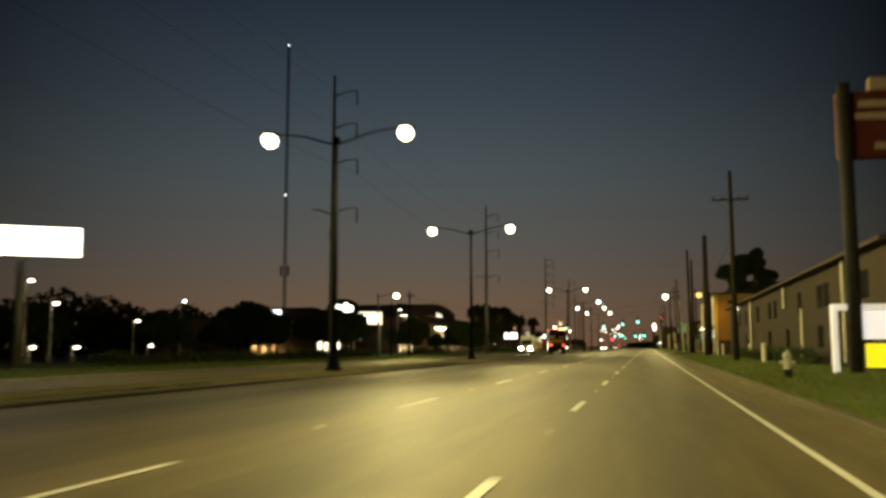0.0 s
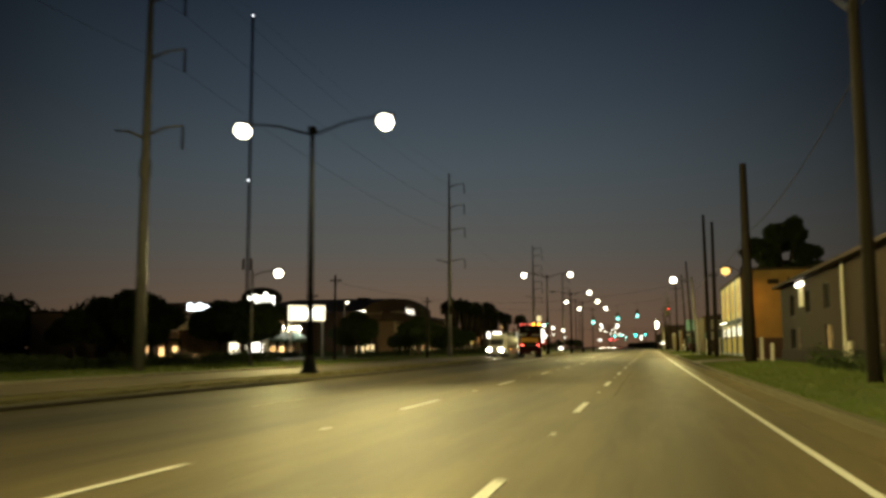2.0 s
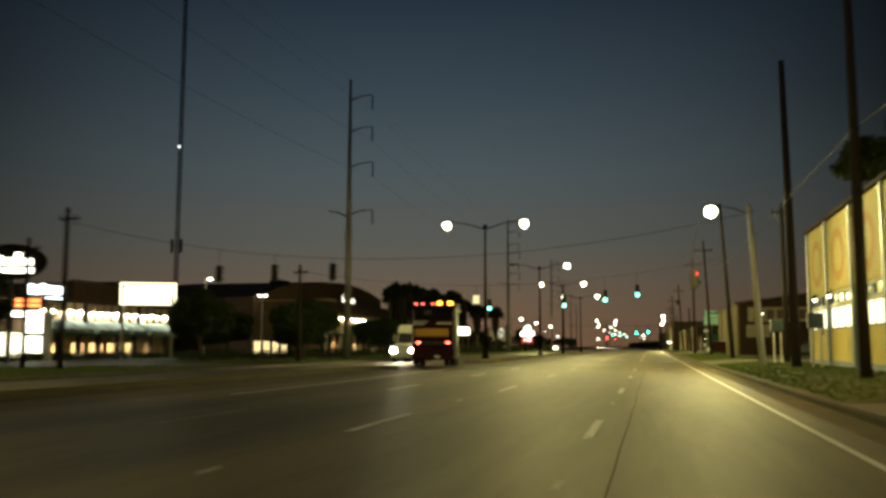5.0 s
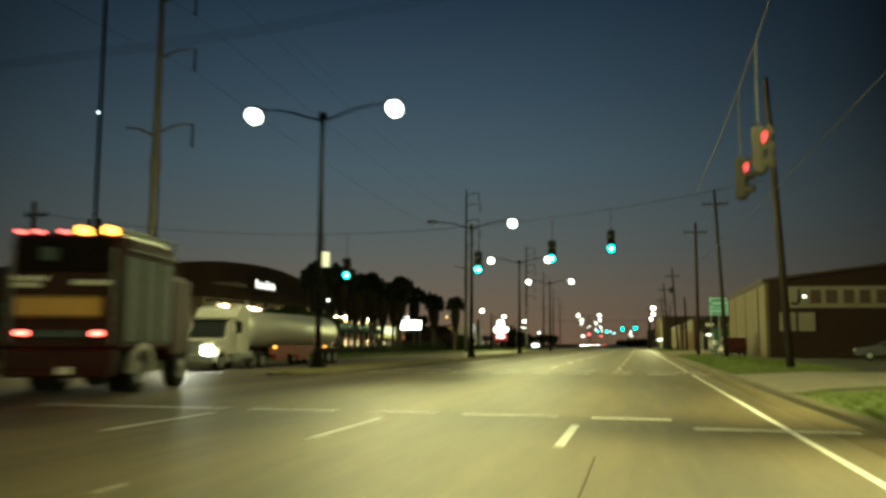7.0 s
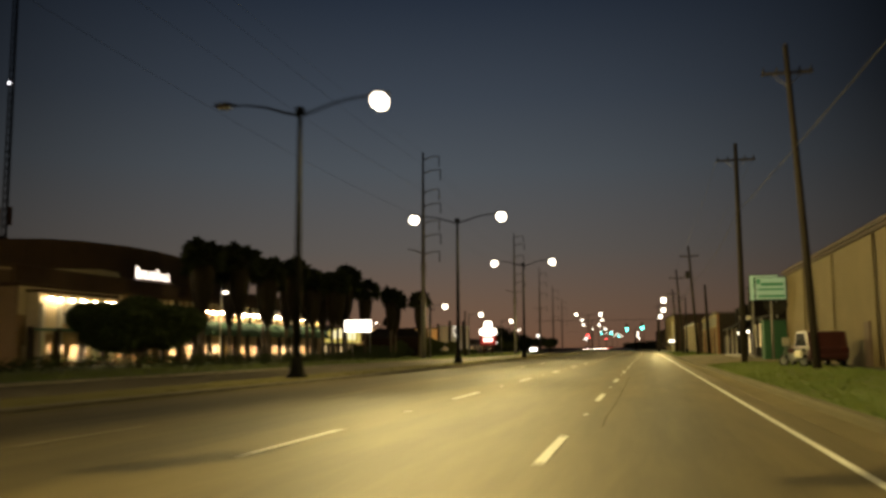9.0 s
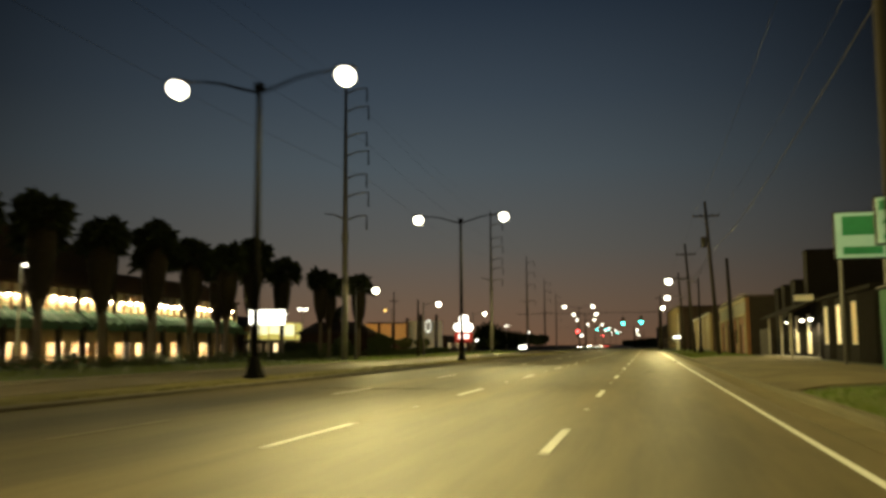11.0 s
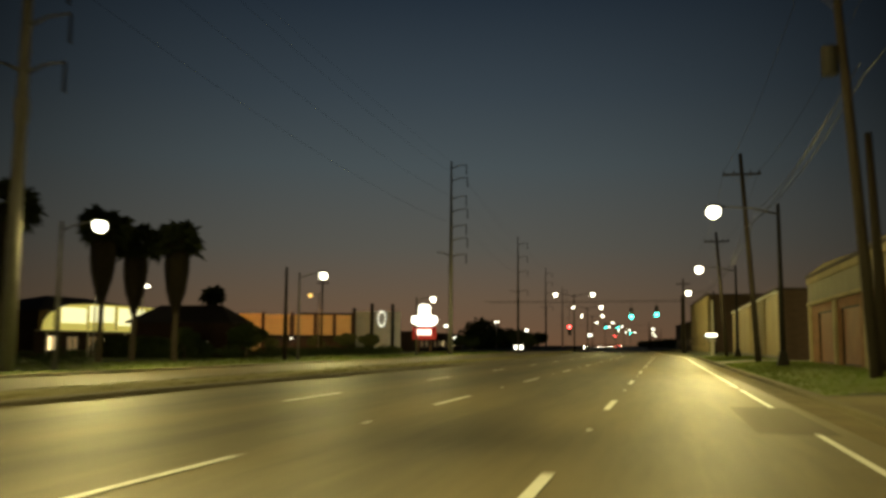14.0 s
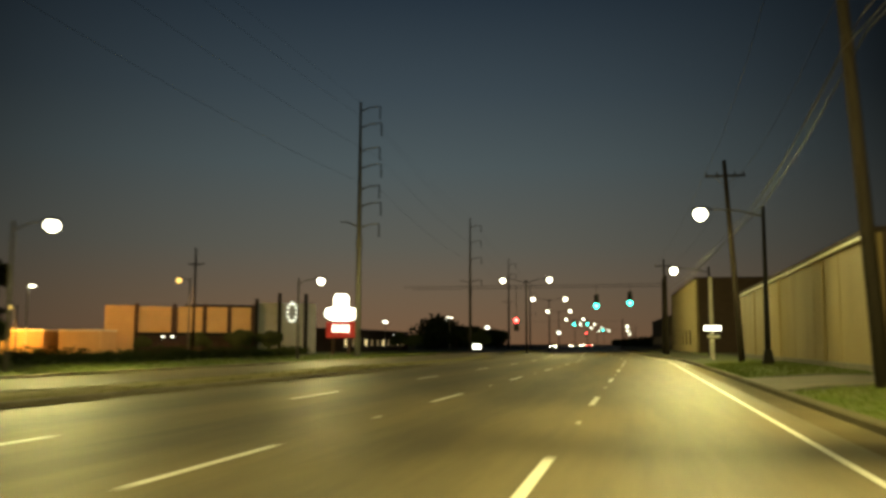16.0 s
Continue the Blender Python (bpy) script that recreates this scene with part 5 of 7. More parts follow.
for x, w in ((11.7, 1.25), (13.15, 1.25)):
    t = thing("window_board", "pale boarded window in a brick end wall", "window", pose(x, 202.93, 2.45))
    part("board", S().box(0, 0, 0, w, 0.06, 1.55, 0.01), M_CONC, t)
    part("frame", S().box(0, -0.02, -0.06, w + 0.14, 0.05, 0.08).box(0, -0.02, 1.53, w + 0.14, 0.05, 0.08), M_ENDW, t)
wall_lamp(13.0, 202.85, 5.4, 0, facing=0, size=0.22)


def board_sign(name, label, x, y, z0, w, h, face_mat, posts=1, post_mat=None, ground_z=0.33, yaw=0.0, bars=(), bar_mat=None, rim=None, post_r=0.09, depth=0.22):
    """A sign board on posts, facing -y of its own frame."""
    t = thing(name, label, "sign", pose(x, y, ground_z, 0, 0, yaw))
    zl = z0 - ground_z
    cab = part("cabinet", S().box(0, 0.02, zl, w, depth, h, 0.04), rim or M_BLACK, t)
    part("face", S().box(0, -depth / 2, zl + 0.06, w - 0.14, 0.05, h - 0.12, 0.01), face_mat, cab)
    for u, v, bw, bh in bars:
        part("bar", S().box(u * w, -depth / 2 - 0.03, zl + v * h, bw * w, 0.02, bh * h), bar_mat or M_DBRICK, cab)
    for k in range(posts):
        px = 0 if posts == 1 else (-w / 2 + 0.25 + (w - 0.5) * k / (posts - 1))
        part("post", S().tube([(px, 0.05, -0.3), (px, 0.05, zl + (0.1 if posts == 1 else h * 0.9))], post_r, 10), post_mat or M_STEEL, t, smooth=True)
    return t


M_GRNPAN = mat("pale green sign face", (0.3, 0.46, 0.37), (0.24, 0.38, 0.3), 0.5, scale=2, emit=(0.4, 0.8, 0.62), strength=0.07)
M_GRN = mat("green lettering", (0.03, 0.22, 0.1), rough=0.5, bump=0)
GB = ((0.05, 0.62, 0.7, 0.12), (0.0, 0.42, 0.8, 0.08), (0.02, 0.12, 0.82, 0.1), (-0.38, 0.7, 0.12, 0.2))
board_sign("shop_sign", "pale green and white board sign on a steel post", 8.87, 232.3, 4.62, 2.2, 1.7, M_GRNPAN, 1, M_STEEL, bars=GB, bar_mat=M_GRN)
board_sign("shop_sign", "tall green and white board sign on two posts", 9.75, 243, 5.1, 2.4, 2.2, M_GRNPAN, 2, M_STEEL, bars=((0, 0.5, 0.7, 0.4), (0, 0.1, 0.7, 0.16)), bar_mat=M_GRN)

bt = thing("booth", "dark green timber booth under a sign board", "booth", pose(9.25, 234.4, 0.33))
part("body", S().box(0, 0, 0, 1.6, 1.4, 2.9, 0.03), mat("dark green boards", (0.03, 0.085, 0.045), (0.02, 0.06, 0.032), 0.8, scale=2, fine=20, stretch=(6, 6, 0.3)), bt)
part("roof", S().box(0, 0, 2.904, 1.8, 1.6, 0.14, 0.03), M_BLACK, bt)
ov = thing("oval_sign", "black half-round sign plate under a sign board", "sign", pose(9.2, 232.4, 3.75))
part("plate", S().prism([(-0.85, 0.75)] + [(0.85 * math.cos(a), 0.75 - 0.95 * math.sin(a)) for a in [math.pi * (1 - i / 12) for i in range(1, 12)]] + [(0.85, 0.75)], -0.04, 0.04, "y"), M_BLACK, ov)
part("stay", S().tube([(-0.33, 0, 0.7), (-0.33, 0, 0.95)], 0.03, 6), M_STEEL, ov)

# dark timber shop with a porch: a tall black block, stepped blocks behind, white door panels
# one near-black base colour, darker than real timber, for shop, porch and blocks
M_BLACKBD = mat("near-black boards", (0.012, 0.010, 0.009), (0.008, 0.007, 0.006), 0.9, spec=0.03, scale=1.5, fine=25, bump=0.4, stretch=(1, 4, 0.3))
M_DOORW = mat("white painted door", (0.62, 0.58, 0.46), (0.5, 0.46, 0.36), 0.6, scale=1.5, fine=25, bump=0.1)
M_DUSKW = glow("dim shop window", (1.0, 0.84, 0.5), 0.3)
ops = [(1.2, 2.5, 0.9, 3.1, M_DUSKW, "shop_window"), (4.6, 5.9, 0.9, 3.1, M_WIN, "shop_window"), (8.4, 9.7, 0.9, 3.1, M_DIMWIN, "shop_window")]
shop = building("shop_building", "low black timber shop with lit upright windows", pose(10.35, 257.4, 0.33, 0, 0, -90), 13.5, 12, 3.5, M_BLACKBD, M_BLACKBD, ops, "flat", end_mat=M_BLACKBD, frame_mat=M_TRIM)
for k in range(27):
    if not any(o[0] - 0.2 < 0.25 + 0.5 * k < o[1] + 0.2 for o in ops):
        part("batten", S().box(0.25 + 0.5 * k, -0.02, 0.05, 0.05, 0.04, 3.4), M_BLACKBD, shop)
porch = thing("porch", "low dark porch with white door panels and two bright lamps", "porch", pose(10.35, 271, 0.33, 0, 0, -90))
part("wall", wall(13.5, 3.6, 0.3, [(1.2, 2.9, 0.3, 2.9), (4.1, 5.9, 0.3, 2.9), (8.6, 10.6, 0.3, 2.9)]), M_BLACKBD, porch)
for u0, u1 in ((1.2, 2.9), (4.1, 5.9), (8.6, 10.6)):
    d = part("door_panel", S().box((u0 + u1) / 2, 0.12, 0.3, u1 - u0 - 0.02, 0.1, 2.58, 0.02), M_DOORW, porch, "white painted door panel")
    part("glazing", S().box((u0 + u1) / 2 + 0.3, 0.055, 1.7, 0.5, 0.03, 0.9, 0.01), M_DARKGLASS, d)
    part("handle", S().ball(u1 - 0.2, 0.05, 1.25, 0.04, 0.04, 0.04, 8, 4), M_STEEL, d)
part("roof", S().prism([(-1.8, 2.75), (0.0, 3.55), (0.0, 3.7), (-1.8, 2.9)], -0.3, 13.5, "x"), M_BLACKBD, porch, "dark sloping porch roof")
part("deck", S().box(6.7, -0.85, -0.1, 13.6, 1.7, 0.22, 0.02), M_CONC, porch)
for u in (3.2, 9.1, 13.2):
    part("post", S().box(u, -1.6, 0.1, 0.15, 0.15, 2.72, 0.02), M_CONC, porch, "grey wooden porch post")
for y, w, r in ((257.9, 420, 0.3), (261.0, 260, 0.3), (267.4, 260, 0.18)):
    wall_lamp(9.9, y, 2.9, w, facing=0, size=r)
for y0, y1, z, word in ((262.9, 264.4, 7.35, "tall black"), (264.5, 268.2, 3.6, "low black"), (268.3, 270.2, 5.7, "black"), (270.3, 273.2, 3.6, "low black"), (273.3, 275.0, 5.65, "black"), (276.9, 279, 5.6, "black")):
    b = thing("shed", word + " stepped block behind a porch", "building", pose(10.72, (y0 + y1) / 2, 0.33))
    part("body", S().box(5, 0, 0, 10, y1 - y0, z - 0.25), M_BLACKBD, b)
    part("roof", S().box(5, 0, z - 0.245, 10.1, y1 - y0 - 0.02, 0.2, 0.04), M_BLACKBD, b)
board_sign("shop_sign", "small white sign board on the porch roof", 9.9, 259.85, 3.95, 1.3, 0.5, M_TRIM, 2, M_BLACK, 3.75, yaw=-18, post_r=0.03, depth=0.12)
fe = thing("board_fence", "weathered dark board fence between two buildings", "fence", pose(9.3, 278, 0.33, 0, 0, -90))
for k in range(22):
    part("board", S().box(0.15 + 0.3 * k, 0, 0, 0.28, 0.03, 2.1 + 0.06 * (k * 7 % 3), 0.0), M_WOOD, fe)
for z in (0.4, 1.7):
    part("rail", S().box(3.3, 0.06, z, 6.6, 0.06, 0.1), M_WOOD, fe)

# workshops with pale fronts
M_OBRICK = mat("orange-brown brick front", (0.2, 0.092, 0.042), (0.11, 0.055, 0.028), 0.85, scale=0.8, fine=16, bump=0.4, stretch=(1, 1, 2.5))
M_OLIVE = mat("dull grey fascia band", (0.19, 0.175, 0.12), (0.12, 0.11, 0.08), 0.8, scale=0.7, fine=14, bump=0.15)
M_STUCCOW = mat("pale weathered render", (0.28, 0.23, 0.13), (0.17, 0.14, 0.08), 0.85, scale=0.9, fine=14, bump=0.2)
ops = [(3, 7.5, 0.05, 3.0, M_RUST, "shutter"), (10, 14.5, 0.05, 3.0, M_RUST, "shutter"), (18, 20, 1.0, 2.4, M_DARKGLASS), (23, 27, 0.05, 2.8, M_RUST, "shutter")]
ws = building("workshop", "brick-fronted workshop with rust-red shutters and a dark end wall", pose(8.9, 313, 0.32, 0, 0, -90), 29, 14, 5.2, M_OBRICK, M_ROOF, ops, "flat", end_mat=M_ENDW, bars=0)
part("cornice", S().box(14.5, -0.08, 4.85, 29, 0.16, 0.4, 0.03), M_STUCCOW, ws)
part("string_course", S().box(14.5, -0.09, 3.5, 29, 0.18, 0.2, 0.03), M_STUCCOW, ws)
part("fascia_band", S().box(14.5, -0.03, 3.72, 28.98, 0.06, 1.12, 0.01), M_OLIVE, ws, "dull grey fascia band")
for u in (0.45, 8.7, 16.2, 21.6, 28.5):
    part("pilaster", S().box(u, -0.06, 0.02, 0.7, 0.12, 3.46, 0.02), M_STUCCOW, ws, "pale rendered pilaster")
part("parapet", S().prism([(0.2, 5.2), (28.8, 5.2), (28.8, 5.5), (22, 5.62), (14, 5.5), (6, 5.75), (0.2, 5.55)], 0.02, 0.28, "y"), M_STUCCOW, ws, "uneven pale parapet")
wh = building("warehouse", "long tan panel-walled warehouse close to the road", pose(8.4, 370, 0.3, 0, 0, -90), 46, 16, 5.2, M_METALW, M_ROOF, [], "flat", end_mat=M_DBRICK)
for k in range(8):
    part("wall_panel", S().box(2.9 + 5.75 * k, -0.03, 0.32, 5.66, 0.06, 4.6, 0.012), M_METALW, wh)
part("plinth", S().box(23, -0.06, 0, 46, 0.12, 0.3, 0.02), M_CONC, wh)
part("gutter", S().box(23, -0.14, 5.05, 46.2, 0.16, 0.16, 0.03), M_TRIM, wh)
for u in (12, 24, 37):
    part("downpipe", S().tube([(u, -0.1, 0.2), (u, -0.1, 5.0)], 0.05, 6), M_METALW, wh)
building("warehouse", "tall pale block building farther along the road", pose(5.6, 452, 0.3, 0, 0, -88), 45, 18, 9.5, M_PALE, M_ROOF, [(4 + 6 * k, 6 + 6 * k, 1, 3, M_DARKGLASS) for k in range(6)], "flat", end_mat=M_DBRICK)
building("warehouse", "dark low building far along the road", pose(3.5, 540, 0.3, 0, 0, -87), 70, 18, 7, M_BEIGE, M_ROOF, [(4 + 7 * k, 7 + 7 * k, 1, 3, M_DIMWIN) for k in range(8)], "flat")
board_sign("lit_sign", "small white lit sign on a pale post by the verge", 5.0, 355, 2.3, 1.3, 0.42, M_SIGNW, 1, M_CONCP, post_r=0.1)
board_sign("road_sign", "small grey plate under a lit sign on the verge", 5.05, 354.7, 1.75, 1.0, 0.3, M_CONCP, 1, M_CONCP, post_r=0.05, depth=0.06)
st = thing("pale_post", "pale concrete post standing on the verge", "post", pose(5.5, 362, 0.3))
part("post", S().tube([(0, 0, -0.2), (0, 0, 6.4)], [0.2, 0.15], 10), M_CONCP, st)

M_DIMBAR = mat("faded pale lettering", (0.22, 0.17, 0.14), rough=0.7, bump=0)
# sign by the near verge: tall red board over a lit cabinet
rs = thing("pole_sign", "tall red pole sign over a lit white and yellow cabinet", "sign", pose(7.35, 33.4, 0.31, 0, 0, 4))
part("pole", S().tube([(0.03, -0.15, -0.3), (0.03, -0.15, 10.4)], 0.23, 12), M_BLACK, rs, smooth=True)
b = part("board", S().box(1.0, 0.3, 7.68, 2.3, 0.35, 2.5, 0.06), mat("faded red board", (0.06, 0.012, 0.01), (0.045, 0.01, 0.009), 0.6), rs, "faded red sign board")
for z, u, w in ((9.1, 1.1, 1.3), (9.55, 1.2, 1.2), (8.0, 1.3, 0.4)):
    part("bar", S().box(u, 0.11, z, w, 0.03, 0.26), M_DIMBAR, b)
part("board", S().box(1.6, 0.3, 10.2, 1.2, 0.3, 0.5, 0.06), M_DIMBAR, rs)
fr_ = part("sign_frame", S().box(-0.6, 0.12, -0.1, 0.2, 0.2, 2.5, 0.02).box(0.75, 0.12, 2.22, 2.9, 0.2, 0.22, 0.02).box(2.1, 0.12, -0.1, 0.2, 0.2, 2.32, 0.02), glow("lit white frame", (1.0, 0.95, 0.9), 0.35), rs, "white lit sign frame")
part("face", S().box(0.95, 0.13, 1.2, 2.0, 0.1, 1.0, 0.02), glow("white letter board", (1.0, 0.95, 0.95), 0.55), fr_, "white lit letter board")
part("face", S().box(1.2, 0.13, 0.2, 1.55, 0.1, 0.85, 0.02), glow("yellow lit panel", (0.85, 0.8, 0.02), 0.7), fr_, "yellow lit panel")
for x, y, h in ((6.8, 53.7, 1.15), (8.6, 77, 1.2), (7.9, 96, 1.2), (7.6, 98.8, 1.6)):
    p = thing("bollard", "short white bollard on the grass", "bollard", pose(x, y, 0.3))
    part("post", S().tube([(0, 0, -0.2), (0, 0, h - 0.05), (0, 0, h)], [0.13, 0.13, 0.05], 10), M_TRIM, p)
for x, y in ((7.2, 147.0), (7.5, 135.8)):
    p = thing("utility_box", "small pale utility box on two posts", "utility box", pose(x, y, 0.3))
    part("box", S().box(0, 0, 1.9, 0.75, 0.35, 0.75, 0.03), M_DULL, p)
    for s in (-0.2, 0.2):
        part("post", S().tube([(s, 0, -0.2), (s, 0, 1.95)], 0.06, 8), M_CONCP, p)


# fire hydrant near the kerb
hy = thing("fire_hydrant", "white fire hydrant with a dark base on the grass", "fire hydrant", pose(4.85, 31.6, 0.2))
part("barrel", S().tube([(0, 0, 0.3), (0, 0, 0.34), (0, 0, 0.68), (0, 0, 0.7)], [0.17, 0.14, 0.13, 0.17], 14), M_CONCP, hy)
part("base", S().tube([(0, 0, -0.1), (0, 0, 0.26), (0, 0, 0.3)], [0.12, 0.12, 0.18], 12), M_BLACK, hy, "dark base")
part("bonnet", S().ball(0, 0, 0.72, 0.15, 0.15, 0.17, 14, 6, 0.0), M_CONCP, hy)
part("nut", S().tube([(0, 0, 0.87), (0, 0, 0.95)], 0.04, 5), M_CONCP, hy)
for a, b, r in (((-0.24, 0, 0.52), (0.24, 0, 0.52), 0.07), ((0, -0.25, 0.46), (0, 0, 0.46), 0.09)):
    part("outlet", S().tube([a, b], r, 10), M_CONCP, hy)

# ---- the far side: shops, signs and trees ----
GZ = -0.31
M_POST = mat("dark brown arcade post", (0.045, 0.034, 0.022), (0.03, 0.023, 0.016), 0.8, scale=2)
M_GREENAWN = mat("green awning cloth", (0.055, 0.105, 0.07), (0.04, 0.078, 0.052), 0.7, scale=2)
M_PALEAWN = mat("pale green awning cloth", (0.2, 0.25, 0.22), (0.15, 0.19, 0.17), 0.7, scale=2)
M_TAN = mat("tan arcade stucco", (0.36, 0.25, 0.15), (0.28, 0.19, 0.11), 0.8, scale=0.7, fine=14)
M_UPPER = mat("brown roof cladding", (0.115, 0.072, 0.048), (0.08, 0.053, 0.037), 0.8, scale=0.5, fine=8)
M_PANELO = mat("tan precast panel", (0.5, 0.36, 0.2), (0.42, 0.3, 0.17), 0.8, scale=0.6, fine=12)
M_CREAM = mat("cream stucco", (0.6, 0.5, 0.33), (0.48, 0.39, 0.25), 0.8, scale=0.9, fine=16)
M_BULBW = glow("warm wall-washer bulb", (1.0, 0.8, 0.44), 340.0)
M_BULBC = glow("white wall-washer bulb", (1.0, 0.95, 0.82), 400.0)
M_TUBE = glow("shop ceiling tube", (1.0, 0.88, 0.62), 620.0)
M_SHOPG = glow("shop interior glass", (1.0, 0.74, 0.36), 1.1)


def awning(u0, u1, z_bot, z_top, out, pitch):
    """Barrel-ribbed sloping cloth between u0 and u1, one half-round bulge to each lamp."""
    n = max(1, round((u1 - u0) / pitch))
    us = [(u0 + (u1 - u0) * k / (n * 8), 0.2 * abs(math.sin(math.pi * k / 8))) for k in range(n * 8 + 1)]
    v = []
    for u, b in us:
        v += [(u, -out, z_bot), (u, -out - b * 0.5, z_bot + 0.35 + b), (u, -out * 0.5 - b * 0.4, (z_bot + 0.35 + z_top) / 2 + 0.12 + b), (u, -0.03, z_top + b * 1.2), (u, -0.03, z_bot)]
    f = [(i * 5 + j, i * 5 + (j + 1) % 5, i * 5 + 5 + (j + 1) % 5, i * 5 + 5 + j) for i in range(len(us) - 1) for j in range(5)]
    f += [tuple(range(5)), tuple(range(len(v) - 1, len(v) - 6, -1))]
    return S().add(v, f)


WASH_ARM = S().tube([(0, 0.0, 0.28), (0, -0.25, 0.42), (0, -0.42, 0.3)], 0.022, 6).mesh("bracket", M_BLACK)
WASH_CAP = S().tube([(0, -0.42, 0.32), (0, -0.42, 0.24), (0, -0.42, 0.06)], [0.05, 0.13, 0.2], 10).mesh("cap", M_BLACK)
WASH_BULB = {m: S().ball(0, -0.42, 0.03, 0.11, 0.11, 0.1, 10, 6).mesh("bulb", m, True) for m in (M_BULBW, M_BULBC)}


def wash_lamp(b, u, z, bulb):
    """A gooseneck lamp that washes the wall below it."""
    arm = part("wash_lamp", WASH_ARM, None, b, m=pose(u, 0, z))
    part("cap", WASH_CAP, None, arm)
    part("bulb", WASH_BULB[bulb], None, arm, "glowing bulb")


def arcade(label, m, length, depth, bay, upper, upper_back, top, z_lamp, z_awn, z_edge, win, lamps_from, pitch, bulb, seed, wall_mat, cloth, lamps=(4, 5), upper_from=0.04, upper_depth=None):
    """Shops behind a colonnade: lit rooms, ribbed awnings and a row of wall-washing lamps over them."""
    rnd = random.Random(seed)
    b = thing("shopping_arcade", label, "building", m)
    n = int(length / bay)
    ops = []
    for k in range(n):
        w = bay * (0.6 + 0.2 * rnd.random())
        c = bay * (k + 0.5) + rnd.uniform(-0.15, 0.15)
        ops.append((c - w / 2, c + w / 2, 0.25, win))
    part("wall", wall(length, top, 0.3, ops), wall_mat, b)
    for x in (0.175, length - 0.175):
        part("wall", S().box(x, depth / 2 + 0.2, 0, 0.35, depth, top), wall_mat, b)
    part("wall", S().box(length / 2, depth + 0.3, 0, length, 0.35, top), wall_mat, b)
    part("roof", S().box(length / 2, depth / 2, top + 0.01, length + 0.6, depth + 0.6, 0.3, 0.05), M_UPPER, b)
    part("upper_wall", S().box(length * (0.5 + upper_from / 2), upper_back + (upper_depth or depth - upper_back) / 2, top + 0.2, length * (0.98 - upper_from), upper_depth or depth - upper_back, upper - top, 0.3), M_UPPER, b, "dark brown upper storey")
    part("fascia_band", S().box(length / 2, -0.012, z_awn - 0.4, length - 0.02, 0.02, top - z_awn + 0.38), M_CREAM, b, "cream band over the awnings")
    part("shop_ceiling", S().box(length / 2, 1.75, win + 0.35, length - 0.8, 2.8, 0.12), M_CREAM, b)
    part("shop_floor", S().box(length / 2, 1.75, 0.02, length - 0.8, 2.8, 0.1), M_CONC, b)
    part("shop_back_wall", S().box(length / 2, 3.2, 0, length - 0.8, 0.15, win + 0.5), M_CREAM, b)
    for k, o in enumerate(ops):
        window(b, *o, M_CLEAR, M_BLACK, 1 + k % 2, "shop_window")
        uc = (o[0] + o[1]) / 2
        if rnd.random() < 0.93:
            part("ceiling_tube", S().box(uc, 1.5, win + 0.22, min(1.6, bay * 0.5) * (0.5 + 0.5 * rnd.random()), 0.22, 0.1, 0.03), M_TUBE, b, "glowing ceiling tube")
        for j in range(2):
            part("display", S().box(uc + rnd.uniform(-0.6, 0.6), 1.0 + rnd.random() * 1.4, 0.12, 0.3 + 0.5 * rnd.random(), 0.35, 0.5 + 0.9 * rnd.random(), 0.03), (M_DBRICK, M_TRIM, M_RUST, M_BLACK)[rnd.randrange(4)], b)
        part("partition", S().box(bay * k + 0.2, 1.75, 0.1, 0.12, 2.7, win + 0.3), M_TAN, b)
        part("arcade_column", S().box(bay * k + 0.01, -1.6, 0, 0.5, 0.5, z_edge + 0.05, 0.04), M_POST, b)
    part("arcade_column", S().box(bay * n, -1.6, 0, 0.5, 0.5, z_edge + 0.05, 0.04), M_POST, b)
    part("beam", S().box(length / 2, -1.6, z_edge - 0.35, length, 0.3, 0.34, 0.03), M_GREENAWN, b, "dark green arcade beam")
    u = lamps_from
    k = 0
    while u < length - pitch:
        c = lamps[k % len(lamps)]
        e = min(u + pitch * c, length - 0.2)
        part("awning", awning(u, e, z_edge, z_awn, 1.9, pitch), cloth, b, "ribbed cloth awning lit from above")
        q = u + pitch / 2
        while q < e:
            wash_lamp(b, q, z_lamp, bulb)
            # added divider, only there to keep each lamp's pool of light apart
            if q + pitch < e:
                part("rib", S().box(q + pitch / 2, -0.17, z_awn - 0.3, 0.3, 0.3, top - z_awn + 0.25, 0.03), M_TAN, b)
            q += pitch
        # added dark block that makes the dark gap between two lamp groups
        if e < length - 1:
            part("pier", S().box(e + pitch * 0.22, -0.15, z_awn - 0.5, pitch * 0.36, 0.3, top - z_awn + 0.48, 0.03), M_POST, b, "dark divider added between the lamp-lit groups")
        u = e + pitch * 0.45
        k += 1
    return b


arcade("long shopping arcade with green awnings and warm wall lamps", pose(-59.0, 238, GZ, 0, 0, 90), 81.5, 18, 3.9, 10.5, 4.0, 7.9, 6.75, 5.5, 3.85, 2.3, 14.5, 1.5, M_BULBW, 3, M_TAN, M_GREENAWN)
arcade("strip of shops with white wall lamps over pale green awnings", pose(-71.0, 150, GZ, 0, 0, 90), 59.5, 18, 4.0, 10.2, 4.0, 6.9, 5.75, 4.6, 3.1, 2.0, 30.0, 1.75, M_BULBC, 5, M_TAN, M_PALEAWN, (5, 4, 2), 0.7, 1.2)
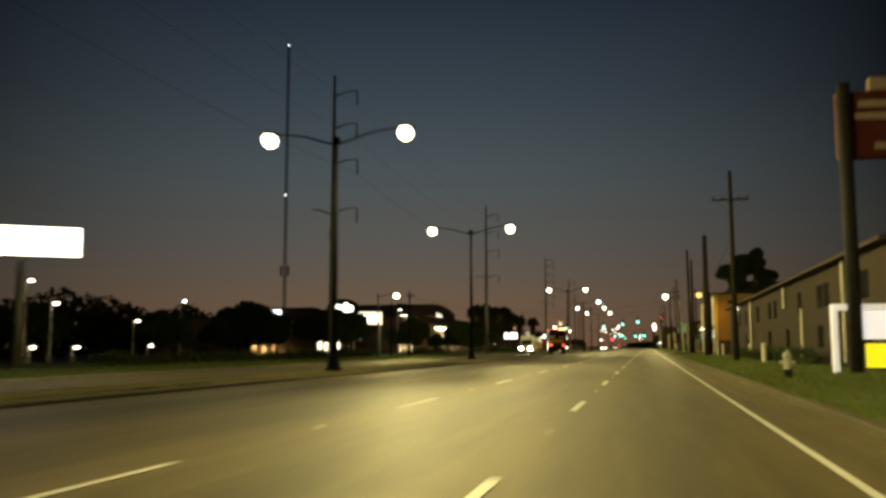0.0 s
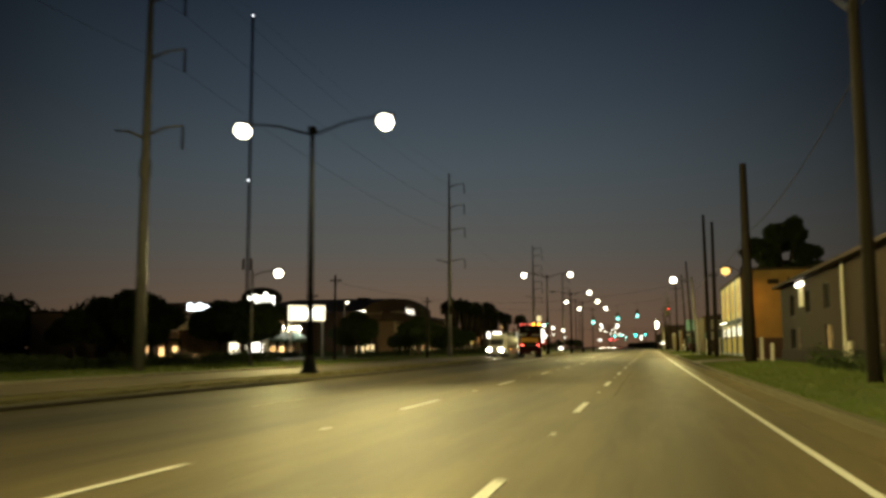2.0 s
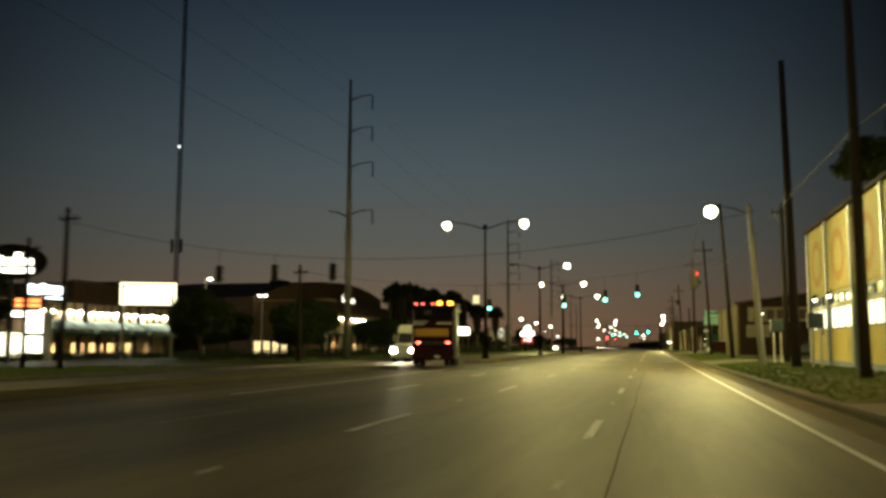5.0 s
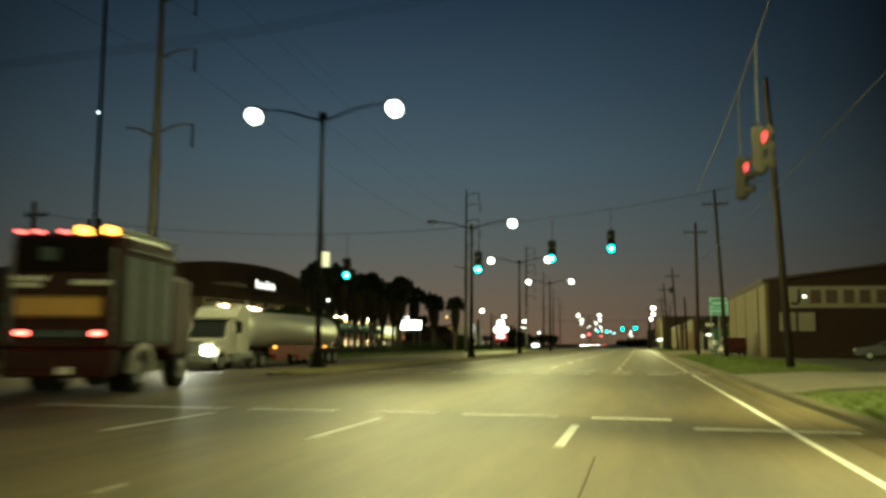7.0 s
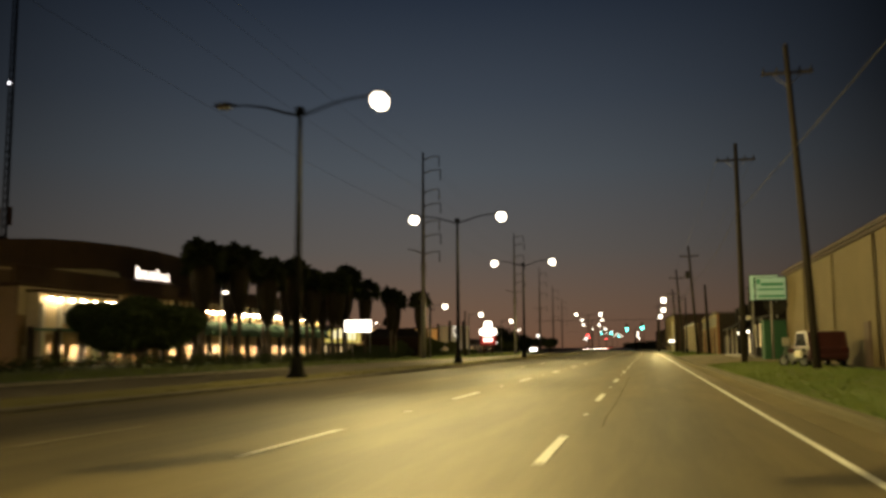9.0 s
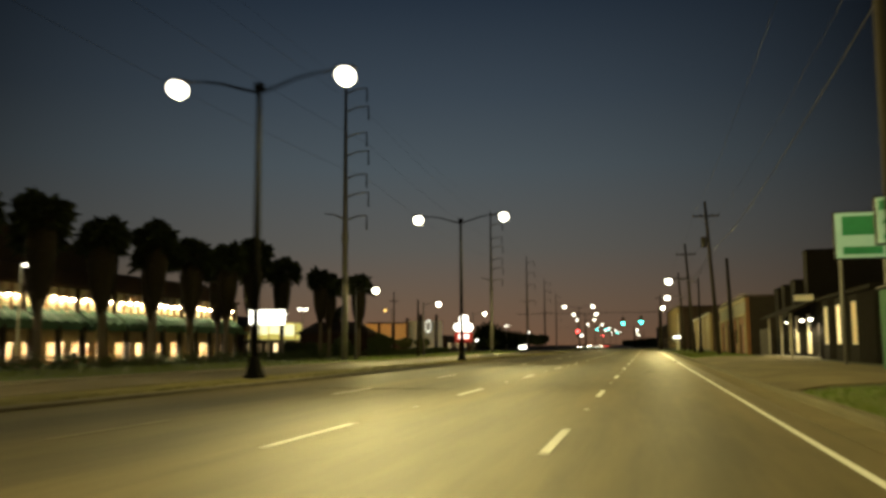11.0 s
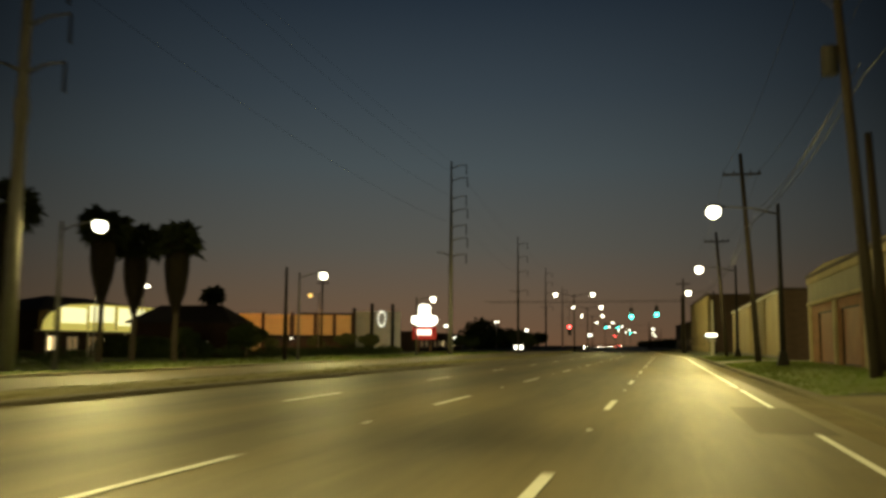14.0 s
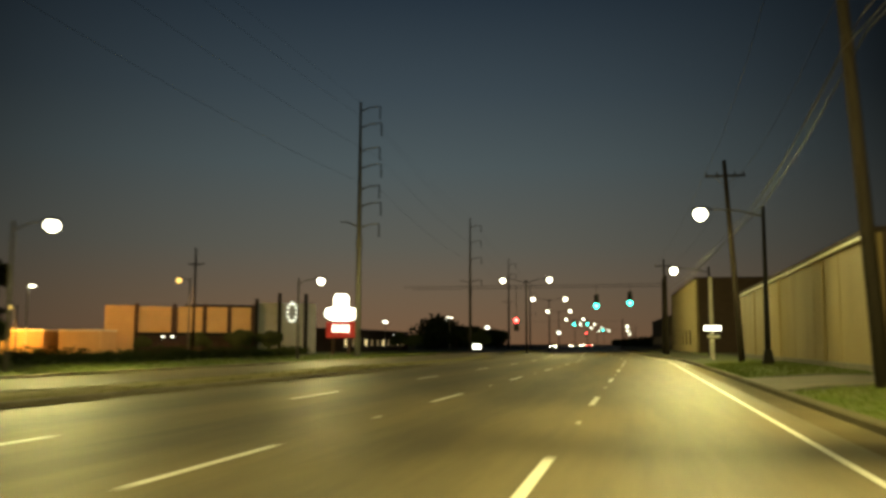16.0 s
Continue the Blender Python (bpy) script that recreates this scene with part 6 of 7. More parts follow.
# domed main hall with its entrance and sign
pts = [(0, 0), (0, 9.6), (7, 10.9), (13, 12.1), (20, 13.1), (25, 13.7), (31, 14.2), (41, 14.65), (48, 14.7), (54, 14.5), (62, 13.8), (70, 12.6), (70, 0)]
hallr = thing("main_hall", "large brown hall with a gently domed roof and a lit sign", "building", pose(-63.4, 222, GZ, 0, 0, 90))
part("wall", S().prism(pts, 0, 26, "y"), M_UPPER, hallr)
part("band", S().prism([(21.5, 9.0), (23, 9.9), (26, 10.5), (35, 11.2), (38.5, 11.1), (38.9, 10.5), (37, 9.9), (30, 9.2)], -0.3, 0.2, "y"), M_CREAM, hallr, "pale curved band")
part("cornice", S().prism([(2, 8.9), (20, 9.9), (20, 10.15), (2, 9.15)], -0.25, 0.1, "y"), M_TAN, hallr, "tan cornice")
part("roof_unit", S().box(22, 5, 13.0, 4.2, 2.4, 0.9, 0.1), M_BLACK, hallr, "dark roof plant box")
for u in (0.8, 4.4, 8.0, 11.6, 54.0, 58.0, 62.0, 66.0):
    sw = part("shop_window", S().box(u + 1.3, -0.02, 0.25, 2.5, 0.04, 2.1, 0.01), M_SHOPG, hallr, "lit shop window")
    for q in (0.02, 1.3, 2.58):
        part("mullion", S().box(u + q, -0.05, 0.2, 0.09, 0.1, 2.2), M_POST, sw)
    part("head", S().box(u + 1.3, -0.06, 2.36, 2.75, 0.12, 0.18, 0.02), M_POST, sw)
ent = thing("entrance_portico", "tall cream entrance portico lit by wall lamps", "building", pose(-57.6, 239.2, GZ, 0, 0, 90))
part("wall", wall(12.5, 7.3, 0.4, [(1.2, 2.4, 0.2, 3.2), (3.6, 8.4, 0.2, 4.6), (9.6, 11.2, 0.2, 2.7)]), M_CREAM, ent)
for u in (0.2, 12.3):
    part("wall", S().box(u, 2.9, 0, 0.4, 5.0, 7.3), M_CREAM, ent)
part("roof", S().box(6.25, 2.6, 7.304, 12.9, 6.0, 0.3, 0.06), M_UPPER, ent)
part("back_wall", S().box(6.25, 4.6, 0, 11.6, 0.2, 7.2), M_CREAM, ent)
part("arch_hood", S().prism([(6 + r_ * math.cos(a), 4.3 + r_ * math.sin(a)) for r_, seq in ((2.75, range(13)), (2.3, range(12, -1, -1))) for a in [math.pi * i / 12 for i in seq]], -0.35, -0.02, "y"), M_TRIM, ent, "pale arched hood")
for u in (0.4, 3.0, 9.0, 12.0):
    part("pilaster", S().box(u, -0.15, 0, 0.6, 0.28, 6.3, 0.04), M_TRIM, ent)
for u, w in ((6.0, 3.4), (10.4, 1.2), (1.8, 0.9)):
    part("ceiling_tube", S().box(u, 2.6, 4.9 if u == 6.0 else 3.3, w, 0.3, 0.12, 0.03), M_TUBE, ent, "glowing ceiling tube")
part("display", S().box(5.2, 2.4, 0.1, 1.3, 0.9, 1.6, 0.05), M_DBRICK, ent)
part("display", S().box(7.6, 3.0, 0.1, 0.9, 0.7, 2.1, 0.05), M_TRIM, ent)
for u in (1.2, 2.6, 4.6, 6.4, 8.4, 10.2, 11.6):
    wash_lamp(ent, u, 6.75, M_BULBW)
sg = thing("letter_sign", "white lit letter sign on a brown facade, unreadable", "sign", pose(-63.6, 264.7, 10.3, 0, 0, 90))
for k in range(9):
    part("letter_bar", S().box(0.45 + 0.92 * k, -0.1, 0.12, 0.74, 0.2, 1.6 if k in (0, 5) else 1.15, 0.05), M_SIGNW, sg)
part("rail", S().box(4.15, -0.06, 0.0, 8.3, 0.16, 0.14), M_SIGNW, sg, "lit base rail")


# box signs
t = thing("box_sign", "white lit box sign with a glowing rim on two pale posts", "sign", pose(-60.6, 187, GZ, 0, 0, 24))
cab = part("cabinet", S().box(0, 0.02, 6.6, 6.6, 0.5, 2.7, 0.06), glow("glowing sign rim", (1.0, 0.86, 0.55), 2.2), t)
part("border", S().box(0, -0.24, 6.82, 6.1, 0.06, 2.26, 0.02), M_BLACK, cab, "dark border")
part("face", S().box(0, -0.28, 7.02, 5.5, 0.05, 1.8, 0.01), M_SIGNW, cab)
for u in (-2.9, 2.9):
    part("post", S().tube([(u, 0.05, -0.3), (u, 0.05, 6.65)], 0.2, 10), M_CONCP, t, smooth=True)
board_sign("box_sign", "wide white lit box sign beside palms", -45.6, 300.6, 4.0, 4.4, 1.9, M_SIGNW, 2, M_STEEL, GZ, yaw=22, rim=M_TRIM, post_r=0.12, depth=0.4)
board_sign("billboard", "large white lit billboard on a steel post", -46.2, 57.5, 8.2, 8.6, 2.35, M_SIGNW, 1, M_STEEL, GZ, yaw=33, rim=M_BLACK, post_r=0.3, depth=0.5)
t = thing("pole_sign", "dark rounded sign with white lit lettering on a pole", "sign", pose(-55.6, 157, GZ, 0, 0, 20))
part("pole", S().tube([(0, 0.1, -0.3), (0, 0.1, 7.6)], 0.22, 12), M_STEEL, t)
pts = [(3.0 * math.cos(a), 9.0 + 1.6 * math.sin(a)) for a in [2 * math.pi * i / 24 for i in range(24)]]
bd = part("board", S().prism(pts, -0.2, 0.2, "y"), M_BLACK, t, "dark oval board")
for u, w, z, h in ((-1.7, 0.6, 8.7, 0.5), (-1.0, 0.6, 8.7, 0.8), (-0.2, 0.8, 8.7, 0.6), (0.6, 0.6, 8.7, 1.1), (1.4, 0.9, 8.7, 0.6), (0.3, 3.2, 8.0, 0.45)):
    part("letter_bar", S().box(u, -0.24, z, w, 0.08, h, 0.02), M_SIGNW, bd)
M_SIGNB = glow("cool white sign face", (0.86, 0.95, 1.0), 3.5)
fw = thing("store_wing", "brown store wing with a tall blank parapet", "building", pose(-109, 216, GZ))
part("wall", S().box(12, 2.6, 0, 24, 5.0, 11.6, 0.05), M_UPPER, fw)
part("coping", S().box(12, 2.6, 11.6, 24.4, 5.4, 0.3, 0.05), M_BLACK, fw)
t = thing("facade_sign", "cool white lit sign in two stacked lines on a brown parapet", "sign", pose(-97.4, 215.9, GZ))
for k in range(6):
    part("letter_bar", S().box(-3.0 + 1.2 * k, -0.12, 10.1 if k < 4 else 9.95, 1.1, 0.24, 1.6 if k in (0, 2) else 1.25, 0.1), M_SIGNB, t)
part("line", S().box(-0.2, -0.12, 8.35, 6.6, 0.24, 1.05, 0.12), M_SIGNB, t, "cool white lower line")
# filling station shop with a red sign
fs = building("station_shop", "small bright shop with glowing white front and red fascia", pose(-61.5, 158, GZ, 0, 0, 90), 9, 8, 4.2, M_TAN, M_ROOF, [(0.6, 4.0, 0.3, 2.9, M_WINW, "shop_window"), (4.8, 8.4, 0.3, 2.9, M_WINW, "shop_window")], "flat")
pyl = thing("pylon_sign", "roadside pylon with white lit panels under a red display", "sign", pose(-61.5, 166.4, GZ, 0, 0, 26))
part("post", S().box(2.25, 0.1, -0.2, 0.7, 0.6, 5.0, 0.05), M_TRIM, pyl, "pale rendered post")
for z, h in ((0.8, 1.75), (2.75, 2.35)):
    pan = part("panel", S().box(0, 0, z, 3.6, 0.4, h, 0.05), M_TRIM, pyl)
    part("face", S().box(0, -0.21, z + 0.08, 3.4, 0.04, h - 0.16, 0.01), M_SIGNW, pan, "white lit face")
disp = part("display", S().box(0.2, 0, 5.25, 3.0, 0.4, 1.2, 0.05), M_BLACK, pyl)
for z in (5.42, 5.92):
    part("letter_bar", S().box(0.25, -0.22, z, 2.4, 0.05, 0.34, 0.02), glow("red display light", (1.0, 0.22, 0.06), 3.0), disp, "glowing red line")
part("post", S().box(-1.5, 0.1, -0.2, 0.25, 0.3, 5.6, 0.03), M_STEEL, pyl)
# yellow canopy restaurant
M_YCAN = glow("yellow-white lit fascia", (1.0, 0.84, 0.2), 0.4)
M_YSIGN = glow("cream lit sign panel", (1.0, 0.92, 0.5), 0.95)
yc = building("restaurant", "low restaurant with a glowing yellow fascia and dark hipped roof", pose(-64.5, 333, GZ, 0, 0, 90), 22, 10, 3.0, M_DBRICK, M_ROOF, [(2 + 3.4 * k, 4.0 + 3.4 * k, 0.7, 2.3, M_DIMWIN if k % 3 else M_WIN) for k in range(6)], "none")
arc = [(0.0, 2.9), (0.3, 3.9), (1.0, 4.6), (2.2, 5.2), (4.0, 5.7), (8.0, 5.95), (21.5, 6.0), (21.9, 5.4), (21.9, 2.9)]
part("fascia", S().prism(arc, -1.3, -0.9, "y"), M_YCAN, yc, "glowing yellow-white fascia with a rounded end")
for u, w, z0, h in ((4.6, 4.2, 3.7, 1.7), (9.6, 4.6, 3.9, 1.85), (15.4, 5.4, 3.6, 2.1)):
    part("sign_panel", S().box(u, -1.33, z0, w, 0.07, h, 0.02), M_YSIGN, yc, "cream lit sign panel")
for u in (2.2, 7.1, 12.3, 18.6):
    part("seam", S().box(u, -1.33, 3.0, 0.1, 0.08, 2.2 if u < 3 else 2.8), M_POST, yc, "dark seam")
part("soffit", S().box(11, -0.6, 2.75, 21.8, 1.2, 0.14, 0.02), M_TRIM, yc, "pale soffit")
part("roof", S().add([(-0.4, -0.9, 5.0), (22.4, -0.9, 5.6), (22.4, 10.4, 5.0), (-0.4, 10.4, 5.0), (8, 5, 7.0), (15, 5, 7.0)], [(0, 1, 5, 4), (1, 2, 5), (2, 3, 4, 5), (3, 0, 4), (0, 3, 2, 1)]), M_ROOF, yc, "dark hipped roof")
part("body", S().box(11, 4.6, 2.9, 21, 9.4, 2.2), M_DBRICK, yc)
for u in (0.6, 7.5, 14.5, 21.4):
    part("post", S().box(u, -1.1, 0, 0.22, 0.22, 2.85, 0.02), M_TRIM, yc, "pale canopy post")
dk = building("house", "low dark house with a hipped roof among bushes", pose(-57.3, 339.6, GZ), 11.8, 4.6, 3.9, M_DARKB, M_ENDW, [(2, 3.0, 0.9, 2.0, M_WINW), (8.6, 9.4, 0.5, 1.9, M_WINW), (6, 7.2, 0.9, 2.1, M_DARKGLASS)], "hip")

# precast-panel store with dark piers, clock pylon
st = thing("store_building", "tan precast-panel store with dark piers, lit orange", "building", pose(-83, 407, GZ, 0, 0, 29))
part("panel", S().box(5.75, 0.2, 0, 4.3, 0.4, 7.4, 0.05), M_PANELO, st)
for u0, u1 in ((8.5, 13.3), (14.3, 18.0), (18.7, 21.8), (22.5, 25.5)):
    part("panel", S().box((u0 + u1) / 2, 0.2, 3.3, u1 - u0, 0.4, 4.0, 0.05), M_PANELO, st)
for u in (8.2, 13.8, 18.35, 22.15, 25.75):
    part("pier", S().box(u, -0.1, 0, 0.55, 0.8, 7.75, 0.04), M_DBRICK, st, "dark brick pier")
part("body", S().box(14.6, 8, 0, 22, 15, 7.0), M_DBRICK, st)
part("fascia_cap", S().box(20.5, 0.1, 7.32, 10.4, 0.9, 0.35, 0.04), M_BLACK, st, "dark flat cap")
part("canopy", S().box(17, -1.4, 2.75, 17.5, 2.8, 0.45, 0.05), M_BLACK, st, "dark entrance canopy")
for u in (12.2, 13.6):
    part("soffit_lamp", S().ball(u, -1.6, 2.62, 0.2, 0.2, 0.14, 10, 6), M_SIGNW, st, "small glowing soffit lamp")
for u in (10, 15, 20, 25):
    part("canopy_post", S().box(u, -2.6, 0, 0.25, 0.25, 2.74, 0.02), M_DBRICK, st)
for x, w in ((-88.0, 8.0), (-78.9, 6.0)):
    an = thing("annex", "low tan annex wall lit orange, with a pale cap", "building", pose(x, 401 + (x + 91) * 0.2, GZ, 0, 0, 12))
    part("wall", S().box(0, 0, 0, w, 6, 3.3, 0.06), M_PANELO, an)
    part("cap", S().box(0, 0, 3.3, w + 0.2, 6.2, 0.25, 0.04), M_TRIM, an, "pale cap")
M_GREYW = mat("grey cladding panel", (0.3, 0.31, 0.28), (0.22, 0.23, 0.21), 0.7, scale=0.8, fine=12)
py = thing("clock_pylon", "grey panelled wing with a glowing oval clock ring", "building", pose(-61.6, 423, GZ, 0, 0, 33))
part("wall", S().box(5.05, 0.6, 0, 10.1, 1.0, 8.3, 0.05), M_GREYW, py)
for u in (0.15, 3.9, 8.3):
    part("fin", S().box(u, -0.1, 0, 0.5, 0.9, 9.9 if u > 1 else 8.9, 0.04), M_BLACK, py, "dark vertical fin")
M_CLOCK = glow("clock lamps", (0.95, 1.0, 0.9), 0.9)
for k in range(12):
    a = 2 * math.pi * k / 12
    part("clock_lamp", S().box(0, 0, 0, 0.34, 0.1, 0.4, 0.03, pose(6.0 + 0.75 * math.cos(a), -0.02, 6.6 + 1.5 * math.sin(a))), M_CLOCK, py, "white lamp in a ring")

# clover-shaped sign over a red board
cl = thing("clover_sign", "white lit three-lobed sign over a red board", "sign", pose(-45.4, 419, GZ - 2.1, 0, 0, 12))
outline = [(-1.1, 9.4), (-1.15, 10.9), (-0.75, 11.4), (0.75, 11.4), (1.15, 10.9), (1.1, 9.4), (2.3, 9.1), (2.55, 8.4), (2.3, 7.8), (1.4, 7.3), (-1.4, 7.3), (-2.3, 7.8), (-2.55, 8.4), (-2.3, 9.1)]
part("lobed_face", S().prism(outline, -0.3, 0.3, "y"), M_SIGNW, cl, "white glowing three-lobed shape")
rb = part("red_board", S().box(0, 0, 4.6, 4.6, 0.5, 2.5, 0.1), mat("red sign board", (0.4, 0.03, 0.03), (0.3, 0.03, 0.03), 0.5, emit=(1, 0.05, 0.04), strength=0.08), cl, "dark red board")
for u, w in ((-1.1, 0.5), (-0.4, 0.5), (0.3, 0.5), (1.0, 0.6)):
    part("letter_bar", S().box(u, -0.29, 5.5, w, 0.06, 1.1, 0.03), glow("pink-white lettering", (1.0, 0.7, 0.62), 2.5), rb)
for u in (-1.2, 1.2):
    part("post", S().box(u, 0, 1.6, 0.5, 0.4, 3.1, 0.04), M_DBRICK, cl)
for x, y, z, w, h in ((-50.7, 566, -0.3, 3.2, 1.5), (-51.5, 590, 6.5, 1.4, 0.9), (-33, 660, 5.5, 1.6, 1.0), (-52.9, 480, 2.4, 2.6, 0.9), (-56.4, 481, 5.9, 1.1, 0.6)):
    board_sign("lit_sign", "small white lit sign far along the road", x, y, z, w, h, M_SIGNW, 1, M_STEEL, GZ, post_r=0.08)
building("warehouse", "dark low shops far beyond the next crossing", pose(-58, 455, GZ, 0, 0, 92), 60, 20, 4.5, M_DBRICK, M_ROOF, [(3 + 5 * k, 5 + 5 * k, 1, 2.6, M_DIMWIN if k % 3 else M_SHOPG) for k in range(11)], "flat")


# guyed mast far behind
ms = thing("radio_mast", "very tall thin lattice radio mast with antennas", "mast", pose(-147, 341, GZ))
legs = [(0.7 * math.cos(a), 0.7 * math.sin(a)) for a in (0, 2.1, 4.2)]
for lx, ly in legs:
    part("leg", S().tube([(lx, ly, 0), (lx * 0.8, ly * 0.8, 130.6)], 0.16, 6), M_BLACK, ms)
lat = Shape()
for k in range(65):
    z = 2 * k
    for i in range(3):
        a, b = legs[i], legs[(i + 1) % 3]
        lat.tube([(a[0], a[1], z), (b[0], b[1], z + 2)], 0.06, 4)
part("lattice", lat, M_BLACK, ms)
for z in (31, 33):
    for u in (-1.6, 1.6):
        part("antenna", S().box(u, -0.3, z, 0.7, 0.7, 2.4, 0.1), M_RUST, ms, "reddish antenna panel")
for z in (65.4, 131.0):
    part("beacon", S().ball(0, -0.9 if z < 100 else 0, z, 0.4, 0.4, 0.4, 10, 6), glow("mast beacon", (0.9, 0.95, 1.0), 2.0), ms, "white mast beacon")


# ---- parking-lot lamps on the far side ----
def lot_lamp(x, y, h, lit=True, heads=2):
    t = thing("parking_lamp", "slim parking-lot lamp with glowing flat heads", "street lamp", pose(x, y, GZ), "parking lamps")
    part("pole", S().tube([(0, 0, -0.2), (0, 0, h)], [0.1, 0.07], 8), M_TRIM, t)
    part("footing", S().tube([(0, 0, -0.2), (0, 0, 0.7)], 0.3, 10), M_CONC, t)
    for s in ((-1, 1) if heads == 2 else (1,)):
        hd = part("head", S().box(s * 0.55, 0, h - 0.02, 0.6, 0.32, 0.14, 0.04), M_BLACK, t)
        part("lens", S().box(s * 0.55, 0, h - 0.24, 0.5, 0.36, 0.2, 0.05), M_LAMP, hd, "glowing lens")
    return t


for x, y, h, n in ((-62.2, 223.2, 9.9, 2), (-54.3, 189.7, 10.0, 1), (-60.6, 76.3, 8.4, 1), (-60.6, 80.3, 6.3, 1), (-62, 109, 8.0, 1), (-66.6, 105, 5.2, 1), (-66.6, 108.5, 1.9, 1), (-60.6, 77, 1.7, 1), (-60.6, 84, 1.7, 1), (-58, 334, 7.1, 1), (-58, 342.6, 8.2, 2), (-65.9, 373.3, 8.0, 1), (-50, 262, 8.6, 1), (-52, 530, 9, 2)):
    lot_lamp(x, y, h, heads=n)


# ---- trees ----
M_LEAF = mat("dark tree leaves", (0.05, 0.068, 0.026), (0.03, 0.042, 0.018), 0.8, scale=2, fine=12, bump=0)
M_BARK = mat("grey-brown bark", (0.1, 0.08, 0.06), (0.06, 0.05, 0.04), 0.9, scale=4, fine=20, bump=0.6, stretch=(2, 2, 0.4))
M_FROND = mat("palm fronds", (0.03, 0.037, 0.018), (0.02, 0.026, 0.013), 0.7, scale=2, fine=10, bump=0)
M_SKIRT = mat("dry hanging fronds", (0.03, 0.024, 0.017), (0.018, 0.015, 0.011), 0.9, scale=3, fine=20, bump=0)


def leaf_cloud(rnd, lobes, n, size):
    """Small folded leaves scattered through a set of ellipsoid lobes (x, y, z, rx, ry, rz)."""
    v, f = [], []
    tot = sum(l[3] * l[4] * l[5] for l in lobes)
    for lx, ly, lz, rx, ry, rz in lobes:
        for _ in range(int(n * rx * ry * rz / tot) + 1):
            d = Vector((rnd.gauss(0, 1), rnd.gauss(0, 1), rnd.gauss(0, 1))).normalized() * (rnd.random() ** 0.4)
            p = Vector((lx + d.x * rx, ly + d.y * ry, lz + d.z * rz))
            a = Vector((rnd.gauss(0, 1), rnd.gauss(0, 1), rnd.gauss(0, 0.6))).normalized()
            b = a.cross(Vector((rnd.gauss(0, 1), rnd.gauss(0, 1), rnd.gauss(0, 1)))).normalized()
            s = size * (0.6 + 0.8 * rnd.random())
            c = a.cross(b) * s * 0.25
            k = len(v)
            v += [tuple(p - a * s), tuple(p - b * s * 0.45 + c), tuple(p + a * s), tuple(p + b * s * 0.45 + c)]
            f += [(k, k + 1, k + 2), (k, k + 2, k + 3)]
    return Shape().add(v, f)


def tree(seed, h, r, trunk_h, leaves=5000, flat=0.7, label="broad dark-leaved tree on the far verge"):
    rnd = random.Random(seed)
    t = thing("tree", label, "tree", group="trees")
    tr = Shape().tube([(0, 0, -0.3), (0.05, 0, trunk_h * 0.5), (0, 0.1, trunk_h)], [0.05 * r + 0.12, 0.04 * r + 0.09, 0.03 * r + 0.07], 10)
    lobes = []
    for k in range(9):
        a = 2 * math.pi * k / 9 + rnd.random() * 0.5
        q = r * (0.35 + 0.35 * rnd.random())
        z = trunk_h + (h - trunk_h) * (0.25 + 0.45 * rnd.random())
        tr.tube([(0, 0, trunk_h * 0.85), (q * 0.5 * math.cos(a), q * 0.5 * math.sin(a), (trunk_h + z) / 2), (q * math.cos(a), q * math.sin(a), z)], [0.09, 0.06, 0.03], 6)
        s = r * (0.38 + 0.2 * rnd.random())
        lobes.append((q * math.cos(a), q * math.sin(a), z, s, s, s * flat))
    lobes.append((0, 0, h - r * 0.4, r * 0.5, r * 0.5, r * 0.4))
    part("trunk", tr, M_BARK, t)
    part("crown", leaf_cloud(rnd, lobes, int(leaves * 1.7), 0.3), M_LEAF, t)
    return t


ta = tree(11, 7.2, 4.0, 2.2, 6000)
ta.matrix_basis = pose(-52.5, 144.8, GZ)
ta.scale = (1.35, 1.35, 1.12)
tb = tree(12, 6.6, 3.2, 2.0, 5000)
tb.matrix_basis = pose(-46.5, 174.5, GZ)
tb.scale = (1.08, 1.08, 1.16)
tc = tree(13, 6.5, 5.4, 1.1, 20000, 0.5, "very broad low dome-shaped tree on the far verge")
tc.matrix_basis = pose(-44.9, 236.5, GZ)
for k, (x, y, s, rz) in enumerate(((-47.5, 136, 0.95, 40), (-57, 147, 1.25, 100), (-68.6, 143.5, 1.35, 60), (-72.5, 146, 1.3, 10), (-64.5, 140, 1.15, 200), (-49, 179.5, 0.85, 200), (-38, 182, 0.95, 60), (-40.5, 186, 0.8, 10), (-58, 203, 0.9, 0), (-52, 218, 0.75, 77), (-70, 118, 1.0, 30), (-78, 128, 1.1, 90), (-62, 106, 0.8, 45), (-76, 100, 1.0, 150), (-88, 112, 1.1, 10), (-66, 128, 0.95, 70), (-58, 130, 0.8, 20),
                                (-48.5, 336, 0.5, 15), (-43, 339, 0.52, 75), (-64, 409, 0.5, 80), (-59, 412, 0.52, 5), (-71, 405, 0.42, 9), (-55, 414, 0.5, 30), (-50, 470, 0.62, 50), (-46, 466, 0.5, 0), (-34, 480, 0.7, 99), (-40, 500, 0.8, 12), (-48, 520, 0.85, 40), (-40, 540, 0.8, 10))):
    c = copy_thing((ta, tb)[k % 2], pose(x, y, GZ, 0, 0, rz) )
    c.scale = (s, s, s)


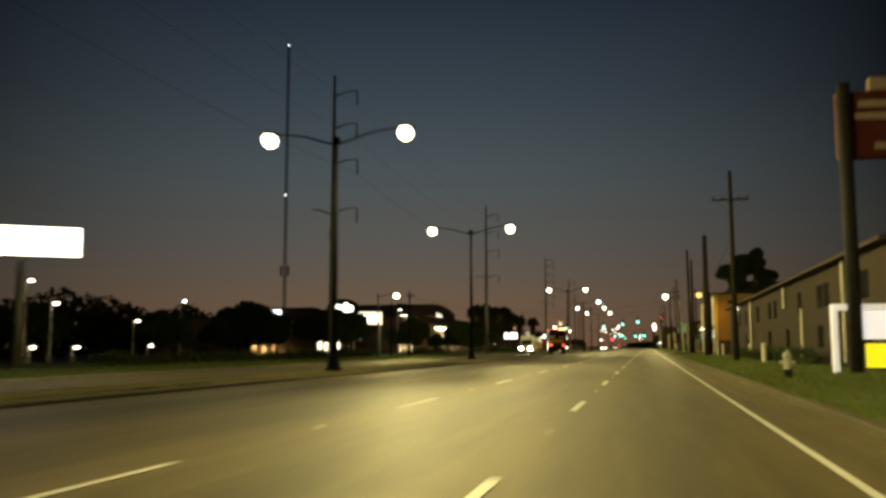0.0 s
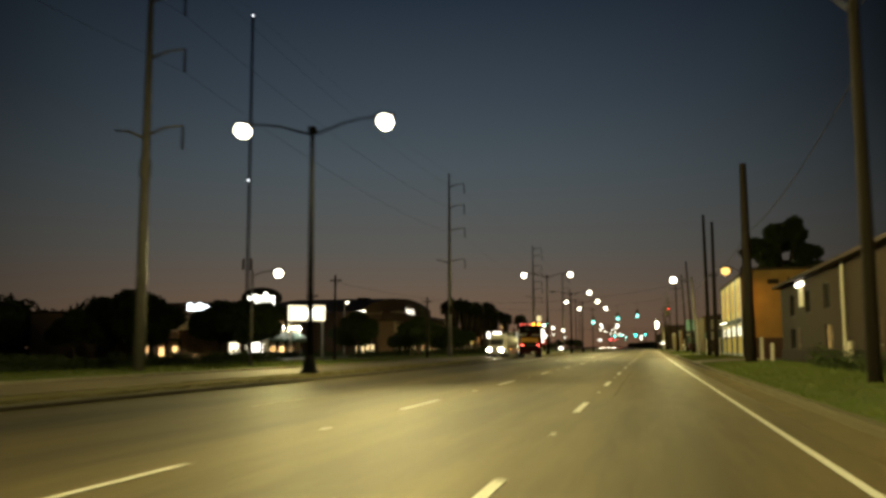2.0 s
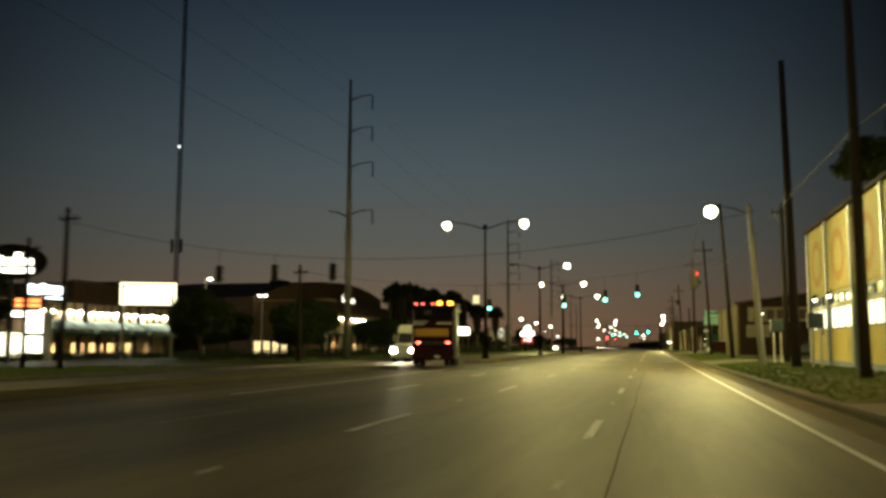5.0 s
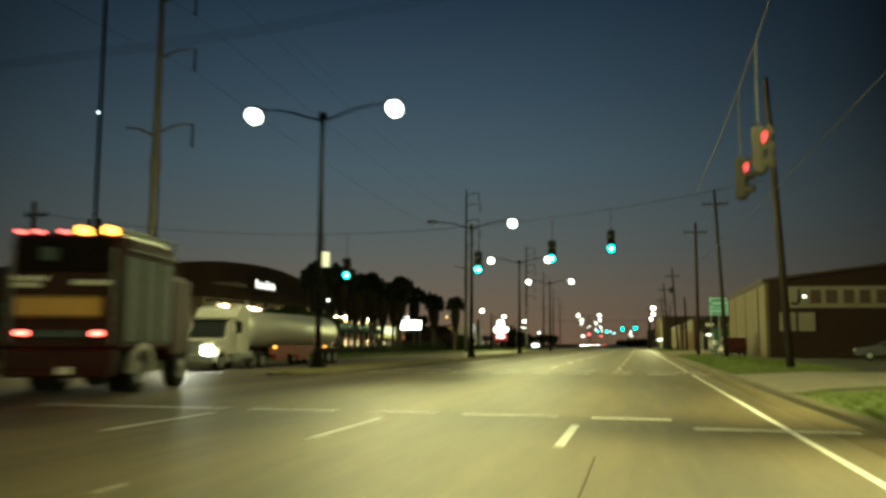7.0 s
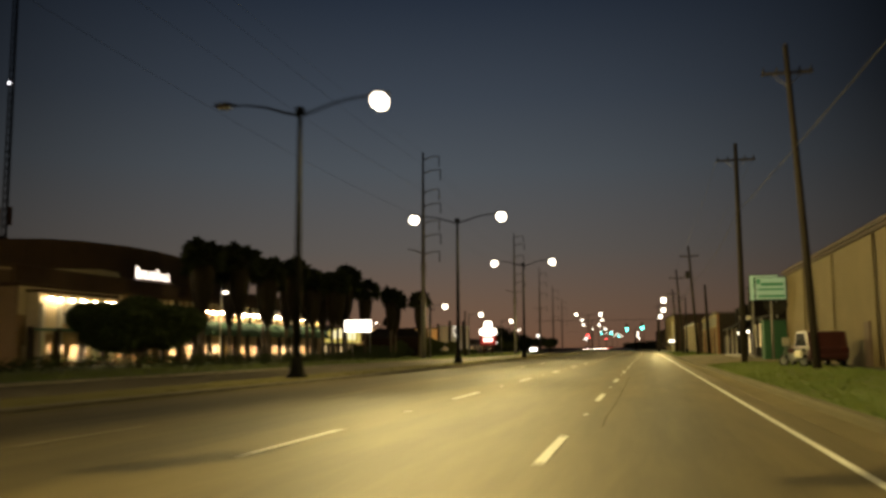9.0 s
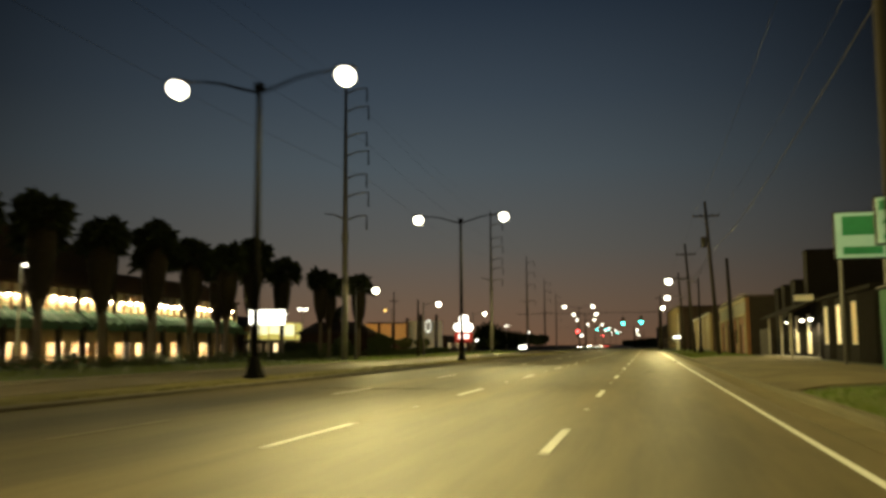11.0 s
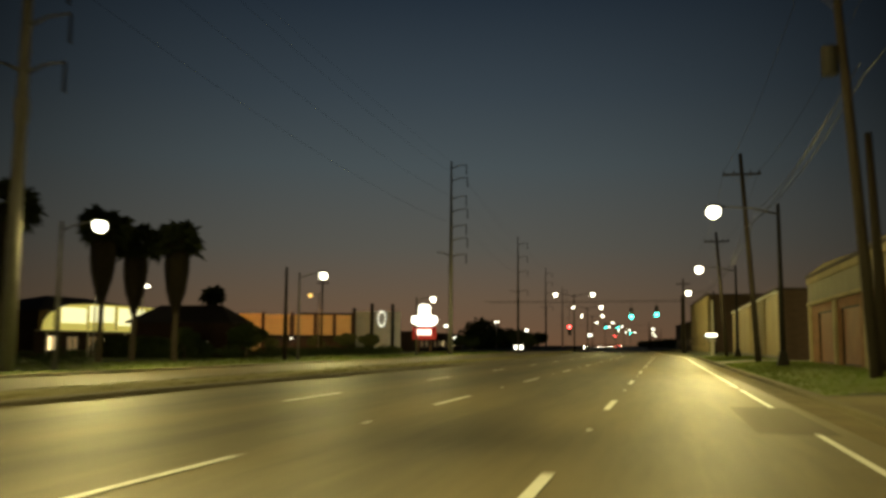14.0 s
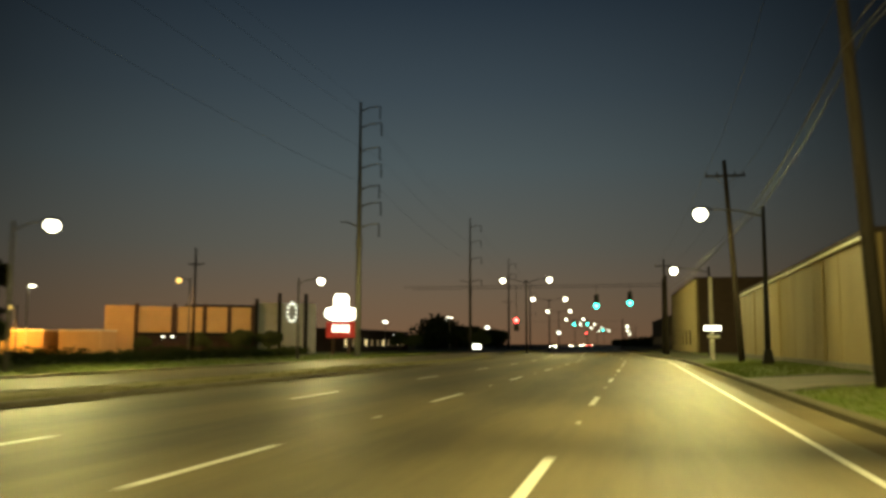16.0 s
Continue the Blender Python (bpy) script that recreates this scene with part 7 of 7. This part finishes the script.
def wild_tree(seed, h, r, trunk_h, n, label):
    """A ragged tree: many small uneven clumps along wandering limbs."""
    rnd = random.Random(seed)
    t = thing("tree", label, "tree", group="trees")
    tr = Shape().tube([(0, 0, -0.3), (0.2, 0, trunk_h * 0.5), (0, 0.2, trunk_h)], [0.5, 0.42, 0.32], 10)
    lobes = []
    for k in range(26):
        a = 2.4 * k + rnd.random()
        q = r * (0.15 + 0.85 * rnd.random() ** 0.7)
        z = trunk_h + (h - trunk_h) * (0.05 + 0.9 * rnd.random()) * (1 - 0.35 * (q / r) ** 2)
        e = (q * math.cos(a), q * math.sin(a), z)
        tr.tube([(0, 0, trunk_h * (0.6 + 0.35 * rnd.random())), (e[0] * 0.5, e[1] * 0.5, (trunk_h + z) / 2), e], [0.2, 0.12, 0.04], 6)
        s = r * (0.26 + 0.22 * rnd.random())
        lobes.append((*e, s * (0.8 + 0.6 * rnd.random()), s, s * (0.55 + 0.3 * rnd.random())))
    part("trunk", tr, M_BARK, t)
    part("crown", leaf_cloud(rnd, lobes, n, 0.22), M_LEAF, t)
    return t


tg = wild_tree(21, 18.3, 3.9, 7.0, 34000, "tall ragged dark tree behind the crossing")
tg.matrix_basis = pose(16.8, 150, 0.3)


def hedge(name, label, pts, h, w, n, seed, size=0.3):
    rnd = random.Random(seed)
    lobes = []
    for (xa, ya), (xb, yb) in zip(pts[:-1], pts[1:]):
        m = max(2, int(math.hypot(xb - xa, yb - ya) / (w * 0.9)))
        for i in range(m):
            q = i / m
            hh = h * (0.7 + 0.45 * rnd.random())
            lobes.append((xa + (xb - xa) * q + rnd.uniform(-0.3, 0.3) * w, ya + (yb - ya) * q, GZ + hh * 0.5, w * 0.75, w * 0.75, hh * 0.55))
    return solo(name, leaf_cloud(rnd, lobes, n, size), M_LEAF, label, "trees", kind="stuff")


hedge("far_woods", "dark line of distant trees", [(-84, 60), (-100, 120), (-112, 190), (-118, 250)], 10.5, 6, 16000, 31, 0.75)
hedge("far_woods", "dark line of distant trees", [(-66, 560), (-80, 660), (-95, 800), (-110, 1000)], 11, 8, 9000, 32, 1.0)
hedge("far_woods", "dark line of distant trees", [(26, 560), (12, 700), (-4, 900), (-20, 1100)], 5.5, 6, 7000, 33, 1.0)
hedge("shrubs", "low dark shrubs along the far verge", [(-41, 60), (-41.5, 100), (-43, 136)], 1.3, 1.4, 6000, 34, 0.16)
hedge("shrubs", "clipped dark hedge before the shops", [(-60, 150), (-60, 206)], 0.95, 1.0, 5000, 39, 0.14)
hedge("shrubs", "low dark shrubs along the far verge", [(-46, 170), (-44, 215), (-42, 250), (-41, 310)], 1.2, 1.4, 9000, 35, 0.16)
hedge("shrubs", "low dark shrubs along the far verge", [(-44, 335), (-44, 380), (-48, 412)], 1.3, 1.6, 6000, 36, 0.18)
hedge("shrubs", "tall dark bushes beside the restaurant", [(-58, 336.5), (-52, 337), (-46.0, 337.5)], 2.2, 2.2, 7000, 38, 0.26)
hedge("shrubs", "dark shrubs along the brick front", [(8.2, 46), (8.3, 84)], 1.5, 0.9, 4000, 37, 0.12)


def palm(seed, h):
    rnd = random.Random(seed)
    t = thing("palm_tree", "tall fan palm with a thick skirt of dead fronds", "palm tree", group="row of palms")
    part("trunk", S().tube([(0, 0, -0.3), (0.05, 0, h * 0.3), (0.1, 0.05, h * 0.7), (0.08, 0, h - 0.9)], [0.3, 0.22, 0.2, 0.17], 10), M_BARK, t)
    v, f = [], []
    # dead fronds hang round the trunk, bulging below the crown and drawn in to a point lower down
    low = 0.39 + 0.08 * rnd.random()
    for k in range(1500):
        a = rnd.random() * 2 * math.pi
        q = rnd.random() ** 1.15
        z = h - 1.3 - q * h * low
        full = 0.8 + 1.0 * q if q < 0.3 else 0.88 * (1 - ((q - 0.3) / 0.7) ** 2.2) + 0.22
        rr = full * (0.5 + 0.5 * rnd.random() ** 0.5)
        L = 0.8 + 0.8 * rnd.random()
        c, s = math.cos(a), math.sin(a)
        w = 0.1 + 0.1 * rnd.random()
        n = len(v)
        v += [(rr * c - w * s, rr * s + w * c, z), (rr * c + w * s, rr * s - w * c, z), (rr * 0.9 * c, rr * 0.9 * s, z - L), (rr * 0.4 * c, rr * 0.4 * s, z + 0.35)]
        f += [(n, n + 1, n + 2), (n, n + 3, n + 1)]
    part("skirt", Shape().add(v, f), M_SKIRT, t, "shaggy skirt of dead fronds")
    v, f = [], []
    root = Vector((0.1, 0, h - 1.4))
    for k in range(78):
        a = rnd.random() * 2 * math.pi
        e = math.asin(max(-0.98, min(0.98, -0.55 + 1.5 * rnd.random())))
        d = Vector((math.cos(a) * math.cos(e), math.sin(a) * math.cos(e), math.sin(e)))
        hub = root + d * (0.82 + 0.72 * rnd.random())
        side = d.cross(Vector((0, 0, 1))).normalized()
        up = side.cross(d)
        tw = radians(rnd.uniform(-50, 50))
        side, up = side * math.cos(tw) + up * math.sin(tw), up * math.cos(tw) - side * math.sin(tw)
        n = len(v)
        v += [tuple(root + side * 0.025), tuple(root - side * 0.025), tuple(hub)]
        f.append((n, n + 1, n + 2))
        for j in range(13):
            g = radians(-84 + 14 * j)
            R = 1.1 * (0.7 + 0.55 * rnd.random())
            out = d * math.cos(g) + side * math.sin(g)
            tip = hub + out * R - Vector((0, 0, 0.22 * R))
            ac = side * math.cos(g) - d * math.sin(g)
            mid = hub + out * R * 0.55 + up * 0.05
            n = len(v)
            v += [tuple(hub), tuple(mid + ac * 0.09), tuple(tip), tuple(mid - ac * 0.09)]
            f += [(n, n + 1, n + 2), (n, n + 2, n + 3)]
    part("crown", Shape().add(v, f), M_FROND, t, "spiky green fan crown")
    return t


pa, pb = palm(41, 12.5), palm(42, 11.6)
pa.matrix_basis, pb.matrix_basis = pose(-47, 252, GZ), pose(-45.6, 322.3, GZ)
pa.scale = (1.1, 1.1, 1.06)
for k, (x, y, s) in enumerate(((-46.6, 260, 1.09), (-46.6, 268, 1.1), (-46.8, 277, 1.08), (-47, 284.5, 1.10), (-44.2, 287.3, 1.0), (-47, 292.5, 1.1), (-47.6, 300.5, 1.17), (-46.5, 307, 1.1), (-44.7, 316.3, 0.98), (-40.4, 320.5, 1.0), (-49.5, 256, 1.05), (-49.8, 264, 1.08), (-49.2, 272.5, 1.05), (-49.6, 281, 1.05), (-49.8, 289, 1.02), (-50.2, 296.5, 1.04), (-49.4, 304, 1.0))):
    c = copy_thing((pa, pb)[k % 2], pose(x, y, GZ, 0, 0, 47 * k))
    c.scale = (s, s, s)


c = copy_thing(pb, pose(-57, 356.8, GZ, 0, 0, 20))
c.scale = (0.75, 0.75, 0.75)
p = wood_pole(-56.1, 392.4, 14.0, 11.8, 2.2)
p.location.z = -0.35
p = wood_pole(-33.4, 327.5, 8.6)
p.location.z = -0.35


# ---- grass ----
def grass(name, label, n, area, seed, hgt, zf, blade=M_BLADE):
    rnd = random.Random(seed)
    v, f = [], []
    for _ in range(n):
        x, y = area(rnd)
        z = zf(x)
        for _k in range(3):
            a = rnd.random() * 6.28
            h = hgt * (0.5 + rnd.random())
            dx, dy = 0.03 * math.cos(a), 0.03 * math.sin(a)
            px, py = x + rnd.uniform(-0.06, 0.06), y + rnd.uniform(-0.06, 0.06)
            k = len(v)
            v += [(px - dx, py - dy, z - 0.02), (px + dx, py + dy, z - 0.02), (px + rnd.uniform(-0.06, 0.06), py + rnd.uniform(-0.06, 0.06), z + h)]
            f.append((k, k + 1, k + 2))
    return solo(name, Shape().add(v, f), blade, label, "grass", kind="stuff")


GAPS = ((99, 110.5), (150.5, 165), (223, 276.5), (313.5, 323))


def verge_area(rnd):
    while True:
        x, y = 3.7 + 5.0 * rnd.random() ** 1.3, rnd.uniform(8, 345)
        if not any(a < y < b for a, b in GAPS):
            return x, y


lawn = Shape()
segs = [8, 99, 110.5, 150.5, 165, 223, 276.5, 313.5, 323, 400]
for a, b in zip(segs[0::2], segs[1::2]):
    xs = [3.66, 4.6, 6.2, 8.6]
    n = len(lawn.v)
    ys = [a + (b - a) * k / 12 for k in range(13)]
    lawn.add([(x, y, verge_z(x) + 0.02 + 0.02 * noise.noise((x, y * 0.5, 0))) for y in ys for x in xs], [(i * 4 + j, i * 4 + j + 1, i * 4 + 5 + j, i * 4 + 4 + j) for i in range(12) for j in range(3)])
solo("lawn", lawn, M_GRASS, "green grass verge beside the kerb", "lawn", kind="structure")
grass("grass", "short green grass on the near verge", 26000, verge_area, 51, 0.09, verge_z)
grass("grass", "dry short grass on the median", 12000, lambda r: (r.uniform(-15.1, -13.1), r.choice((r.uniform(0, 103), r.uniform(162, 340)))), 52, 0.05, lambda x: 0.14, M_DRYBLADE)
solo("far_verge", strip([(-60, -0.30), (-44, -0.27), (-34, -0.2), (-28.7, -0.165)], [-60, 0, 60, 147.5]), M_GRASS, "grass verge beyond the opposite carriageway", "lawn", kind="structure")
solo("far_verge", strip([(-60, -0.30), (-44, -0.27), (-34, -0.2), (-28.7, -0.165)], [164.5, 240, 300, 350, 400, 500]), M_GRASS, "grass verge beyond the opposite carriageway", "lawn", kind="structure")
grass("grass", "rough grass on the far verge", 14000, lambda r: (-28.9 - 12 * r.random() ** 1.5, r.choice((r.uniform(20, 147), r.uniform(165, 420)))), 53, 0.13, lambda x: -0.2)
